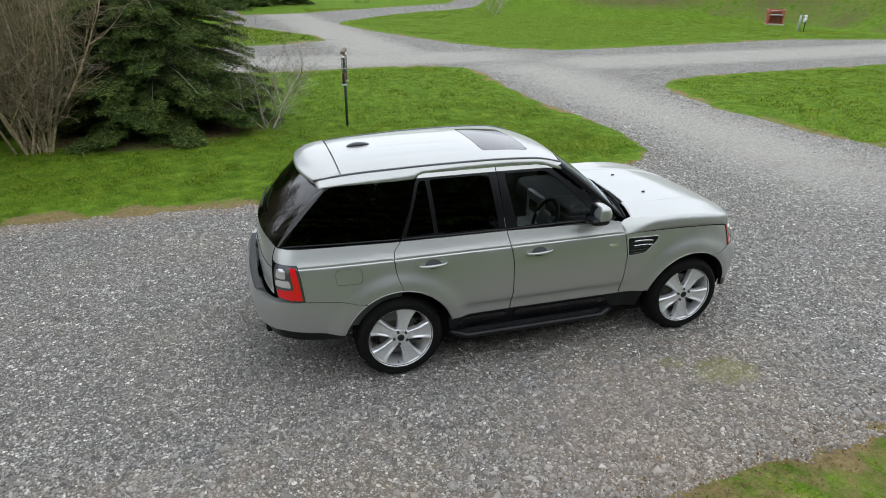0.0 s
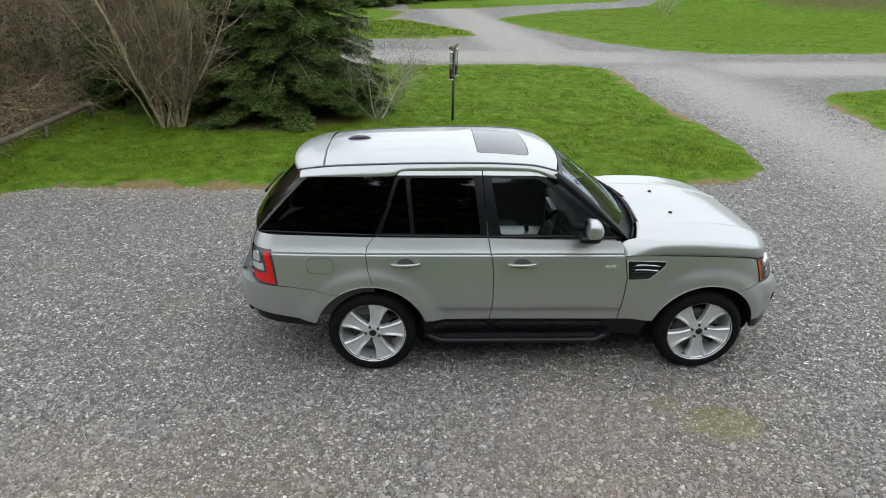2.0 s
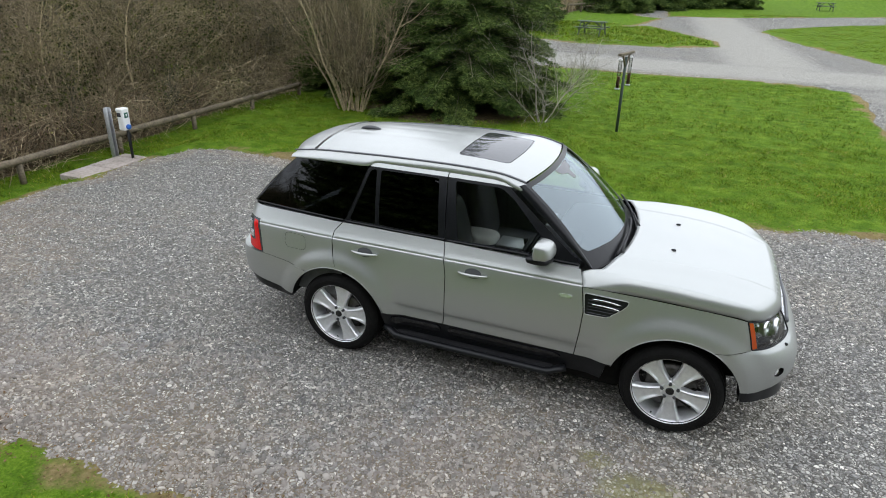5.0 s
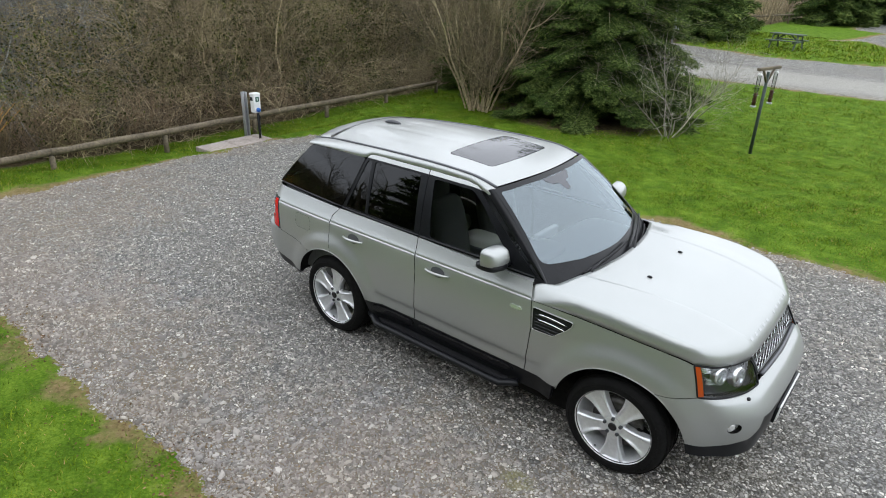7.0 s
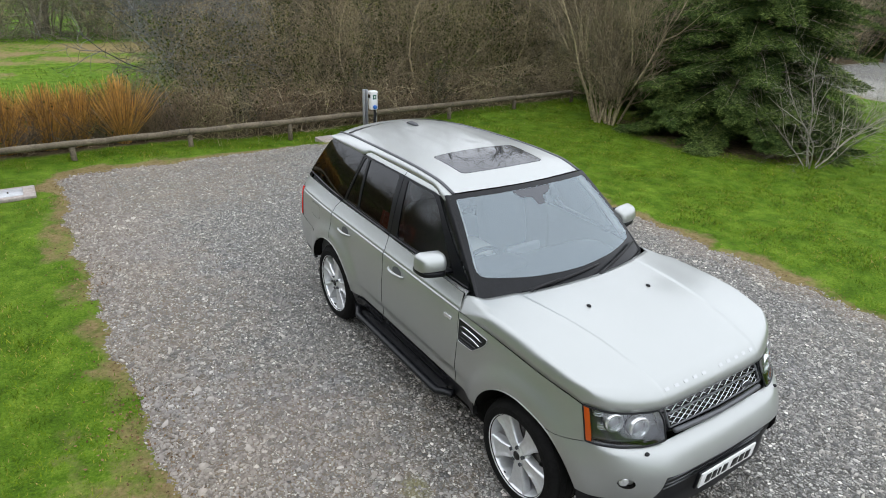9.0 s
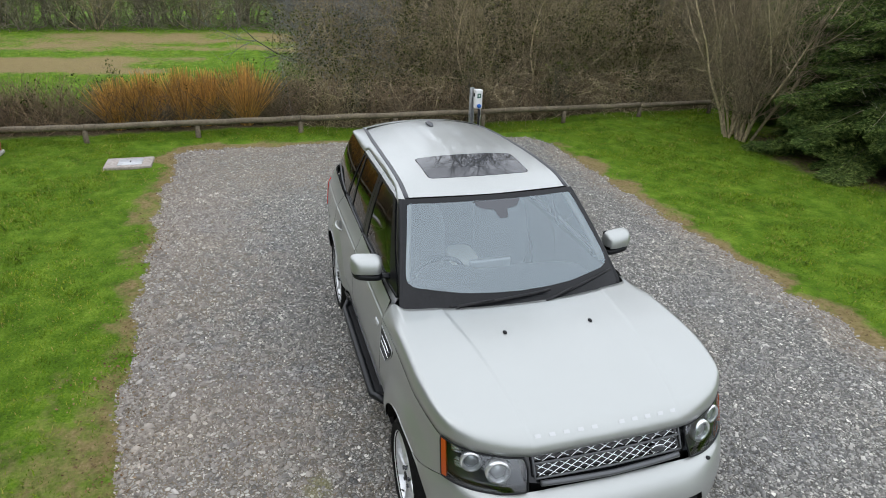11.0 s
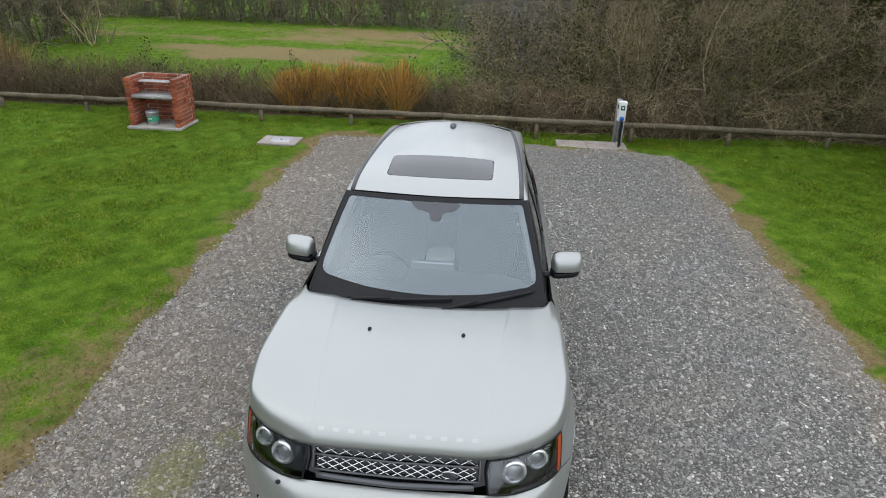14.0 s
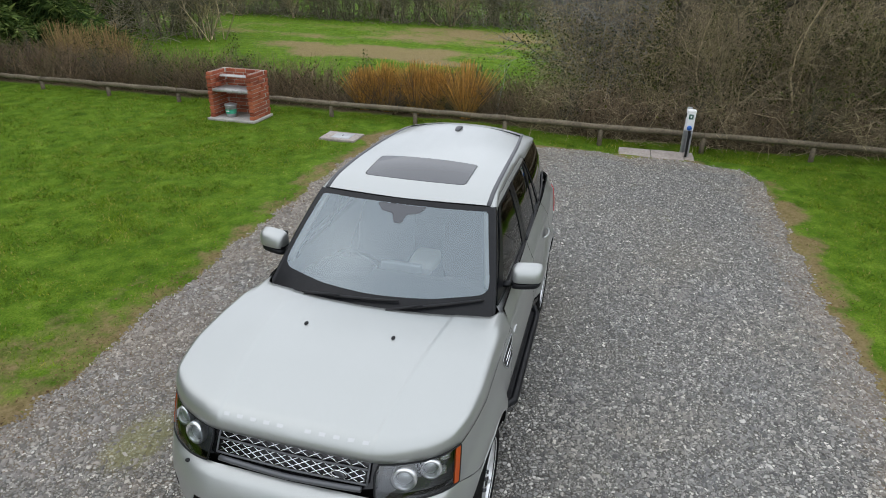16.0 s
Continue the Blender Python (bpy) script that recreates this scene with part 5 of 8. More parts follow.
for sd in (-1, 1):
    x, y, z = front_bumper(sd * 0.845, 0.605)
    m = Matrix.Translation((x - 0.022, y, z)) @ Vector((0.8, sd * 0.6, 0)).to_track_quat("Z", "Y").to_matrix().to_4x4()
    part("fog_lamp", lathe([(0.0, 0.012), (0.02, 0.011), (0.03, 0.006), (0.034, 0.0), (0.036, -0.01)], 24), M_LAMPWHITE, fb, "round fog lamp", m=m)
    part("fog_recess", panel_bm([(a * sd, b) for a, b in FOG_R], lambda q, z: (front_bumper(q, z)[0] - 0.025, front_bumper(q, z)[1] * 0.98, z), 0.03, side=0, flange=0, inward=(1.2, 0, 0.6)), M_PAINT, fb)
    bm = bmesh.new()
    x, y, z = front_bumper(sd * 0.70, 0.775)
    bmesh.ops.create_uvsphere(bm, u_segments=14, v_segments=8, radius=1.0, matrix=Matrix.Translation((x, y, z)) @ Matrix.Diagonal((0.013, 0.016, 0.010, 1)))
    part("lamp_washer", bm, M_BLACKPL, fb, "black lamp washer cap")
    part("bumper_seam", tube([(p[0], sd * (p[1] + 0.001), p[2]) for p in (body(u, z) for u, z in ((1.59, 0.771), (1.66, 0.774), (1.76, 0.788), (1.828, 0.800)))], 0.0012, 5), M_UNDER, fb, "dark panel gap")
plate = part("number_plate", box(0.012, 0.52, 0.111, (0, 0, 0), 0.004, 2), M_PLATE, fb, "white front number plate on a black holder", m=pose(2.192, 0.0, 0.522, 0, 5, 0))
for k, y in enumerate((-0.19, -0.132, -0.087, -0.033, 0.062, 0.128, 0.188)):
    part("plate_bar", box(0.004, (0.045, 0.040, 0.018, 0.042, 0.056, 0.045, 0.042)[k], 0.062, (0.0075, y, 0), 0.001, 1), M_INK, plate)
part("plate_holder", box(0.02, 0.545, 0.13, (-0.014, 0, -0.004), 0.006, 2), M_TRIM, plate, "black plate holder")

# --- tail


def tail_full(q, z):
    x, y, z = body(-3.2 + abs(q), z)
    return x, math.copysign(y, q), z


def rear_bumper(q, z):
    x, y, z = body_bumper(-3.2 + abs(q), z)
    return x, math.copysign(y, q), z


QT = 3.2 - 2.452
gate = [(-QT, 1.205), (-QT, 0.845), (-0.4, 0.838), (0, 0.836), (0.4, 0.838), (QT, 0.845), (QT, 1.205), (0.4, 1.213), (0, 1.214), (-0.4, 1.213)]
tg = part("tailgate", panel_bm(gate, tail_full, 0.04, side=0, flange=0.012, inward=(-1.5, 0, 0.9)), M_PAINT, car)
for k in range(9):
    y = -0.30 + 0.6 * k / 8
    p = tail_full(math.copysign(abs(y), y) * 0.9 if y else 0.001, 1.13)
    part("tailgate_bar", box(0.006, 0.032, 0.03, (p[0] - 0.002, y, 1.13), 0.002, 1), M_CHROME, tg, "bright raised bar")
part("tailgate_seam", tube([tuple(Vector(tail_full(q, 1.06)) + Vector((-0.001, 0, 0))) for q in np.linspace(-QT, QT, 21)], 0.003, 5), M_UNDER, tg, "dark gap across the split tailgate")
part("rear_wiper", tube([tuple(Vector(rear_screen(s, 0.93 - 0.16 * (s + 0.5))) + Vector((-0.02, 0, 0.018))) for s in np.linspace(-0.05, 0.62, 9)], [0.013, 0.012, 0.01, 0.009, 0.009, 0.009, 0.009, 0.008, 0.006], 6), M_BLACKPL, car, "black rear wiper")
rb_out = [(-(3.2 - 1.66), 0.744), (-(3.2 - 1.84), 0.776), (-(3.2 - 2.0), 0.797), (-(3.2 - 2.11), 0.804), (-(3.2 - 2.25), 0.811), (-0.6, 0.822), (0, 0.825), (0.6, 0.822), (3.2 - 2.25, 0.811), (3.2 - 2.11, 0.804), (3.2 - 2.0, 0.797), (3.2 - 1.84, 0.776), (3.2 - 1.66, 0.744)]
rb_out += [(3.2 + x, z) for x, z in arc(-HUB_X, HUB_Z, ARCH_R, 127, 166, 8)]
rb_out += [(3.2 - 1.95, 0.505), (0.9, 0.565), (0.5, 0.585), (-0.5, 0.585), (-0.9, 0.565), (-(3.2 - 1.95), 0.505)]
rb_out += [(-(3.2 + x), z) for x, z in arc(-HUB_X, HUB_Z, ARCH_R, 166, 127, 8)]
bm = panel_bm(rb_out, rear_bumper, 0.04, side=0, flange=0.09, inward=(-1.2, 0, 0.6))
paint_upper_flange(bm, 0.72)
rb = part("rear_bumper", bm, M_PAINT, car)
val = [(-(3.2 - 1.815), 0.475), (-(3.2 - 1.95), 0.512), (-0.9, 0.572), (0, 0.592), (0.9, 0.572), (3.2 - 1.95, 0.512), (3.2 - 1.815, 0.475), (3.2 - 1.84, 0.445), (3.2 - 2.0, 0.435), (0.9, 0.475), (0, 0.49), (-0.9, 0.475), (-(3.2 - 2.0), 0.435), (-(3.2 - 1.84), 0.445)]
part("lower_valance", panel_bm(val, lambda q, z: (rear_bumper(q, z)[0] + 0.012, rear_bumper(q, z)[1] * 0.993, z), 0.05, side=0, flange=0.03, inward=(-1.2, 0, 0.5)), M_TRIM, rb, "black lower valance")
part("bumper_tread", panel_bm([(-0.60, 0), (0.60, 0), (0.60, 1), (-0.60, 1)], lambda y, t: (-2.49 + 0.05 * t + 0.03 * (abs(y) / 0.60) ** 3, y, 0.831 + 0.003 * t), 0.05, side=0, flange=0, inward=(-2.4, 0, 0.5)), M_TRIM, rb, "dark step tread on the bumper")
TAILLAMP = rounded([(-2.165, 1.096), (-2.14, 1.0), (-2.113, 0.811), (-2.25, 0.817), (-2.40, 0.834), (-2.425, 0.95), (-2.42, 1.06), (-2.40, 1.10), (-2.3, 1.103)], 0.012, 3)
TL_RED = [(-2.185, 1.082), (-2.162, 1.0), (-2.134, 0.826), (-2.25, 0.829), (-2.385, 0.846), (-2.40, 0.905), (-2.27, 0.905), (-2.21, 0.915), (-2.225, 1.0), (-2.24, 1.086)]
TL_W1 = rounded([(-2.285, 1.0), (-2.29, 1.075), (-2.385, 1.072), (-2.395, 1.0)], 0.02)
TL_W2 = rounded([(-2.235, 0.93), (-2.25, 0.985), (-2.40, 0.985), (-2.405, 0.935)], 0.018)
for sd in (-1, 1):
    tl = part("taillight", panel_bm(TAILLAMP, body, 0.035, side=sd, flange=0.02, lift=0.002), M_LAMPDARK, car, "red and clear tail light in a dark surround")
    part("red_lens", panel_bm(TL_RED, body, 0.03, side=sd, flange=0.01, lift=0.008), M_RED, tl, "red brake lens")
    for k, o in enumerate((TL_W1, TL_W2)):
        part("clear_lens", panel_bm(o, body, 0.03, side=sd, flange=0.01, lift=0.010), M_LAMPWHITE, tl, "clear bright lens")
    part("panel_gap", tube([(p[0], sd * (p[1] + 0.001), p[2]) for p in (body(u, z) for u, z in ((-1.66, 0.746), (-1.84, 0.778), (-2.0, 0.799), (-2.1, 0.806)))], 0.0015, 5), M_UNDER, rb, "dark panel gap")

# --- sills, side steps, arches, underbody
SILL = [(-0.96, 0.495), (-0.405, 0.497), (0.65, 0.492), (0.90, 0.495), (0.86, 0.33), (-0.92, 0.33)]
for sd in (-1, 1):
    sill = part("sill", panel_bm(SILL, lambda u, z: (u, body(u, z)[1] - 0.012, z), 0.05, side=sd, flange=0.03), M_TRIM, car, "black sill cover")
    part("sill_infill", panel_bm(rounded([(-0.87, 0.43), (-0.85, 0.475), (-0.45, 0.477), (-0.42, 0.44), (-0.48, 0.40), (-0.8, 0.40)], 0.02), lambda u, z: (u, body(u, z)[1] + 0.004, z), 0.05, side=sd, flange=0.02), M_GLOSSBLACK, sill, "gloss black moulding")
    part("sill_infill", panel_bm(rounded([(-0.37, 0.44), (-0.35, 0.477), (0.5, 0.475), (0.56, 0.45), (0.45, 0.405), (-0.30, 0.40)], 0.02), lambda u, z: (u, body(u, z)[1] + 0.004, z), 0.05, side=sd, flange=0.02), M_GLOSSBLACK, sill, "gloss black moulding")
    pts = []
    for i in range(25):
        t = i / 24
        x = -0.93 + 1.53 * t
        e = min(t, 1 - t)
        k = 1 - ss(0, 0.09, e)
        pts.append((x, sd * (0.945 - 0.06 * k), 0.318 + 0.03 * k))
    st = part("side_step", tube(pts, 0.034, 10, flat=0.75), M_TRIM, car, "black tubular side step")
    part("step_pad", facing(grid_bm(16, 2, lambda a, b: (-0.83 + 1.33 * a, sd * (0.86 + 0.08 * b), 0.337)), (0, 0, -5)), M_BLACKPL, st, "ribbed tread pad")
    for hx in (-HUB_X, HUB_X):
        # liner
        def liner(s, t, hx=hx, sd=sd):
            a = radians((-8 if hx > 0 else 14) + (174 if hx > 0 else 152) * s)
            r = ARCH_R - 0.004
            x, z = hx + r * math.cos(a), HUB_Z + r * math.sin(a)
            out = (PLAN_Y(u_at(x, z, BUMP_F)) * SIDE_W(z) if hx > 0 and x > 1.5 else body(x, z)[1]) - 0.014
            return x, sd * (out + (0.565 - out) * t), z
        part("arch_liner", grid_bm(28, 3, liner), M_UNDER, car, "black wheel arch liner")

        def wall_in(s, t, hx=hx, sd=sd):
            a = radians(5 + 170 * s)
            return hx + ARCH_R * t * math.cos(a), sd * 0.57, HUB_Z + ARCH_R * t * math.sin(a)
        part("arch_wall", grid_bm(24, 2, wall_in), M_UNDER, car)
        rim_pts = [(x, sd * (body(x, z)[1] + 0.001), z) for x, z in arc(hx, HUB_Z, ARCH_R - 0.002, 17 if hx < 0 else 14, 164, 24)]
        part("arch_lip", tube(rim_pts, 0.0035, 6), M_PAINT, car)
bm = box(2.0, 1.62, 0.26, (0.0, 0, 0.36), 0.03)
part("underbody", bm, M_UNDER, car, "dark underbody")
for x0, x1 in ((-2.42, -1.86), (1.86, 2.02)):
    part("underbody", box(x1 - x0, 1.4, 0.12, ((x0 + x1) / 2, 0, 0.53), 0.03), M_UNDER, car, "dark underbody")
part("engine_bay", box(1.0, 1.12, 0.3, (1.36, 0, 0.78), 0.02), M_UNDER, car, "dark inner structure")
part("nose_support", grid_bm(24, 4, lambda a, b: (nose(-0.86 + 1.72 * a, 0.80 + 0.2 * b)[0] - 0.09, -0.86 + 1.72 * a, 0.62 + 0.36 * b)), M_UNDER, car, "dark inner structure")

# --- wheels


def wheel_parts(parent, side):
    """Built about the hub, its face towards -y, and turned for the far side."""
    W = 0.138
    prof = [(0.262, -W + 0.02), (0.275, -W + 0.006), (0.30, -W + 0.0), (0.328, -W + 0.006), (0.346, -W + 0.022), (0.357, -W + 0.045), (0.363, -0.06), (0.365, 0.0), (0.363, 0.06), (0.357, W - 0.045), (0.346, W - 0.022), (0.30, W), (0.262, W - 0.02)]
    tyre = part("tyre", lathe(prof, 72, axis="Y"), M_TYRE, parent, "black low-profile tyre")
    bmg = bmesh.new()
    for yy in (-0.085, -0.03, 0.03, 0.085):
        tube([(0.3645 * math.cos(2 * math.pi * k / 64), yy, 0.3645 * math.sin(2 * math.pi * k / 64)) for k in range(64)], 0.004, 4, bmg, closed=True)
    part("tread_groove", bmg, M_UNDER, tyre, "tread groove")
    bml = bmesh.new()
    for rr in (0.318, 0.283):
        tube([(rr * math.cos(2 * math.pi * k / 64), -W + 0.004, rr * math.sin(2 * math.pi * k / 64)) for k in range(64)], 0.0028, 4, bml, closed=True)
    part("sidewall_rib", bml, M_TYRE, tyre, "moulded sidewall rib")
    rim = part("rim", lathe([(0.256, -W + 0.036), (0.262, -W + 0.022), (0.270, -W + 0.010), (0.276, -W + 0.009), (0.279, -W + 0.016), (0.276, -W + 0.03)], 72, axis="Y"), M_ALLOY, parent, "silver five-spoke alloy wheel")
    part("barrel", lathe([(0.258, -W + 0.03), (0.25, -0.06), (0.235, 0.0), (0.24, 0.1)], 48, axis="Y"), M_ALLOY, rim, "silver inner barrel")
    # five broad spokes that fork towards the rim
    def spoke_bm():
        bm = bmesh.new()
        n, m = 14, 20
        top = []
        for i in range(n + 1):
            t = i / n
            r = 0.055 + 0.206 * t
            half = 0.040 + 0.003 * math.sin(math.pi * t) + 0.050 * t ** 2.4
            row = []
            for j in range(m + 1):
                v = j / m * 2 - 1
                # crowned edges, hollow middle
                dip = 0.015 * math.exp(-(v / 0.68) ** 8) * ss(0.10, 0.35, t)
                edge = 0.014 * max(0.0, abs(v) - 0.88) / 0.12
                y = -0.118 + 0.012 * ss(0.0, 0.35, 1 - t) - 0.006 * math.sin(math.pi * t) + dip + edge
                ang = half * v / r
                row.append(bm.verts.new((r * math.sin(ang), y, r * math.cos(ang))))
            top.append(row)
        for i in range(n):
            for j in range(m):
                bm.faces.new((top[i][j], top[i + 1][j], top[i + 1][j + 1], top[i][j + 1]))
        # sides
        for j in (0, m):
            low = [bm.verts.new((v.co.x, v.co.y + 0.045, v.co.z)) for v in (top[i][j] for i in range(n + 1))]
            dup = [bm.verts.new(top[i][j].co) for i in range(n + 1)]
            for i in range(n):
                f = (dup[i], low[i], low[i + 1], dup[i + 1])
                bm.faces.new(f if j else f[::-1])
        bmesh.ops.recalc_face_normals(bm, faces=bm.faces[:])
        bm.normal_update()
        up = [f for f in bm.faces if abs(f.normal.y) > 0.7]
        if sum(f.normal.y for f in up) > 0:
            bmesh.ops.reverse_faces(bm, faces=bm.faces[:])
        return bm
    first = part("spoke", spoke_bm(), M_ALLOY, rim)
    for k in range(1, 5):
        share(first, rim, pose(0, 0, 0, 0, 72 * k, 0))
    part("hub", lathe([(0.0, -0.116), (0.04, -0.115), (0.066, -0.108), (0.078, -0.095), (0.08, -0.06)], 40, axis="Y"), M_ALLOY, rim)
    part("centre_cap", lathe([(0.0, -0.124), (0.022, -0.1235), (0.029, -0.120), (0.031, -0.112)], 28, axis="Y"), M_GLOSSBLACK, rim, "black centre cap")
    for k in range(5):
        a = radians(36 + 72 * k)
        part("wheel_nut", rod((0.058 * math.sin(a), -0.122, 0.058 * math.cos(a)), (0.058 * math.sin(a), -0.09, 0.058 * math.cos(a)), 0.013, 0.014, 6), M_LAMPDARK, rim, "dark wheel nut", smooth=False)
    part("valve", rod((0.03, -0.105, -0.245), (0.022, -0.118, -0.228), 0.005), M_BLACKPL, rim, "valve stem")
    part("brake_disc", lathe([(0.07, -0.035), (0.10, -0.045), (0.178, -0.045), (0.178, -0.015)], 40, axis="Y"), M_DISC, parent, "steel brake disc")
    part("brake_caliper", box(0.10, 0.07, 0.16, (0.16, -0.03, 0.03), 0.02), M_UNDER, parent, "dark brake caliper")


wheel = new("wheel")
wheel.parent = car
wheel_parts(wheel, -1)
wheel["label"] = "silver alloy wheel with a black tyre"
wheel.matrix_basis = pose(-HUB_X + 0.006, -0.805, HUB_Z + 0.010, 0, 12, 0)
for hx, sd, turn in ((HUB_X - 0.010, -1, 31), (-HUB_X + 0.006, 1, 50), (HUB_X - 0.010, 1, 5)):
    copy_thing(wheel, pose(hx, sd * 0.805, HUB_Z + 0.014, 0, 0, 0 if sd < 0 else 180) @ pose(0, 0, 0, 0, turn, 0))

# --- cabin


def cushion(sx, sy, sz, at, m=None, power=0.55):
    bm = bmesh.new()
    bmesh.ops.create_uvsphere(bm, u_segments=20, v_segments=12, radius=1.0)
    q = lambda a: math.copysign(abs(a) ** power, a)
    for v in bm.verts:
        v.co = (q(v.co.x) * sx / 2, q(v.co.y) * sy / 2, q(v.co.z) * sz / 2)
    bmesh.ops.transform(bm, matrix=Matrix.Translation(at) @ (m or Matrix()), verts=bm.verts[:])
    return bm


for y in (-0.38, 0.38):
    seat = part("front_seat", cushion(0.52, 0.52, 0.18, (-0.22, y, 0.72)), M_SEAT, car, "dark grey leather front seat")
    part("seat_back", cushion(0.17, 0.50, 0.66, (-0.53, y, 1.06), pose(0, 0, 0, 0, -14, 0)), M_SEAT, seat)
    part("headrest", cushion(0.10, 0.27, 0.19, (-0.64, y, 1.43), pose(0, 0, 0, 0, -10, 0)), M_SEAT, seat)
    part("seat_base", box(0.46, 0.44, 0.22, (-0.24, y, 0.56), 0.03), M_DASH, seat, "dark seat base")
bench = part("rear_bench", cushion(0.5, 1.3, 0.2, (-1.15, 0, 0.76)), M_SEAT, car, "dark grey rear bench")
part("seat_back", cushion(0.16, 1.3, 0.62, (-1.45, 0, 1.08), pose(0, 0, 0, 0, -16, 0)), M_SEAT, bench)
for y in (-0.4, 0.4):
    part("headrest", cushion(0.1, 0.25, 0.16, (-1.55, y, 1.43)), M_SEAT, bench)
dash = part("dashboard", cushion(0.55, 1.46, 0.30, (0.52, 0, 1.02), power=0.4), M_DASH, car, "charcoal dashboard")
part("instrument_hood", cushion(0.26, 0.42, 0.10, (0.40, -0.38, 1.17)), M_DASH, dash)
# pale finish paints the windscreen light reflected on the dash
part("centre_stack", box(0.05, 0.32, 0.34, (0.215, 0, 1.02), 0.015), M_SATIN, dash, "silver centre stack, paleness standing in for windscreen light")
part("screen", box(0.012, 0.19, 0.11, (0.193, 0, 1.06), 0.004), M_GLOSSBLACK, dash, "dark display")
for z in (0.90, 0.95):
    for y in (-0.09, 0.0, 0.09):
        part("switch_panel", box(0.012, 0.075, 0.032, (0.192, y, z), 0.003), M_SATIN, dash, "silver switch panel")
console = part("centre_console", box(0.86, 0.25, 0.30, (-0.18, 0, 0.745), 0.03), M_DASH, car, "dark centre console with silver trim")
part("console_trim", box(0.44, 0.22, 0.02, (-0.02, 0, 0.905), 0.006), M_SATIN, console, "silver console panel")
part("armrest", cushion(0.34, 0.24, 0.14, (-0.42, 0, 0.90)), M_LEATHER, console, "pale leather armrest")
part("gear_lever", rod((0.02, -0.01, 0.87), (0.0, -0.01, 0.97), 0.014, 0.022, 10), M_BLACKPL, console, "black gear lever")
mw = Matrix.Translation((0.14, -0.38, 1.07)) @ pose(0, 0, 0, 0, -64, 0)
sw = part("steering_wheel", tube([(0.185 * math.cos(2 * math.pi * k / 40), 0.185 * math.sin(2 * math.pi * k / 40), 0) for k in range(40)], 0.017, 10, closed=True), M_BLACKPL, car, "black steering wheel", m=mw)
part("wheel_boss", cushion(0.15, 0.17, 0.06, (0, 0, 0.02)), M_DASH, sw)
for a in (0, 90, 180):
    part("wheel_spoke", box(0.13, 0.035, 0.014, (0.11, 0, 0.005), 0.005), M_SATIN, sw, "silver spoke", m=pose(0, 0, 0, 0, 0, a + 90))
part("steering_column", rod((0.16, -0.38, 1.06), (0.5, -0.38, 0.95), 0.045), M_DASH, dash)
part("cabin_floor", box(2.7, 1.6, 0.04, (-0.85, 0, 0.50), 0.01), M_UNDER, car, "dark carpet")
part("headlining", facing(grid_bm(20, 10, lambda a, b: (0.05 - 1.95 * a, (-0.6 + 1.2 * b), roof_z(0.05 - 1.95 * a, 0.6 * (2 * b - 1)) - 0.035)), (-0.8, 0, 4)), M_LEATHER, car, "pale headlining")
for sd in (-1, 1):
    for nm, pts in (("front_door", [(-0.42, 0.52), (-0.42, 1.19), (0.60, 1.17), (0.62, 0.52)]), ("rear_door", [(-0.80, 0.54), (-0.92, 0.68), (-1.12, 0.85), (-1.32, 0.93), (-1.32, 1.19), (-0.44, 1.19), (-0.44, 0.52)])):
        part("door_card", panel_bm(pts, lambda u, z: (u, body(u, z)[1] - 0.06, z), 0.12, side=sd, flange=0), M_CARD, car, "grey door trim")
    part("boot_side", panel_bm([(-1.34, 0.52), (-1.34, 1.2), (-2.2, 1.2), (-2.2, 0.52)], lambda u, z: (u, body(u, z)[1] * 0.985 - 0.07, z), 0.15, side=sd, flange=0), M_DASH, car, "charcoal boot trim")

# ---------------------------------------------------------------- fence, posts, hearth and other things on the lawn
def zat(x, y):
    return float(lawn_height(np.array([x]), np.array([y]))[0])


def wobble_log(p, q, r, seed, n=10, k=14):
    """A peeled pole: slightly bent and knotty."""
    rng = np.random.RandomState(seed)
    p, q = Vector(p), Vector(q)
    pts, rad = [], []
    for i in range(k + 1):
        t = i / k
        w = p.lerp(q, t) + Vector((rng.uniform(-0.008, 0.008), 0, rng.uniform(-0.010, 0.010)))
        pts.append(w)
        rad.append(r * (1 + rng.uniform(-0.06, 0.06)))
    return tube(pts, rad, n)


fence = empty("fence", label="low knee-rail fence of weathered round timber poles", category="fence")
POST_Y = [-15.55 + 1.862 * k for k in range(14)]
for i, y in enumerate(POST_Y):
    part("fence_post", rod((-8.17, y, -0.12), (-8.17, y, 0.235), 0.048, 0.044, 10), M_RAIL, fence)
for i in range(0, 13, 2):
    y0, y1 = POST_Y[i], POST_Y[min(i + 2, 13)]
    part("fence_rail", wobble_log((-8.17, y0 + 0.004, 0.285), (-8.17, y1 - 0.004, 0.285), 0.054, i), M_RAIL, fence)


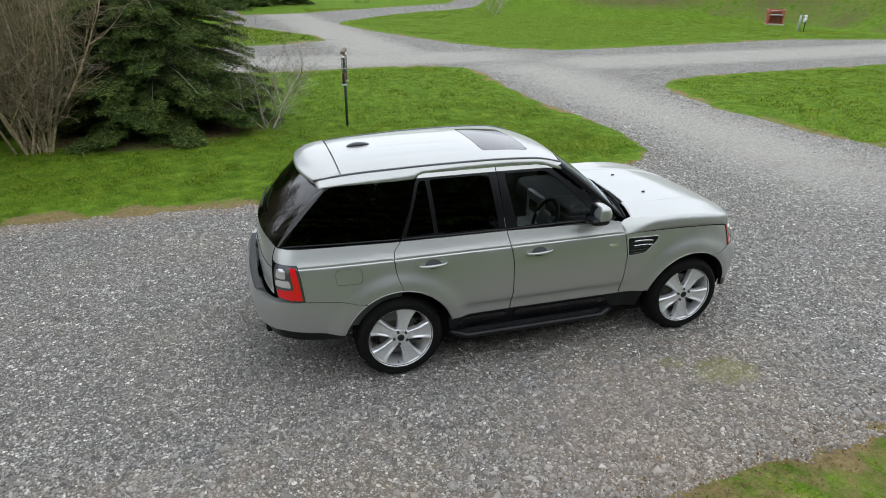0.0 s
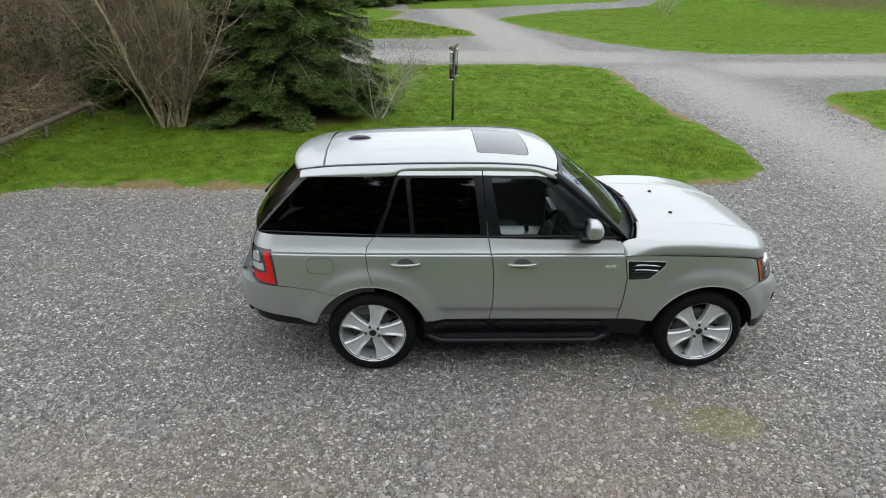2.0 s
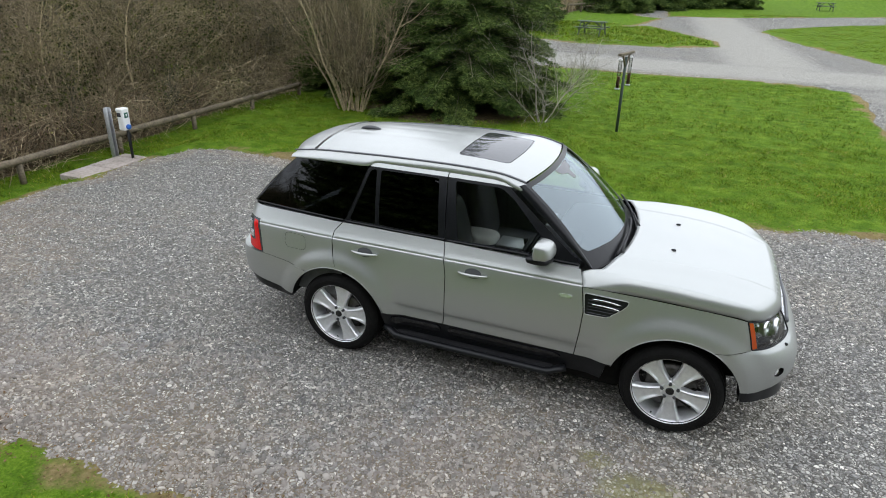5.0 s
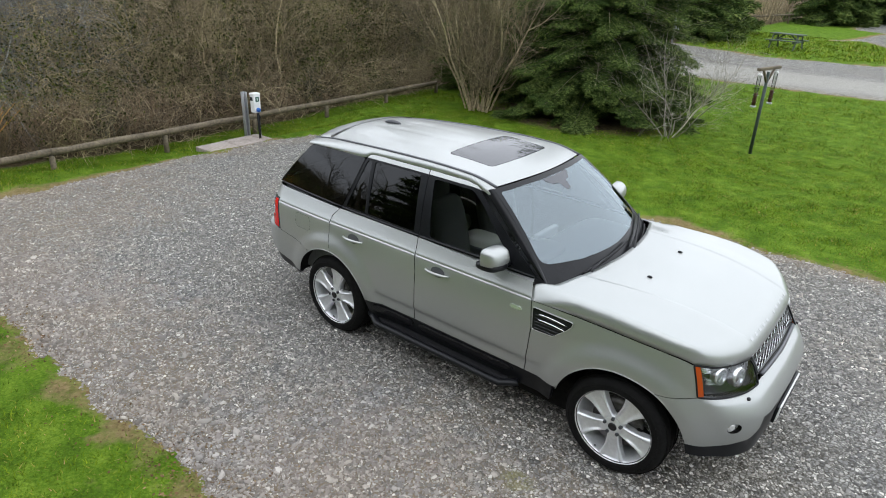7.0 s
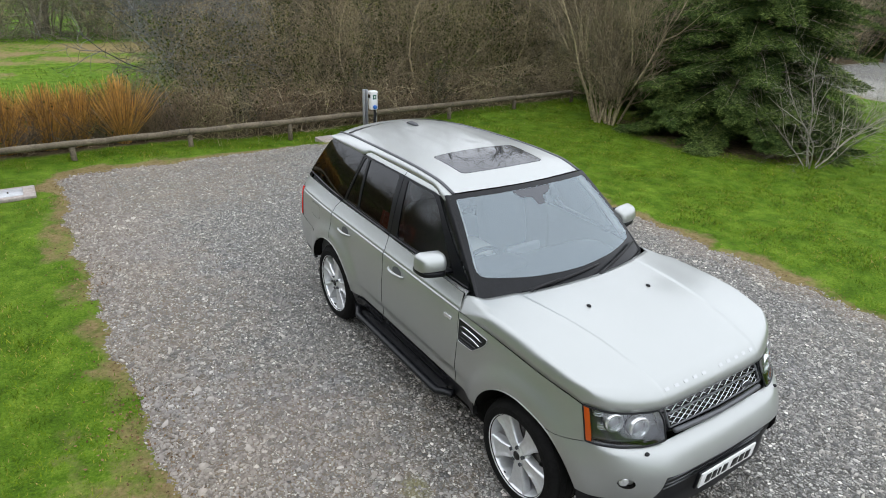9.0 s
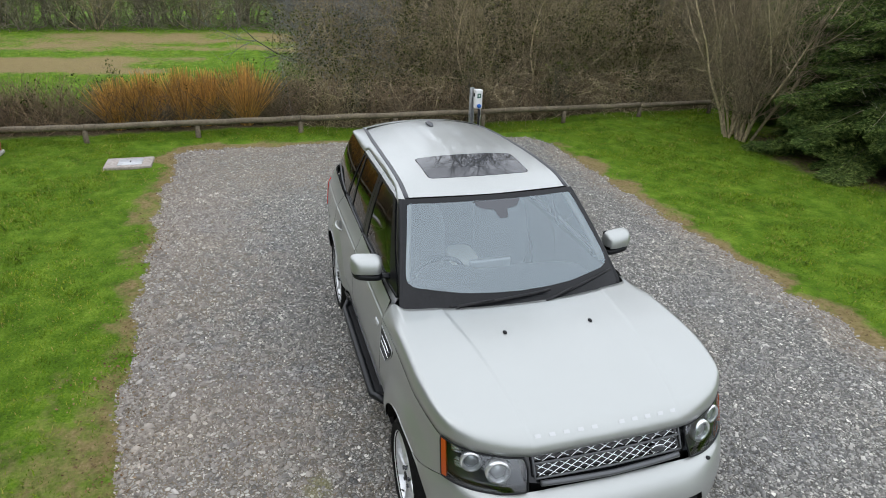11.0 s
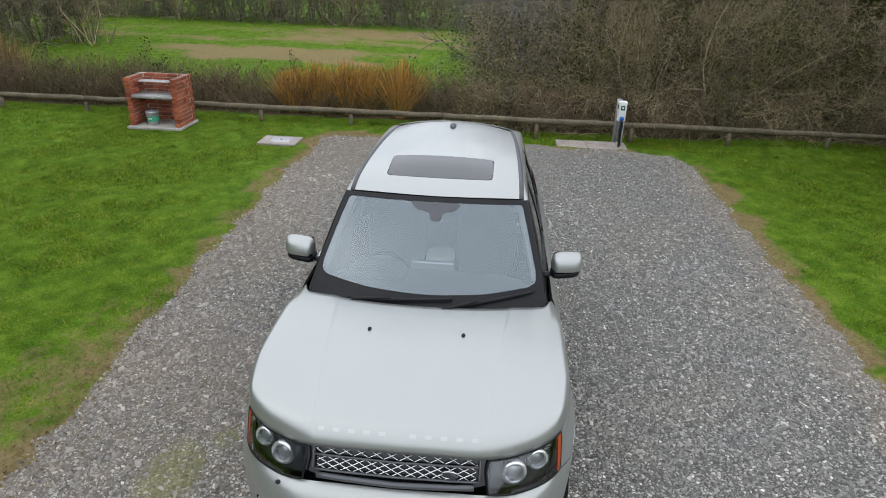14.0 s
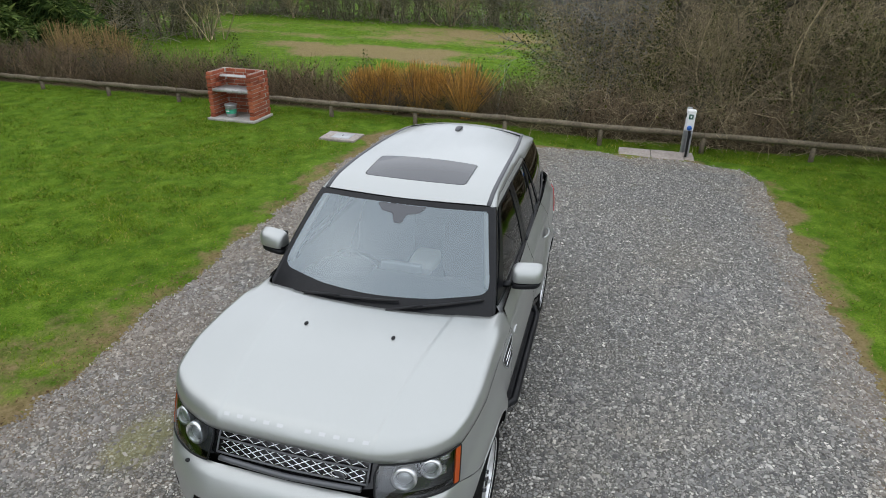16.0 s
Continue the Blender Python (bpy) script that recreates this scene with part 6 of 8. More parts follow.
def hookup_post(at, turn=0):
    """A grey channel post beside a white electric hook-up box on a dark leg."""
    h = empty("hookup_post", pose(*at, 0, 0, turn), label="white electric hook-up box with blue socket beside a grey post", category="utility post")
    bm = box(0.085, 0.012, 0.98, (0, -0.036, 0.38), 0.003, 1)
    box(0.085, 0.012, 0.98, (0, 0.036, 0.38), 0.003, 1, bm)
    box(0.012, 0.062, 0.98, (-0.036, 0, 0.38), 0.002, 1, bm)
    part("channel_post", bm, M_GALV, h, "galvanised channel post")
    leg = rod((0.36, 0.03, -0.12), (0.36, 0.02, 0.56), 0.022, 0.022, 10)
    part("leg", leg, M_BLACKPL, h, "dark tubular leg")
    part("leg_strip", box(0.018, 0.035, 0.95, (0.33, 0.06, 0.36), 0.004, 1), M_GALV, h, "grey backing strip")
    b = part("hookup_box", box(0.13, 0.145, 0.34, (0.34, 0.0, 0.71), 0.025, 3), M_WHITEPL, h, "white plastic box")
    part("box_lid", box(0.14, 0.155, 0.05, (0.335, 0.0, 0.875), 0.02, 3), M_WHITEPL, b)
    part("socket", rod((0.40, 0.0, 0.60), (0.44, 0.0, 0.595), 0.038, 0.041, 20), M_BLUEPL, b, "blue round socket cover")
    part("label_plate", box(0.006, 0.075, 0.085, (0.407, 0.0, 0.79), 0.002, 1), M_GREENPL, b, "dark green label")
    part("label_bar", box(0.004, 0.026, 0.042, (0.4115, 0.0, 0.79), 0.001, 1), M_WHITEPL, b, "pale bar")
    part("breaker_window", box(0.08, 0.006, 0.07, (0.33, -0.074, 0.80), 0.003, 1), M_LAMPDARK, b, "dark breaker window")
    part("cable", tube([(0.36, 0.02, 0.55), (0.39, 0.04, 0.45), (0.375, 0.03, 0.3), (0.37, 0.03, 0.1)], 0.014, 8), M_BLACKPL, h, "black cable")
    return h


hook = hookup_post((-7.90, 2.71, -0.04))
copy_thing(hook, pose(28.3, 25.5, zat(28.3, 25.5), 0, 0, -90))
M_SLAB = grained("dirty_pinkish_slab", (0.24, 0.205, 0.18), (0.44, 0.39, 0.35), 22, 0.9, 0.4, 0.005)
base_slab = empty("paving_base", label="pale concrete slabs under the hook-up post", category="paving")
for k, (x, y, sx, sy) in enumerate(((-7.60, 1.86, 0.50, 0.56), (-7.60, 2.43, 0.52, 0.56), (-7.62, 2.80, 0.48, 0.16))):
    part("slab", box(sx, sy, 0.09, (x, y, -0.032 + 0.003 * k), 0.008, 2), M_SLAB, base_slab)
cover = empty("inspection_cover", label="grey metal inspection cover in a concrete surround", category="drain cover")
bm = box(0.52, 0.70, 0.05, (-6.68, -3.50, 0.028), 0.012, 2)
part("surround", bm, M_SLAB, cover)
part("lid", box(0.33, 0.36, 0.02, (-6.68, -3.48, 0.05), 0.004, 1), M_GALV, cover, "grey metal lid")
part("lid_handle", box(0.07, 0.02, 0.006, (-6.68, -3.48, 0.062), 0.002, 1), M_LAMPDARK, cover)


def brick_material():
    m, n, l, b = mat("red_brick", rough=0.85)
    co = n.new("ShaderNodeTexCoord").outputs["Object"]
    info = n.new("ShaderNodeObjectInfo")
    r = ramp(n, [(0.0, (0.25, 0.062, 0.032)), (0.4, (0.36, 0.095, 0.045)), (0.8, (0.45, 0.135, 0.065)), (1.0, (0.24, 0.075, 0.05))])
    l.new(info.outputs["Random"], r.inputs[0])
    f = noise_tex(n, l, 60, 5, 0.7, co)
    sp = ramp(n, [(0.3, 0.7), (0.7, 1.25)])
    l.new(f.outputs[0], sp.inputs[0])
    l.new(mixc(n, l, 1.0, r.outputs[0], sp.outputs[0], "MULTIPLY"), b.inputs["Base Color"])
    bump(n, l, b, f.outputs[0], 0.5, 0.004)
    return m


M_BRICK = brick_material()
M_MORTAR = grained("pale_mortar", (0.36, 0.32, 0.27), (0.5, 0.46, 0.4), 50, 0.95, 0.4, 0.003)
M_SOOT = grained("sooty_steel_shelf", (0.26, 0.25, 0.24), (0.5, 0.49, 0.47), 20, 0.6, 0.1, 0.002, metal=0.3)


def brick_hearth(at, turn, with_bucket=True):
    """A three-sided brick barbecue with two shelves; opens towards local +x."""
    h = empty("brick_barbecue", pose(*at, 0, 0, turn), label="red brick barbecue with pale shelves on a concrete slab", category="barbecue")
    part("base_slab", box(0.78, 1.05, 0.05, (0.0, 0, 0.02), 0.01, 2), M_CONC, h, "pale concrete base")
    L, H, D, J = 0.215, 0.065, 0.102, 0.010
    first = {}

    def brick(cx, cy, cz, along_x, length=L):
        key = (round(length, 3), along_x)
        m = Matrix.Translation((cx, cy, cz)) @ pose(0, 0, 0, 0, 0, 0 if along_x else 90)
        if key not in first:
            first[key] = part("brick", box(length, D, H, (0, 0, 0), 0.006, 1), M_BRICK, h, smooth=False, m=m)
        else:
            share(first[key], h, m)
    rows = 12
    x_back, x_front, half = -0.30, 0.24, 0.445
    core = bmesh.new()
    z_top = 0.045 + rows * (H + J)
    box(0.085, 2 * half + 0.08, z_top - 0.05, (x_back, 0, 0.045 + (z_top - 0.05) / 2), 0, 1, core)
    for s in (-1, 1):
        box(x_front - x_back + 0.02, 0.085, z_top - 0.05, ((x_back + x_front) / 2 + 0.02, s * half, 0.045 + (z_top - 0.05) / 2), 0, 1, core)
    part("mortar", core, M_MORTAR, h, "pale mortar joints", smooth=False)
    for r in range(rows):
        z = 0.045 + (r + 0.5) * (H + J)
        odd = r % 2
        # back wall
        y = -half + 0.06 + (L + J) / 2 * (1 if odd else 0.5)
        while y < half - 0.02:
            brick(x_back, y, z, False)
            y += L + J
        for s in (-1, 1):
            xs = (x_back + 0.06 + L / 2 + 0.03, x_back + 0.06 + L / 2 + 0.03 + L + J) if odd else (x_back + 0.055, x_back + 0.055 + L + J, x_back + 0.055 + 2 * (L + J))
            for i, x in enumerate(xs):
                if x + L / 2 > x_front + 0.09:
                    brick(x - 0.055, s * half, z, True, 0.102)
                else:
                    brick(x, s * half, z, True)
            if odd:
                brick(x_front + 0.005 + 0.0, s * half, z, True, 0.102)
        # corbels that carry the shelves, and header ends that stand out on the side
        if r in (6, 8, 10):
            for s in (-1, 1):
                brick(-0.12 + 0.11 * ((r // 2) % 2), s * (half + 0.045), z, True, 0.102)
                brick(0.10, s * (half - 0.06), z, False, 0.102)
    part("cooking_shelf", box(0.46, 0.80, 0.022, (0.06, 0, 0.045 + 7.55 * (H + J)), 0.004, 1), M_SOOT, h, "pale metal cooking shelf")
    part("shelf_edge", box(0.02, 0.80, 0.05, (0.285, 0, 0.045 + 7.3 * (H + J)), 0.004, 1), M_SOOT, h)
    part("upper_grill", box(0.22, 0.80, 0.016, (-0.02, 0, 0.045 + 10.6 * (H + J)), 0.004, 1), M_SOOT, h, "pale upper grill plate")
    return h


hearth = brick_hearth((-7.36, -6.05, zat(-7.36, -6.05) - 0.005), 0)
for x, y in ((30.9, 30.2), (25.6, 56.0)):
    copy_thing(hearth, pose(x, y, zat(x, y), 0, 0, -120))


def ash_bucket(at, label):
    b = empty("bucket", pose(*at), label=label, category="bucket")
    part("pail", lathe([(0.0, 0.0), (0.092, 0.0), (0.096, 0.01), (0.122, 0.235), (0.128, 0.24), (0.122, 0.245)], 28), M_GALV, b, "galvanised steel pail")
    part("pail_lid", lathe([(0.13, 0.238), (0.132, 0.25), (0.1, 0.262), (0.03, 0.268), (0.0, 0.268)], 28), M_GALV, b, "galvanised lid")
    part("lid_knob", rod((0, 0, 0.266), (0, 0, 0.29), 0.02, 0.024, 12), M_GALV, b)
    part("band", lathe([(0.1055, 0.07), (0.1165, 0.16)], 28), mat("green_printed_band", (0.06, 0.42, 0.26), 0.5)[0], b, "pale green printed band")
    part("band_bar", box(0.004, 0.07, 0.022, (0.117, 0, 0.125), 0.001, 1), M_PLATE, b, "pale bar on the band")
    part("pail_handle", tube([(0.0, 0.128 * math.cos(a), 0.2 - 0.10 * math.sin(a) * 0.2) for a in np.linspace(0, math.pi, 12)], 0.004, 6), M_GALV, b)
    return b


ash_bucket((-7.22, -6.17, zat(-7.36, -6.05) + 0.045), "grey metal ash bucket with a green band under the barbecue shelf")

M_GREENWOOD = grained("dark_green_stained_wood", (0.05, 0.072, 0.055), (0.11, 0.14, 0.11), 25, 0.8, 0.3, 0.003)
M_POSTGREEN = grained("dark_green_post_paint", (0.02, 0.035, 0.028), (0.045, 0.065, 0.052), 30, 0.6, 0.2, 0.002)
M_SEED = grained("brown_bird_seed", (0.12, 0.05, 0.03), (0.28, 0.13, 0.07), 90, 0.9, 0.3, 0.003)
M_TUBE = glass_material("clear_feeder_tube", (0.8, 0.82, 0.8))


def feeder_station(at, turn):
    f = empty("bird_feeder_post", pose(*at, 0, 0, turn), label="dark green post with a timber cross bar and two tube feeders", category="bird feeder")
    part("post", rod((0, 0, -0.1), (0, 0, 1.50), 0.03, 0.028, 12), M_POSTGREEN, f)
    part("cross_bar", box(0.075, 0.74, 0.05, (0, 0, 1.565), 0.008, 2), M_RAIL, f, "weathered timber bar")
    for s in (-1, 1):
        part("brace", tube([(0, s * 0.02, 1.33), (0, s * 0.19, 1.545)], 0.024, 6), M_RAIL, f)
        t = part("feeder_tube", rod((0, s * 0.29, 0.93), (0, s * 0.29, 1.47), 0.034, 0.034, 18, caps=False), M_TUBE, f, "clear feeder tube part full of seed")
        part("seed", rod((0, s * 0.29, 0.94), (0, s * 0.29, 1.15), 0.031, 0.031, 16), M_SEED, t, "brown seed")
        part("feeder_base", lathe([(0.0, 0.90), (0.03, 0.90), (0.055, 0.915), (0.05, 0.93), (0.036, 0.935)], 20), M_GALV, t, "grey base tray", m=pose(0, s * 0.29, 0))
        part("feeder_cap", lathe([(0.0, 1.50), (0.025, 1.495), (0.04, 1.475), (0.036, 1.462)], 20), M_PLATE, t, "pale cap", m=pose(0, s * 0.29, 0))
        for z in (1.0, 1.12, 1.25):
            part("perch", rod((-0.055, s * 0.29, z), (0.055, s * 0.29, z), 0.004), M_GALV, t)
        part("hanger", rod((0, s * 0.29, 1.49), (0, s * 0.29, 1.55), 0.004), M_GALV, t)
    return f


feeder_station((-0.31, 8.47, zat(-0.31, 8.47)), -13)


def picnic_table(at, turn):
    p = empty("picnic_table", pose(*at, 0, 0, turn), label="dark green wooden picnic table with fixed benches on grass", category="picnic table")
    for k in range(5):
        part("top_board", box(1.75, 0.13, 0.035, (0, -0.28 + 0.14 * k, 0.735), 0.006, 1), M_GREENWOOD, p)
    for s in (-1, 1):
        for k in range(2):
            part("bench_board", box(1.75, 0.12, 0.035, (0, s * (0.60 + 0.13 * k), 0.44), 0.006, 1), M_GREENWOOD, p)
        part("bench_bearer", box(0.045, 1.5, 0.09, (s * 0.62, 0, 0.38), 0.006, 1), M_GREENWOOD, p)
        part("top_bearer", box(0.045, 0.66, 0.08, (s * 0.62, 0, 0.68), 0.006, 1), M_GREENWOOD, p)
        for q in (-1, 1):
            part("leg", tube([(s * 0.66, q * 0.25, 0.70), (s * 0.66, q * 0.60, 0.0)], 0.045, 4), M_GREENWOOD, p, smooth=False)
        part("brace", tube([(s * 0.62, 0, 0.40), (s * 0.18, 0, 0.70)], 0.035, 4), M_GREENWOOD, p, smooth=False)
    return p


table = picnic_table((-4.35, 28.3, zat(-4.35, 28.3)), -10)
table.scale = (0.8, 0.8, 0.88)
copy_thing(table, pose(9.7, 61.5, zat(9.7, 61.5), 0, 0, 8))

pole = empty("service_pole", pose(-8.8, 26.5, zat(-8.8, 26.5)), label="slim grey service pole carrying a pale meter box", category="pole")
part("mast", rod((0, 0, -0.1), (0, 0, 4.6), 0.05, 0.04, 12), M_GALV, pole)
part("meter_box", box(0.16, 0.24, 0.34, (0.1, 0, 0.58), 0.02, 2), M_GALV, pole, "pale meter box")

far_rail = empty("far_fence", label="brown timber rail fence before a clipped hedge", category="fence")
for k in range(4):
    x, y = -9.2 + 0.55 * k, 41.0 + 2.0 * k
    part("fence_post", box(0.1, 0.1, 0.7, (x, y, zat(x, y) + 0.3), 0.01, 1), M_RAIL, far_rail)
part("fence_rail", tube([(-9.3, 40.6, 0.55), (-7.4, 47.4, 0.6)], 0.06, 6), M_RAIL, far_rail)

# ---------------------------------------------------------------- trees, shrubs and hedges
class Twigs:
    """Collects tapered round branches as one mesh."""

    def __init__(self, sides=3):
        self.v, self.f, self.count, self.sides = [], [], 0, sides

    def add(self, pts, rad, sides=None):
        n = sides or self.sides
        pts = np.asarray(pts, float)
        d = np.gradient(pts, axis=0)
        d /= np.linalg.norm(d, axis=1, keepdims=True) + 1e-9
        ref = np.where(np.abs(d[:, 2:3]) > 0.9, [[1.0, 0.13, 0.0]], [[0.0, 0.0, 1.0]])
        s = np.cross(d, ref)
        s /= np.linalg.norm(s, axis=1, keepdims=True) + 1e-9
        u = np.cross(s, d)
        a = np.arange(n) * 2 * np.pi / n
        ring = pts[:, None] + (s[:, None] * np.cos(a)[None, :, None] + u[:, None] * np.sin(a)[None, :, None]) * np.asarray(rad)[:, None, None]
        k = len(pts)
        idx = self.count + np.arange(k * n).reshape(k, n)
        nx = np.roll(idx, -1, axis=1)
        self.f.append(np.stack([idx[:-1], nx[:-1], nx[1:], idx[1:]], -1).reshape(-1, 4))
        self.v.append(ring.reshape(-1, 3))
        self.count += k * n

    def mesh(self):
        return np.concatenate(self.v), np.concatenate(self.f)


def rot_about(v, axis, ang):
    axis = axis / (np.linalg.norm(axis) + 1e-9)
    return v * np.cos(ang) + np.cross(axis, v) * np.sin(ang) + axis * np.dot(axis, v) * (1 - np.cos(ang))


def branch(tw, rng, p, d, length, r, level, cfg, tips):
    steps = max(3, int(cfg["steps"][level]))
    pts, dirs = [p], []
    d = d / np.linalg.norm(d)
    for i in range(steps):
        d = d + rng.normal(0, cfg["wander"][level], 3) + np.array([0, 0, cfg["lift"][level]])
        d /= np.linalg.norm(d)
        dirs.append(d)
        pts.append(pts[-1] + d * length / steps)
    rad = r * (1 - 0.75 * np.linspace(0, 1, steps + 1) ** 1.2)
    tw.add(pts, rad, cfg["sides"][level])
    if level + 1 < len(cfg["kids"]):
        for _ in range(int(rng.poisson(cfg["kids"][level + 1]))):
            t = rng.uniform(cfg["from"][level + 1], 1.0)
            i = min(int(t * steps), steps - 1)
            q = pts[i] + (pts[i + 1] - pts[i]) * (t * steps - i)
            side = np.cross(dirs[i], rng.normal(0, 1, 3))
            nd = rot_about(dirs[i], side, rng.uniform(*cfg["angle"][level + 1]))
            branch(tw, rng, q, nd, length * rng.uniform(*cfg["ratio"][level + 1]), rad[i] * cfg["thin"][level + 1], level + 1, cfg, tips)
    else:
        tips.append((pts[-1], dirs[-1]))


def leaf_cards(points, normals_dir, rng, size, width, per, spread, splay=0.6):
    """Small pointed leaves about points, each a folded pair of triangles."""
    P = np.repeat(np.asarray(points), per, axis=0) + rng.normal(0, spread, (len(points) * per, 3))
    n = len(P)
    d = np.repeat(np.asarray(normals_dir), per, axis=0) + rng.normal(0, splay, (n, 3))
    d /= np.linalg.norm(d, axis=1, keepdims=True)
    s = np.cross(d, rng.normal(0, 1, (n, 3)))
    s /= np.linalg.norm(s, axis=1, keepdims=True)
    L = size * rng.uniform(0.6, 1.3, (n, 1))
    a, b, c, e = P, P + d * L * 0.45 + s * width * L, P + d * L, P + d * L * 0.45 - s * width * L
    v = np.stack([a, b, c, e], 1).reshape(-1, 3)
    i = np.arange(n)[:, None] * 4
    return v, np.concatenate([i + [[0, 1, 2, 3]]], 0)


def plant(name, tw, material, leaves=None, leaf_mat=None, **tags):
    """A thing with its wood and, where it has them, its leaves as parts."""
    root = empty(name, **tags)
    v, f = tw.mesh()
    w = from_arrays("crown", v, f, material)
    w.data.shade_smooth()
    w.parent = root
    if leaves is not None:
        o = from_arrays("leaves", *leaves, leaf_mat)
        o.parent = root
    return root


BUSH = dict(kids=[0, 8, 5, 2.6], steps=[6, 4, 3, 3], wander=[0.17, 0.22, 0.25, 0.3], lift=[0.05, 0.05, 0.03, 0.0], sides=[5, 3, 3, 3], **{"from": [0, 0.2, 0.2, 0.2]}, angle=[(0, 0), (0.35, 0.9), (0.4, 1.0), (0.4, 1.1)],
            ratio=[(1, 1), (0.35, 0.6), (0.35, 0.6), (0.4, 0.7)], thin=[1, 0.55, 0.6, 0.7])
TREE = dict(kids=[0, 12, 5, 2.5], steps=[10, 6, 4, 3], wander=[0.05, 0.13, 0.17, 0.22], lift=[0.03, 0.06, 0.03, 0.0], sides=[7, 4, 3, 3], **{"from": [0, 0.15, 0.2, 0.2, 0.2]},
            angle=[(0, 0), (0.5, 1.1), (0.4, 1.0), (0.4, 1.0), (0.4, 1.0)], ratio=[(1, 1), (0.3, 0.5), (0.35, 0.6), (0.4, 0.65), (0.4, 0.7)], thin=[1, 0.42, 0.55, 0.6, 0.7])


def bush(seed, stems, height, radius, spread, material, cfg=BUSH, base=0.15, name="bare_shrub", leafy=0, split=False, **tags):
    rng = np.random.RandomState(seed)
    tw, tips, single = Twigs(), [], []
    for _ in range(stems):
        a, lean = rng.uniform(0, 2 * np.pi), abs(rng.normal(0, spread))
        p = np.array([base * np.cos(a) * rng.uniform(0, 1), base * np.sin(a) * rng.uniform(0, 1), -0.08])
        branch(tw, rng, p, np.array([np.cos(a) * lean, np.sin(a) * lean, 1.0]), height * rng.uniform(0.65, 1.1), radius * rng.uniform(0.6, 1.1), 0, cfg, tips)
        if split:
            single.append(tw.mesh())
            tw = Twigs()
    if split:
        root = empty(name, **tags)
        for v, f in single:
            o = from_arrays("stem", v, f, material)
            o.data.shade_smooth()
            o.parent = root
        return root
    leaves = None
    if leafy:
        pick = rng.permutation(len(tips))[:leafy]
        leaves = leaf_cards([tips[i][0] for i in pick], [tips[i][1] for i in pick], rng, 0.05, 0.3, 5, 0.05)
    return plant(name, tw, material, leaves, M_IVY, **tags)


def bare_tree(seed, height, radius, material, ivy=0, name="bare_tree", **tags):
    rng = np.random.RandomState(seed)
    tw, tips = Twigs(), []
    branch(tw, rng, np.array([0, 0, -0.2]), np.array([rng.normal(0, 0.08), rng.normal(0, 0.08), 1.0]), height, radius, 0, TREE, tips)
    leaves = None
    if ivy:
        t = rng.uniform(0, 1, ivy)
        a = rng.uniform(0, 2 * np.pi, ivy)
        r = radius * (1.1 - 0.5 * t) + rng.uniform(0, 0.24, ivy) * (1.2 - t)
        pts = np.stack([r * np.cos(a), r * np.sin(a), t * height * 0.5], 1)
        leaves = leaf_cards(pts, np.stack([np.cos(a), np.sin(a), 0 * a - 0.2], 1), rng, 0.07, 0.4, 3, 0.05)
    return plant(name, tw, material, leaves, M_IVY, **tags)


def scatter(protos, spots, seed, scale=(0.85, 1.2)):
    rng = np.random.RandomState(seed)
    for k, (x, y) in enumerate(spots):
        s = rng.uniform(*scale)
        z = float(land(np.array([x]), np.array([y]))[0])
        c = copy_thing(protos[k % len(protos)], pose(x, y, z, rng.uniform(-4, 4), rng.uniform(-4, 4), rng.uniform(0, 360)))
        c.scale = (s, s, s * rng.uniform(0.9, 1.1))


# a hazel of many pale stems beside the conifer
HAZEL = dict(BUSH, kids=[0, 8, 5, 3], lift=[0.07, 0.06, 0.03, 0.0], wander=[0.16, 0.2, 0.25, 0.28])
hz = bush(11, 24, 4.2, 0.028, 0.15, M_HAZEL, dict(HAZEL, kids=[0, 14, 6, 3], lift=[0.09, 0.12, 0.06, 0.0], wander=[0.13, 0.2, 0.25, 0.28], ratio=[(1, 1), (0.2, 0.4), (0.35, 0.6), (0.4, 0.7)], **{"from": [0, 0.12, 0.15, 0.2]}), 0.3, name="hazel_shrub", split=True, label="leafless hazel with many pale upright stems on the lawn", category="shrub")
hz.matrix_world = pose(-6.2, 7.75, 0)
# a wide bare shrub with lichen-pale twigs at the conifer's foot
sm = bush(12, 8, 2.1, 0.015, 0.7, M_LICHENTWIG, dict(HAZEL, kids=[0, 11, 6, 4], lift=[0.03, 0.05, 0.03, 0.0], wander=[0.2, 0.25, 0.28, 0.3]), 0.07, name="small_shrub", label="wide leafless shrub with pale lichened twigs at the conifer's edge", category="shrub")
sm.matrix_world = pose(-1.95, 8.6, 0)


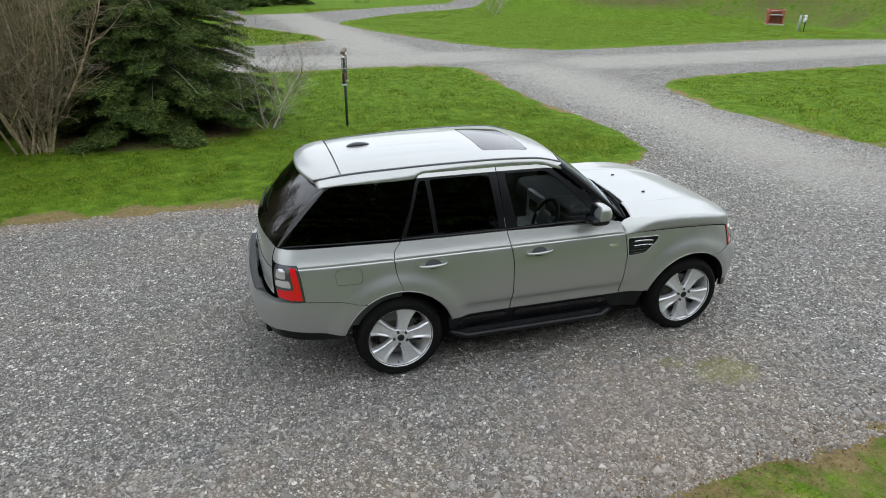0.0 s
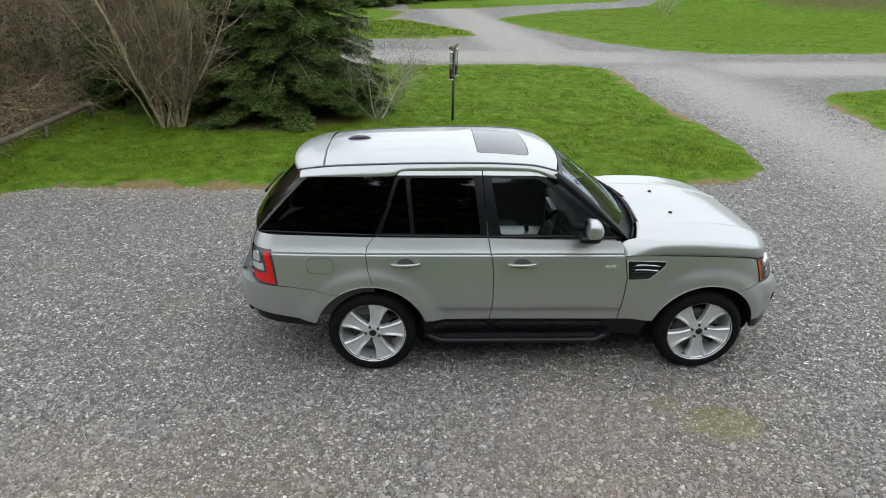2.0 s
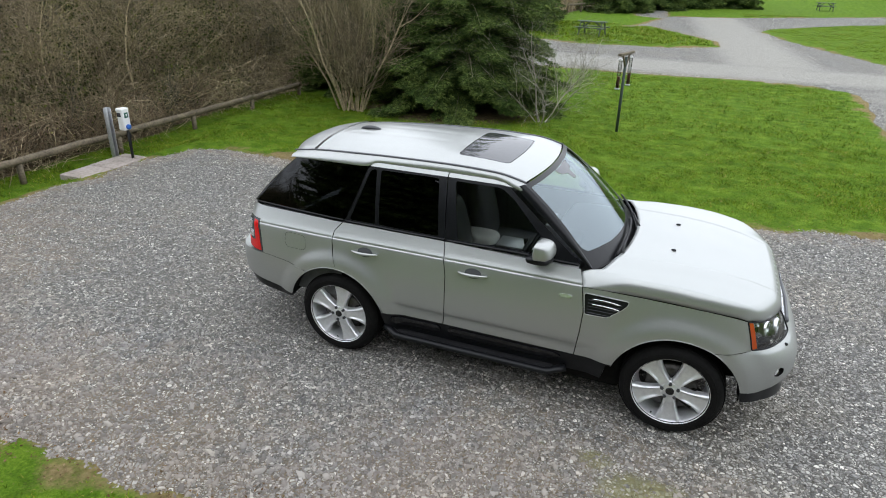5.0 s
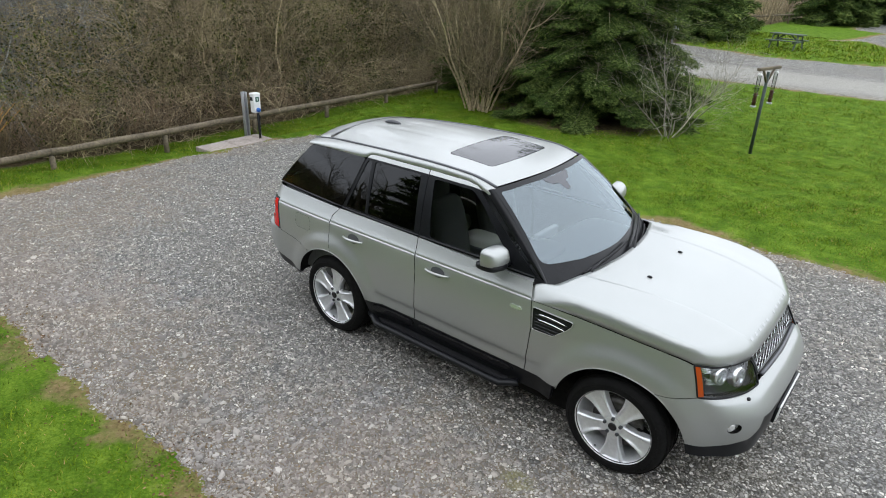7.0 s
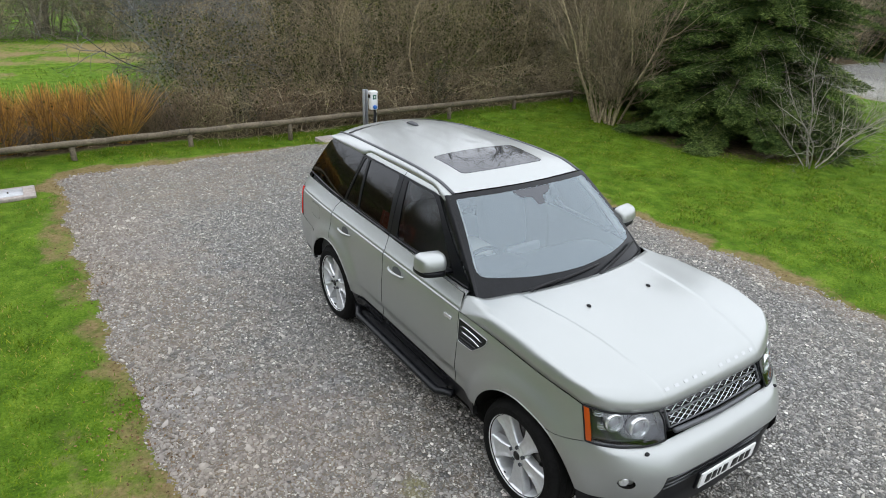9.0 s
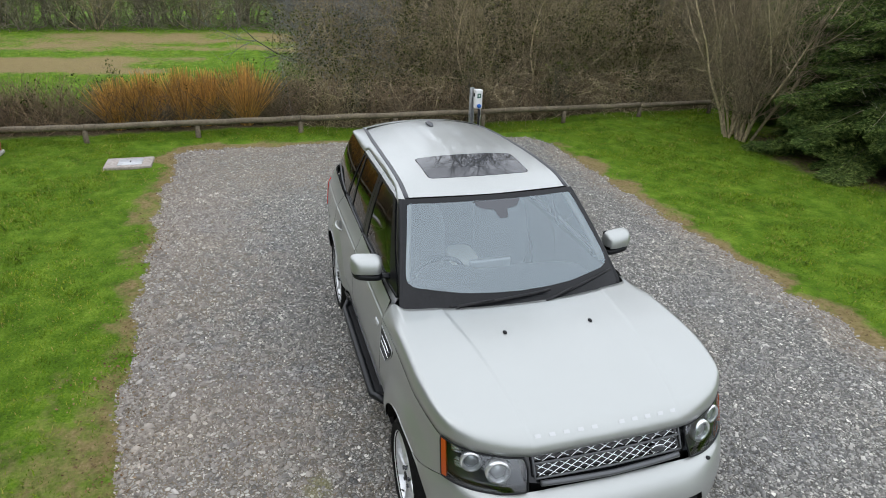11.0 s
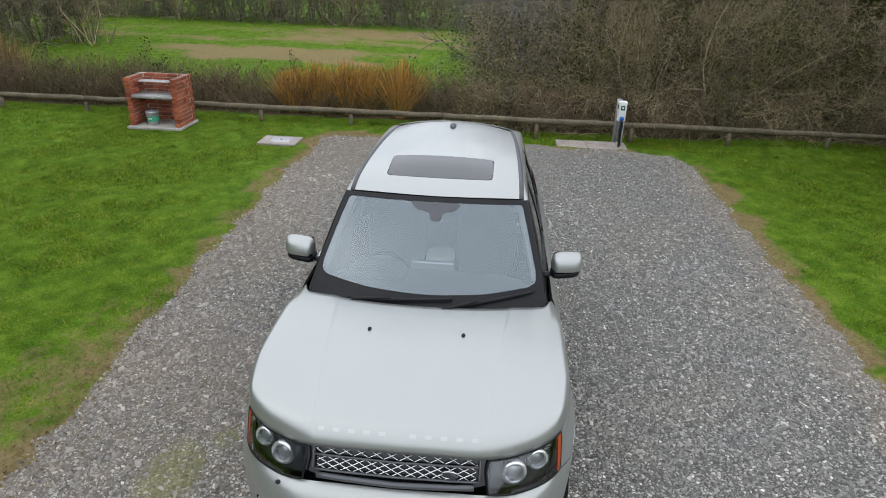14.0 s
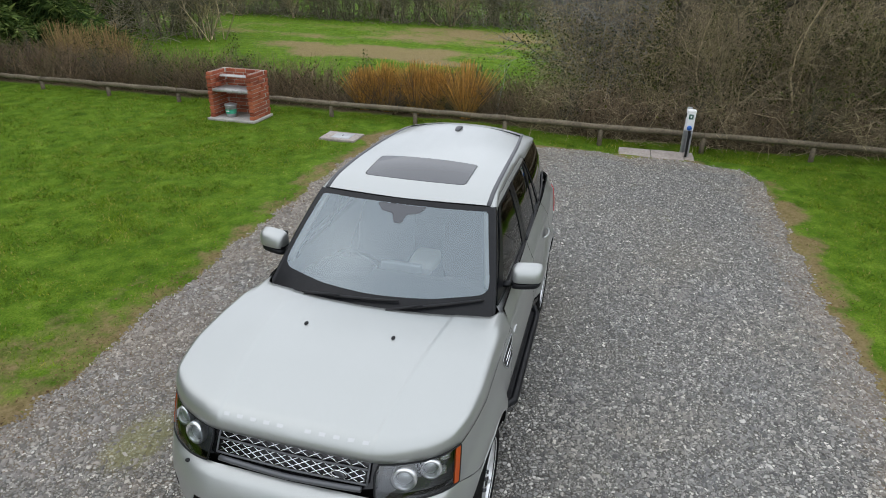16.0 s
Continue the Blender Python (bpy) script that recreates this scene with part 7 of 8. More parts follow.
def conifer(seed, height, radius, gap, space, label, card, per=2, detail_to=3.4):
    """A spruce: whorls of limbs that droop and lift at the tip, each a flat fan of needled branchlets and twigs."""
    rng = np.random.RandomState(seed)
    root = empty("conifer_tree", label=label, category="tree")
    tw = Twigs(4)
    tw.add([(0, 0, -0.1), (0.03, 0, height * 0.5), (0, 0, height)], [radius * 0.07, radius * 0.045, 0.01], 8)
    inner, outer = [], []
    z = 0.10
    while z < height * 0.97:
        coarse = 0.62 if z < 0.9 else 1.0 if z < detail_to else 1.9
        count = 8 if z < detail_to else 6
        turn = rng.uniform(0, 6.28)
        for q in range(count):
            z0 = z + rng.uniform(-0.5, 0.5) * gap * coarse
            reach = radius * max(1 - z0 / height, 0.02) ** 0.45 * rng.uniform(0.74, 1.08)
            a = turn + 2 * np.pi * q / count + rng.normal(0, 0.18)
            s = np.linspace(0, 1, 9)
            sag = rng.uniform(0.16, 0.32)
            limb = np.stack([np.cos(a) * reach * s, np.sin(a) * reach * s, z0 + reach * (0.16 * np.sin(2.6 * s) - sag * s ** 2 + 0.13 * s ** 5)], 1)
            limb[:, 2] = np.maximum(limb[:, 2], 0.07 + 0.05 * s)
            tw.add(limb, 0.02 * (1 - 0.85 * s) * (1.2 - 0.7 * z0 / height), 3)
            step = space * coarse / reach
            t = rng.uniform(0.15, 0.25)
            while t < 1.0:
                p0 = np.array([np.interp(t, s, limb[:, k]) for k in range(3)])
                for side in (-1, 1):
                    ang = a + side * rng.uniform(0.7, 1.05)
                    ln = (0.16 + 0.34 * (1 - t)) * rng.uniform(0.75, 1.2) * min(1.0, 0.45 + 0.3 * reach)
                    d = np.array([np.cos(ang), np.sin(ang), rng.uniform(-0.38, -0.05)])
                    k = max(3, int(ln / (space * 0.42 * coarse)))
                    u = np.linspace(0.08, 1.0, k)[:, None]
                    stem = p0 + d * ln * u + np.array([0, 0, -0.12 * ln]) * u * u
                    for w in (-1, 0, 1):
                        da = np.array([np.cos(ang + w * 0.8), np.sin(ang + w * 0.8), -0.22])
                        tl = (0.10 * (1.05 - 0.6 * u) * rng.uniform(0.7, 1.3, (k, 1))) if w else np.zeros((k, 1))
                        for f in ((0.3, 0.65, 1.0) if w else (0.5,)):
                            (outer if t > 0.72 and f > 0.6 else inner).append((stem + da * tl * f, np.repeat(da[None], k, 0)))
                t += step * rng.uniform(0.8, 1.2)
        z += gap * coarse
    wood = from_arrays("crown", *tw.mesh(), M_BARK)
    wood.parent = root
    for nm, group, material in (("needles", inner, M_NEEDLE), ("young_needles", outer, M_NEEDLETIP)):
        P, D = np.concatenate([g[0] for g in group]), np.concatenate([g[1] for g in group])
        o = from_arrays(nm, *leaf_cards(P, D, rng, card, 0.07, per, 0.14 * card, 0.42), material)
        o.parent = root
    return root


spruce = conifer(21, 7.0, 2.35, 0.15, 0.115, "dark green spruce with drooping boughs reaching the lawn", 0.075, 3)
far_spruce = conifer(22, 7.0, 2.4, 0.36, 0.30, "dark green spruce in a distant row", 0.22, 3, 7.0)
far_spruce.matrix_world = pose(-9.2, 29.6, 0, 0, 0, 100)
far_spruce.scale = (1.15, 1.15, 1.15)
spruce.matrix_world = pose(-4.15, 9.65, 0)
second = copy_thing(spruce, pose(-7.6, 10.6, 0, 0, 0, 40))
second.scale = (0.75, 0.75, 0.75)
for x, y, s, a in ((-10.2, 33.5, 1.3, 160), (-12.5, 37.5, 1.25, 220), (-6.0, 47.5, 1.2, 300), (-4.2, 52.5, 1.2, 20), (-1.5, 57, 1.2, 70), (2.2, 60, 1.1, 210)):
    c = copy_thing(far_spruce, pose(x, y, float(land(np.array([x]), np.array([y]))[0]), 0, 0, a))
    c.scale = (s, s, s)

# the wood behind the knee-rail: brown thicket and taller bare trees
thick = [bush(31 + k, 15, 2.5 + 0.25 * k, 0.024, 0.2, M_TWIG if k != 2 else M_BARK, dict(BUSH, lift=[0.09, 0.07, 0.04, 0.0], wander=[0.2, 0.27, 0.3, 0.33]), 0.5, leafy=(60, 420, 90, 260, 120)[k], name="thicket_shrub", label="dense leafless brown thicket shrub in the wood", category="shrub", group="thicket shrubs") for k in range(5)]
FAR_BUSH = dict(kids=[0, 8, 5], steps=[5, 3, 3], wander=[0.15, 0.22, 0.28], lift=[0.08, 0.05, 0.0], sides=[3, 3, 3], **{"from": [0, 0.2, 0.2]}, angle=[(0, 0), (0.35, 0.9), (0.4, 1.0)], ratio=[(1, 1), (0.35, 0.6), (0.4, 0.7)], thin=[1, 0.55, 0.6])
far_thick = [bush(131 + k, 10, 3.2 + 0.4 * k, 0.04, 0.4, (M_TWIG, M_BARK, M_TRUNK)[k], FAR_BUSH, 0.6, leafy=(60, 160, 240)[k], name="far_shrub", label="leafless brown shrub in the far scrub", category="shrub", group="far scrub shrubs") for k in range(3)]
trees = [bare_tree(41 + k, 7.2 + 1.0 * (k % 3), 0.15 + 0.03 * (k % 2), M_TRUNK, ivy=(700, 2600, 1600, 300)[k], label="tall bare winter tree with ivy on grey-brown bark", category="tree", group="bare trees of the wood") for k in range(4)]
rng_w = np.random.RandomState(5)
spots = []
for row, x in enumerate((-10.0, -11.0, -12.3, -14.0, -16.2, -19)):
    y = -1.0 + 0.5 * row + (2.6 if row > 2 else 0)
    while y < 30:
        if not (y > 8.5 and x > -9.9) and not (row == 0 and 0.2 > y) and not (y < 2.4 and x > -13.5):
            spots.append((x + rng_w.uniform(-0.4, 0.4), y + rng_w.uniform(-0.4, 0.4)))
        y += rng_w.uniform(1.25, 1.75) * (1 + 0.09 * row)
for k, p in enumerate(thick):
    p.matrix_world = pose(*spots[k * 3], float(land(np.array([spots[k * 3][0]]), np.array([spots[k * 3][1]]))[0]))
rest = [s for k, s in enumerate(spots) if k not in (0, 3, 6, 9, 12)]
for k, p in enumerate(far_thick):
    p.matrix_world = pose(-18.0, 3.0 + 2 * k, -1.0)
scatter(thick, [s for s in rest if s[0] > -13.2 and s[1] < 15], 6)
scatter(far_thick, [s for s in rest if not (s[0] > -13.2 and s[1] < 15)], 16)
tspots = [(-10.2, 4.1), (-10.4, 8.0), (-11.6, 5.6), (-12.0, 7.4), (-11.4, 3.4), (-13.4, 8.6), (-12.8, 6.2), (-10.9, 9.6), (-11.2, 2.2), (-10.6, 6.4), (-13.0, 4.6), (-12.2, 9.3), (-14.5, 1.5), (-15.5, 7.2), (-13.6, 12.5), (-17.5, 4.0), (-18.0, 10.0), (-16.0, 15.5), (-20.5, 7.0), (-21, 13), (-12.5, 17), (-15, 21), (-19, 19), (-13, 24), (-22, 2.5), (-17, 27)]
for k, p in enumerate(trees):
    p.matrix_world = pose(*tspots[k], float(land(np.array([tspots[k][0]]), np.array([tspots[k][1]]))[0]))
scatter(trees, tspots[4:12] + tspots[14:26:2], 7)
# trees across the drive, seen only in the glass and paint
scatter(trees + far_thick, [(-26 + 2.1 * k + rng_w.uniform(-0.7, 0.7), -21 - 1.5 * (k % 3)) for k in range(26)], 8, (0.9, 1.3))
for k in range(20):
    c = copy_thing(far_spruce, pose(-15 + 2.5 * k + rng_w.uniform(-0.8, 0.8), -19.5 - 1.8 * (k % 2), float(land(np.array([-15.0 + 2.5 * k]), np.array([-19.5]))[0]), 0, 0, 67 * k))
    c.scale = (1.6, 1.6, rng_w.uniform(1.75, 2.1))
# a grey-twigged tree at the wood's edge
gt = bush(51, 15, 4.4, 0.05, 0.5, M_LICHEN, dict(BUSH, kids=[0, 11, 7, 5]), 0.3, name="grey_shrub", split=True, label="spreading bare tree with dense grey twigs at the field's edge", category="tree")
gt.matrix_world = pose(-13.2, 0.9, -0.7)


def hedge_mesh(seed, x0, x1, y0, y1, count, height, radius, lean):
    rng = np.random.RandomState(seed)
    n = count
    x, y = rng.uniform(x0, x1, n), rng.uniform(y0, y1, n)
    g = land(x, y)
    h = height * rng.uniform(0.35, 1.08, n) * (0.9 + 0.1 * value_noise(x, y, 0.7, seed))
    dx, dy = rng.normal(0, lean, n), rng.normal(0, lean * 1.2, n)
    tw = Twigs(3)
    for i in range(n):
        b = h[i] * rng.uniform(0.0, 0.45)
        k = 4
        s = np.linspace(0, 1, k)
        tw.add(np.stack([x[i] + dx[i] * s + rng.normal(0, 0.02, k), y[i] + dy[i] * s + rng.normal(0, 0.02, k), g[i] + b + (h[i] - b) * s], 1), radius * (1 - 0.7 * s))
    return tw


def hedge(name, seed, x0, x1, y0, y1, count, height, material, radius=0.009, lean=0.18, **tags):
    v, f = hedge_mesh(seed, x0, x1, y0, y1, count, height, radius, lean).mesh()
    return from_arrays(name, v, f, material, **tags)


def tangle(name, seed, x0, x1, y0, y1, count, height, material=None, thickness=1.0, reach=(0.25, 0.9), **tags):
    """Arching stems and brambles at all angles."""
    rng = np.random.RandomState(seed)
    tw = Twigs(3)
    for _ in range(count):
        x, y = rng.uniform(x0, x1), rng.uniform(y0, y1)
        z = float(land(np.array([x]), np.array([y]))[0]) + height * rng.uniform(0, 1) ** 1.5
        d = np.array([rng.normal(), rng.normal(), rng.normal() * 0.8 + 0.7])
        d /= np.linalg.norm(d)
        ln = rng.uniform(*reach) * thickness ** 0.5
        s = np.linspace(0, 1, 4)[:, None]
        pts = np.array([x, y, z]) + d * ln * s + np.array([0, 0, -0.35 * ln]) * s * s + rng.normal(0, 0.02, (4, 3))
        tw.add(pts, rng.uniform(0.0025, 0.0065) * thickness * (1 - 0.7 * s[:, 0]))
    return from_arrays(name, *tw.mesh(), material or M_TWIG, **tags)


HEDGING = dict(BUSH, kids=[0, 6, 4, 3], steps=[5, 4, 3, 3], wander=[0.2, 0.26, 0.28, 0.3], lift=[0.1, 0.12, 0.1, 0.05])
hedging = [bush(161 + k, 10, 0.78, 0.024, 0.5, (M_HEDGE, M_TRUNK, M_HEDGE)[k], HEDGING, 0.3, name="hedge_shrub", leafy=(30, 90, 10)[k], label="clipped leafless hedge shrub with gnarled stems behind the rail", category="hedge", group="shrubs of the clipped hedge") for k in range(3)]
hspots = [(-9.2 + rng_w.uniform(-0.25, 0.25), -16.8 + 0.78 * k + rng_w.uniform(-0.2, 0.2)) for k in range(32)]
for k, p in enumerate(hedging):
    p.matrix_world = pose(*hspots[k], 0)
scatter(hedging, hspots[3:], 17, (0.9, 1.15))
hedge("hedge_twigs", 61, -9.75, -8.75, -17.0, 6.0, 8500, 1.02, M_HEDGE, 0.007, 0.3, label="fine clipped twig ends of the brown hedge", category="hedge", kind="stuff")
tangle("undergrowth", 62, -9.6, -8.45, -0.5, 10.0, 3600, 0.8, label="brown bramble stems and dead growth under the wood", category="undergrowth", kind="stuff")
tangle("undergrowth", 66, -15.5, -9.6, -0.5, 13.0, 14000, 2.8, label="tangled brown brush within the wood", category="undergrowth", kind="stuff")
tangle("undergrowth", 70, -11.4, -8.9, -0.3, 10.0, 15000, 2.6, material=M_TWIG, thickness=0.8, reach=(0.1, 0.42), label="fine twiggy growth along the wood's edge", category="undergrowth", kind="stuff")
tangle("undergrowth", 67, -11.0, -8.9, -0.3, 9.5, 2200, 2.4, material=M_TWIG, thickness=0.8, label="pale arching stems along the wood's edge", category="undergrowth", kind="stuff")


def litter(name, seed, x0, x1, y0, y1, count, height, size, label):
    """Single leaves caught among the stems."""
    rng = np.random.RandomState(seed)
    x, y = rng.uniform(x0, x1, count), rng.uniform(y0, y1, count)
    cl = value_noise(x, y, 0.8, seed)
    keep = rng.uniform(-0.6, 1.0, count) < cl
    x, y = x[keep], y[keep]
    z = land(x, y) + height * rng.uniform(0, 1, len(x)) ** 1.4
    v, f = leaf_cards(np.stack([x, y, z], 1), rng.normal(0, 1, (len(x), 3)), rng, size, 0.35, 4, 0.09)
    return from_arrays(name, v, f, M_IVY, label=label, category="leaves", kind="stuff")


litter("bramble_leaves", 171, -11.5, -8.7, -1.0, 10.0, 11000, 2.2, 0.045, "sparse green bramble and ivy leaves among the stems")
litter("bramble_leaves", 172, -17, -11.5, 0, 14.0, 14000, 4.5, 0.07, "green ivy leaves through the wood")
litter("bramble_leaves", 173, -10.0, -8.7, -17.0, -1.0, 1500, 0.8, 0.045, "sparse leaves in the clipped hedge")
tangle("undergrowth", 74, -22, -15, -0.5, 22.0, 7000, 3.6, material=M_BARK, thickness=2.2, label="dark brush at the back of the wood", category="undergrowth", kind="stuff")


def willow(seed, at, width, height, stems, label, bark=None):
    rng = np.random.RandomState(seed)
    stools = [(rng.uniform(-0.15, 0.15), (k + 0.5) * width / 5 - width / 2 + rng.uniform(-0.12, 0.12), rng.uniform(0.85, 1.1)) for k in range(5)]
    clumps = [Twigs(3) for _ in stools]
    for i in range(stems):
        sx, sy, tall = stools[i % 5]
        a, out = rng.uniform(0, 2 * np.pi), abs(rng.normal(0, 0.34))
        h = height * tall * rng.uniform(0.62, 1.06) * (1 - 0.3 * min(out, 1.0))
        s = np.linspace(0, 1, 6)
        spread = out * h * s ** 1.15
        x, y = sx + np.cos(a) * (0.05 + spread), sy + np.sin(a) * (0.05 + spread * 1.15)
        clumps[i % 5].add(np.stack([x + rng.normal(0, 0.012, 6), y + rng.normal(0, 0.012, 6), -0.05 + h * s], 1), 0.0085 * (1 - 0.65 * s))
    root = empty("willow_shrub", label=label, category="shrub")
    for tw in clumps:
        o = from_arrays("stem_clump", *tw.mesh(), bark or M_WILLOW)
        o.parent = root
    root.matrix_world = pose(*at)
    return root


willow(63, (-9.0, -2.8, 0.0), 2.8, 1.18, 2600, "orange-stemmed dogwood glowing above the brown hedge")
willow(64, (-10.4, -12.2, -0.2), 2.6, 1.6, 1100, "tawny coppiced shrub standing in the hedge line", M_TAWNY)
# the far side of the meadow
far_spots = [(-36.5 + rng_w.uniform(-1.2, 1.2), y + rng_w.uniform(-0.5, 0.5)) for y in np.arange(-34, 26, 1.7)]
scatter(far_thick, far_spots + [(x - 2.2, y + 0.8) for x, y in far_spots], 9, (0.9, 1.4))
tangle("far_hedgerow", 68, -38.5, -34.5, -36, 28, 15000, 2.8, material=M_BARK, thickness=3.0, label="dark bare hedgerow along the meadow's far side", category="hedge", kind="stuff")
tangle("far_hedgerow", 69, -27, -15, -34, -18.5, 5000, 2.6, material=M_BARK, thickness=3.0, label="dark scrub in the valley corner", category="hedge", kind="stuff")
scatter(far_thick, [(-24 - 0.5 * k + rng_w.uniform(-1, 1), -18.0 - 1.3 * k + rng_w.uniform(-0.6, 0.6)) for k in range(9)] + [(-17 + rng_w.uniform(-1, 1), -20 - 1.5 * k) for k in range(4)], 10, (0.9, 1.4))
scatter(trees, [(-39, -22), (-38, -14), (-39, -7), (-38.5, -1), (-39, 6), (-22, -22), (-26, -26), (-38, 14)], 12, (0.7, 1.0))
# saplings on the far lawn and scrub on its bank
scatter([sm], [(16.2, 42.2), (24.2, 47.3), (28.7, 50.1)], 13, (0.8, 1.1))
scatter(far_thick, [(26 + 3.2 * k + rng_w.uniform(-1, 1), 58 - 3.6 * k + rng_w.uniform(-1, 1)) for k in range(9)] + [(34 + 4 * k, 36 - 3.0 * k) for k in range(4)], 14, (0.5, 0.8))
hedge("far_hedge", 65, -11.0, -8.6, 41.5, 50, 700, 1.9, M_TWIG, 0.02, 0.3, label="clipped brown hedge beyond the far fence", category="hedge")

# ---------------------------------------------------------------- grass and loose stones
def grass(name, seed, region, per_m2, height, label, blades=None, width=0.0045):
    x0, x1, y0, y1 = region
    rng = np.random.RandomState(seed)
    n = int((x1 - x0) * (y1 - y0) * per_m2)
    x, y = rng.uniform(x0, x1, n), rng.uniform(y0, y1, n)
    d = lawn_sd(x, y)
    keep = (d > 0.02) & (rng.uniform(0, 1, n) < smoothstep(-0.05, 1.0, d + 0.25 * value_noise(x, y, 2.3, 15))) & (np.hypot((x + 4.2) / 1.2, y - 9.5) > 1.6)
    keep &= ((x > -8.6) | (x < -14.0)) & ~((np.abs(x + 7.6) < 0.28) & (y > 1.6) & (y < 2.9)) & ~((np.abs(x + 6.68) < 0.27) & (np.abs(y + 3.50) < 0.36)) & ~((np.abs(x + 7.36) < 0.4) & (np.abs(y + 6.05) < 0.53))
    keep &= margin_amount(x, y) < np.where(x > -10, rng.uniform(0.35, 1.1, n), rng.uniform(0.1, 0.75, n))
    x, y = x[keep], y[keep]
    n = len(x)
    z = lawn_height(x, y) - 0.004
    clump = 0.75 + 0.55 * value_noise(x, y, 4.0, 16) + 0.3 * value_noise(x, y, 1.3, 17)
    h = height * np.clip(clump, 0.35, 1.6) * rng.uniform(0.6, 1.25, n)
    a = rng.uniform(0, 2 * np.pi, n)
    lean = rng.uniform(0.6, 1.9, n) * h
    w = rng.uniform(0.65, 1.35, n) * width
    b = a + np.pi / 2
    base = np.stack([x, y, z], 1)
    side = np.stack([np.cos(b) * w, np.sin(b) * w, 0 * w], 1)
    tip = base + np.stack([np.cos(a) * lean, np.sin(a) * lean, h], 1)
    v = np.stack([base - side, base + side, tip], 1).reshape(-1, 3)
    return from_arrays(name, v, np.arange(n * 3).reshape(-1, 3), blades or M_BLADE, label=label, category="grass", kind="stuff")


grass("grass", 71, (-8.6, 4.5, -7.6, -2.5), 2600, 0.034, "short green lawn grass beside the gravel")
grass("grass", 72, (-8.6, 5.6, 3.6, 9.0), 2200, 0.036, "short green lawn grass behind the car")
grass("grass", 73, (-4.0, 5.6, 9.0, 17.5), 700, 0.06, "green lawn grass towards the lane")
grass("grass", 74, (-8.6, -7.1, -2.6, 4.2), 2600, 0.045, "strip of green grass under the fence")
grass("grass", 75, (-8.6, 2.0, -12.5, -7.6), 900, 0.05, "green lawn grass round the barbecue")
grass("grass", 76, (3.0, 31, 20, 52), 200, 0.04, "tufty green grass on the plot across the lane", M_BLADE_PALE, width=0.014)
grass("grass", 77, (8.8, 22, 3.5, 14), 480, 0.045, "green grass beside the lane", M_BLADE_PALE, width=0.009)
grass("grass", 78, (-35, -14.5, -30, 6), 120, 0.05, "rough tufted grass in the valley meadow", M_BLADE_PALE, width=0.011)
grass("grass", 79, (-9, 2, 24, 36), 150, 0.1, "green grass on the spit between the lanes", M_BLADE_PALE, width=0.018)


def stones(name, seed, region, count, size, keep_fn, label, material):
    """Angular chips of slate, each a tilted four-sided slab with a smaller, skewed top."""
    rng = np.random.RandomState(seed)
    x0, x1, y0, y1 = region
    x, y = rng.uniform(x0, x1, count), rng.uniform(y0, y1, count)
    k = keep_fn(x, y, rng) & (moss_amount(x, y) < rng.uniform(0.2, 1.2, count))
    x, y = x[k], y[k]
    n = len(x)
    z = np.maximum(gravel_height(x, y), lawn_height(x, y))
    s = size * np.exp(np.clip(rng.normal(0, 0.38, n), -0.9, 0.7))
    ang = np.array([0.4, 1.9, 3.5, 5.1])[None] + rng.uniform(-0.42, 0.42, (n, 4))
    rad = rng.uniform(0.65, 1.15, (n, 4))
    long_, wide, high = rng.uniform(0.85, 1.4, n), rng.uniform(0.5, 0.95, n), rng.uniform(0.16, 0.42, n)
    ring = np.stack([np.cos(ang) * rad * long_[:, None], np.sin(ang) * rad * wide[:, None]], -1)
    top = ring * rng.uniform(0.55, 0.9, (n, 4, 1)) + rng.normal(0, 0.08, (n, 1, 2))
    lo = np.concatenate([ring, np.full((n, 4, 1), -0.3)], -1)
    hi = np.concatenate([top, high[:, None, None] * rng.uniform(0.75, 1.15, (n, 4, 1))], -1)
    pts = np.concatenate([lo, hi], 1) * s[:, None, None]
    a = rng.uniform(0, 2 * np.pi, n)
    t, t2 = rng.normal(0, 0.26, n), rng.normal(0, 0.26, n)
    c, si = np.cos(a)[:, None], np.sin(a)[:, None]
    X = pts[..., 0] * c - pts[..., 1] * si
    Y = pts[..., 0] * si + pts[..., 1] * c
    Z = pts[..., 2] + X * t[:, None] + Y * t2[:, None]
    v = np.stack([X + x[:, None], Y + y[:, None], Z + (z + 0.06 * s)[:, None]], -1).reshape(-1, 3)
    quad = np.array([[4, 5, 6, 7], [0, 1, 5, 4], [1, 2, 6, 5], [2, 3, 7, 6], [3, 0, 4, 7]])
    f = (np.arange(n)[:, None, None] * 8 + quad[None]).reshape(-1, 4)
    ob = from_arrays(name, v, f, material, label=label, category="gravel", kind="stuff")
    at = ob.data.attributes.new("earth", "FLOAT", "POINT")
    at.data.foreach_set("value", np.repeat(earth_amount(x, y), 8).astype(np.float32))
    return ob


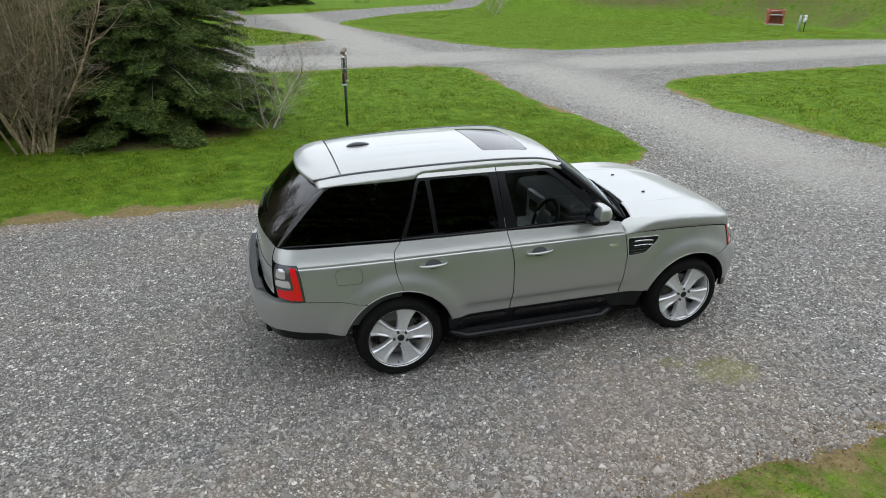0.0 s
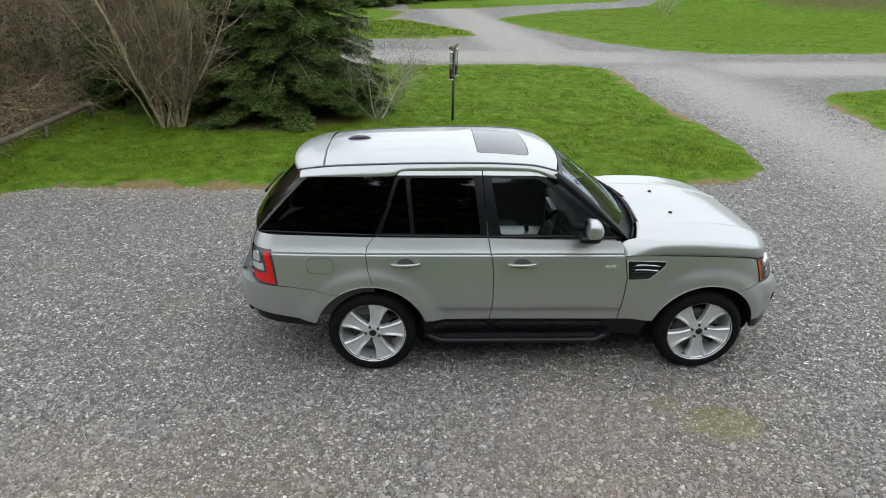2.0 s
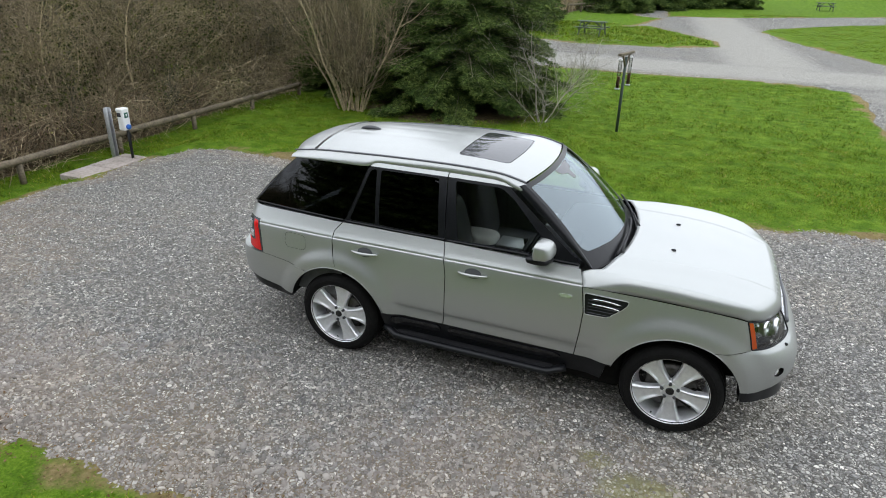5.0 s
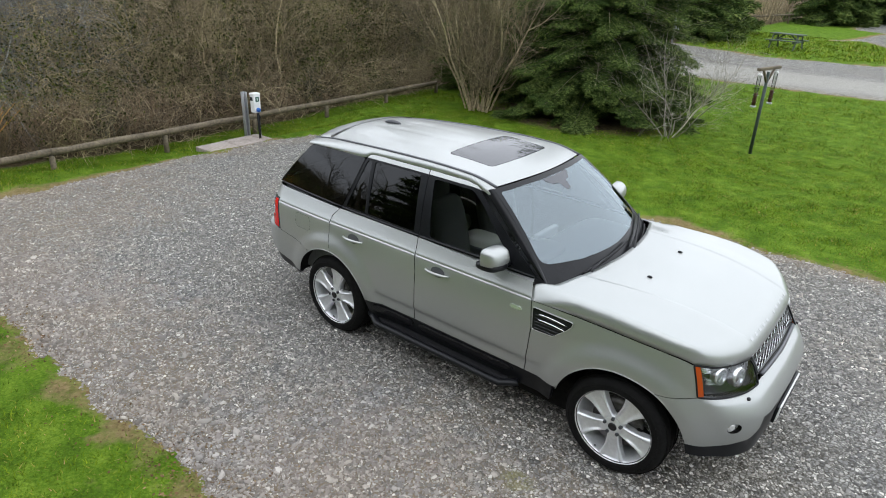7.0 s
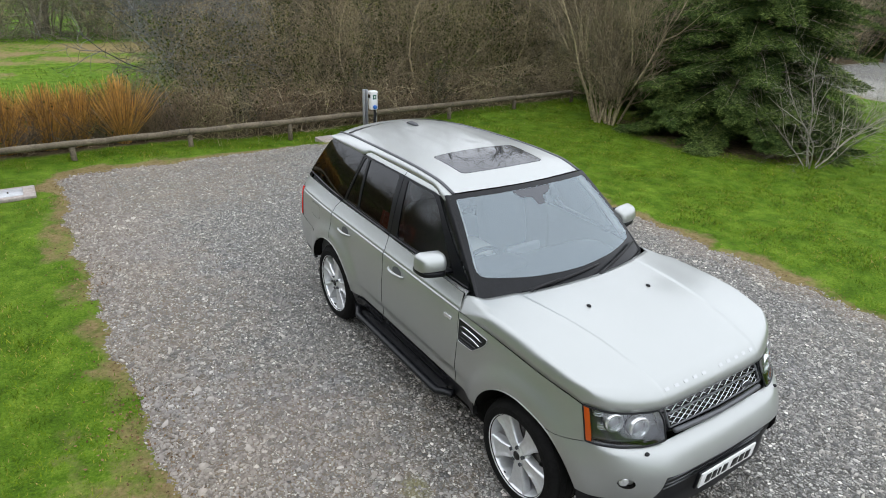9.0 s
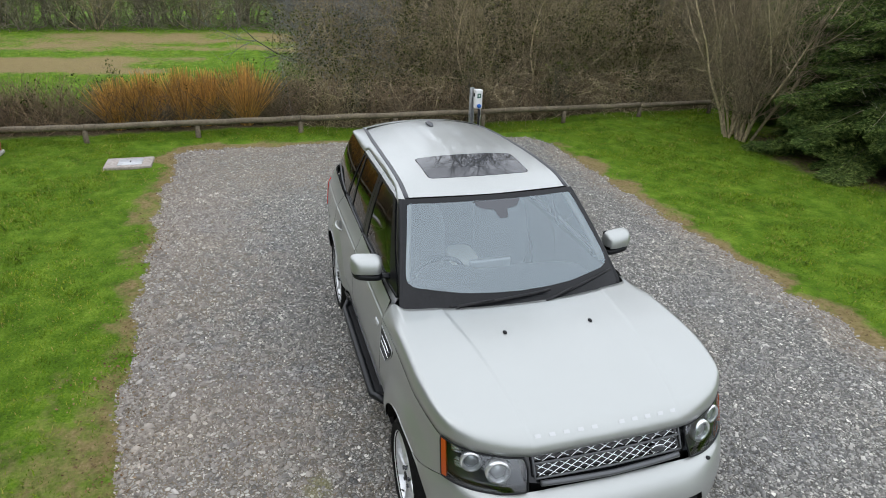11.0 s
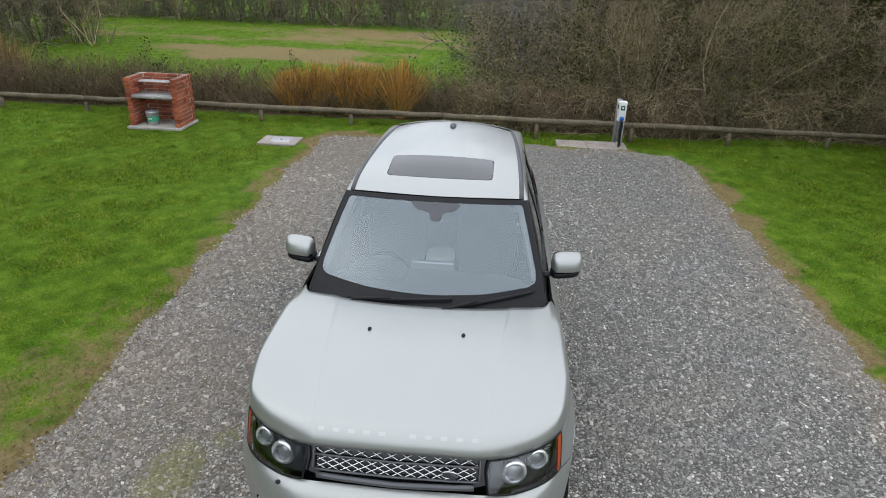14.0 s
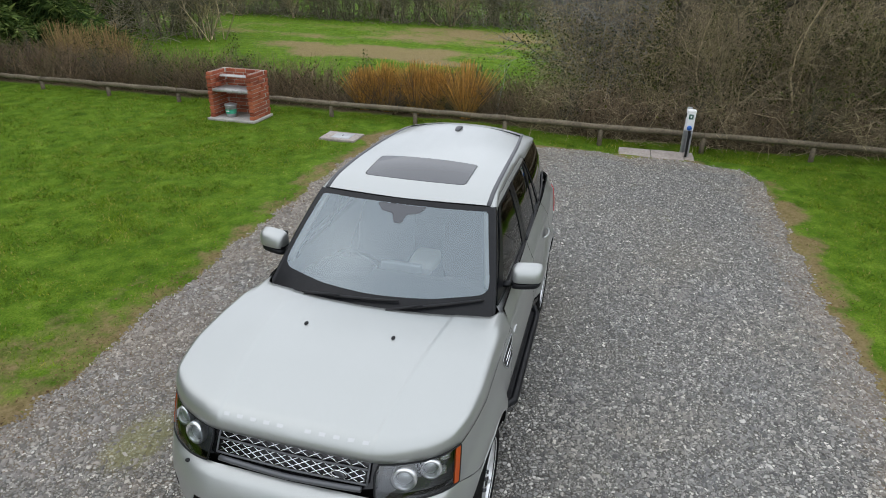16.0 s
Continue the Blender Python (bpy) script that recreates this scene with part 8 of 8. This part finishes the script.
def chip_material():
    m, n, l, b = mat("slate_chips", rough=0.8)
    g = n.new("ShaderNodeNewGeometry")
    r = ramp(n, [(0.0, (0.075, 0.076, 0.078)), (0.4, (0.165, 0.165, 0.163)), (0.8, (0.25, 0.246, 0.237)), (0.95, (0.36, 0.352, 0.336)), (1.0, (0.52, 0.51, 0.49))])
    l.new(g.outputs["Random Per Island"], r.inputs[0])
    pn = noise_tex(n, l, 0.8, 4, 0.6, g.outputs["Position"])
    tone = ramp(n, [(0.35, (1.06, 1.06, 1.05)), (0.65, (1.28, 1.2, 1.06))])
    l.new(pn.outputs[0], tone.inputs[0])
    col = mixc(n, l, 1.0, r.outputs[0], tone.outputs[0], "MULTIPLY")
    # silt sticks to the stones where soil is trodden in
    earth = n.new("ShaderNodeAttribute")
    earth.attribute_name = "earth"
    en = ramp(n, [(0.25, 0.0), (0.75, 0.75)])
    l.new(maths(n, l, "ADD", earth.outputs["Fac"], maths(n, l, "MULTIPLY", maths(n, l, "SUBTRACT", noise_tex(n, l, 6, 6, 0.7, g.outputs["Position"]).outputs[0], 0.5), 1.5)), en.inputs[0])
    l.new(mixc(n, l, en.outputs[0], col, mixc(n, l, 0.34, col, (0.36, 0.27, 0.20))), b.inputs["Base Color"])
    return m


M_CHIP = chip_material()
inside = lambda x, y, rng: (lawn_sd(x, y) < 0.05)
stones("gravel_stones", 81, (-7.6, 5.0, -3.2, 4.2), 60000, 0.0115, inside, "loose grey slate chippings on the parking pad", M_CHIP)
coarse = lambda x, y, rng: (lawn_sd(x, y) < 0.03) & (rng.uniform(-0.35, 1, len(x)) < value_noise(x, y, 0.9, 42) + 0.35)
stones("gravel_stones", 86, (-5.2, 3.6, -3.2, -1.25), 40000, 0.0145, coarse, "coarse grey slate chippings beside the car", M_CHIP)
stones("gravel_stones", 87, (-2.5, 4.4, 1.2, 4.2), 32000, 0.0145, coarse, "coarse grey slate chippings beyond the car", M_CHIP)
edge = lambda x, y, rng: (np.abs(lawn_sd(x, y) + 0.22) < 0.26) & (rng.uniform(0, 1, len(x)) < 0.75)
stones("gravel_stones", 82, (-7.8, 5.6, -3.4, 4.8), 42000, 0.015, edge, "coarser stones heaped along the lawn's edge", M_CHIP)
stones("gravel_stones", 83, (4.2, 10.5, -4.0, 15.0), 26000, 0.016, lambda x, y, rng: (lawn_sd(x, y) < 0.03) & (rng.uniform(0, 1, len(x)) < smoothstep(1.8, 0.2, -lawn_sd(x, y))), "loose stones along the lane's margins", M_CHIP)

rim = lambda x, y, rng: (lawn_sd(x, y) < 0.0) & (rng.uniform(0, 1, len(x)) < smoothstep(0.9, 0.0, -lawn_sd(x, y)) * (0.35 + 0.65 * (value_noise(x, y, 1.5, 41) > 0)))
stones("edge_stones", 84, (-7.6, 5.0, -3.3, -1.6), 5200, 0.025, rim, "larger pale slate pieces pushed up against the lawn's edge", M_CHIP)
stones("edge_stones", 85, (-7.7, -6.0, -3.0, 4.2), 1300, 0.021, rim, "larger pale slate pieces at the back of the pad", M_CHIP)


def dead_leaves(name, seed, region, count, label):
    """Dry leaves lying along the join of lawn and gravel."""
    rng = np.random.RandomState(seed)
    x, y = rng.uniform(region[0], region[1], count), rng.uniform(region[2], region[3], count)
    keep = (np.abs(lawn_sd(x, y) - 0.08) < np.abs(rng.normal(0, 0.2, count))) & (value_noise(x, y, 1.4, seed) > rng.uniform(-0.9, 0.7, count))
    x, y = x[keep], y[keep]
    z = np.maximum(gravel_height(x, y), lawn_height(x, y)) + 0.012
    d = rng.normal(0, 1, (len(x), 3)) * np.array([1, 1, 0.12])
    d /= np.linalg.norm(d, axis=1, keepdims=True)
    sd = np.cross(d, np.array([0, 0, 1.0])[None] + rng.normal(0, 0.3, d.shape))
    ln = rng.uniform(0.010, 0.028, (len(x), 1))
    p = np.stack([x, y, z], 1)
    v = np.stack([p, p + d * ln * 0.5 + sd * ln * 0.3, p + d * ln + np.array([0, 0, 0.006]), p + d * ln * 0.5 - sd * ln * 0.3], 1).reshape(-1, 3)
    return from_arrays(name, v, np.arange(len(x) * 4).reshape(-1, 4), M_DRYLEAF, label=label, category="leaves", kind="stuff")


M_DRYLEAF = blade_material("dry_brown_leaves", [(0.0, (0.09, 0.05, 0.03)), (0.7, (0.20, 0.125, 0.07)), (1.0, (0.36, 0.26, 0.16))])
dead_leaves("dead_leaves", 91, (-7.8, 5.0, -3.6, -1.9), 26000, "dry brown leaves along the lawn's edge")
dead_leaves("dead_leaves", 92, (-7.8, 5.4, 3.2, 6.0), 20000, "dry brown leaves along the far edge of the gravel")
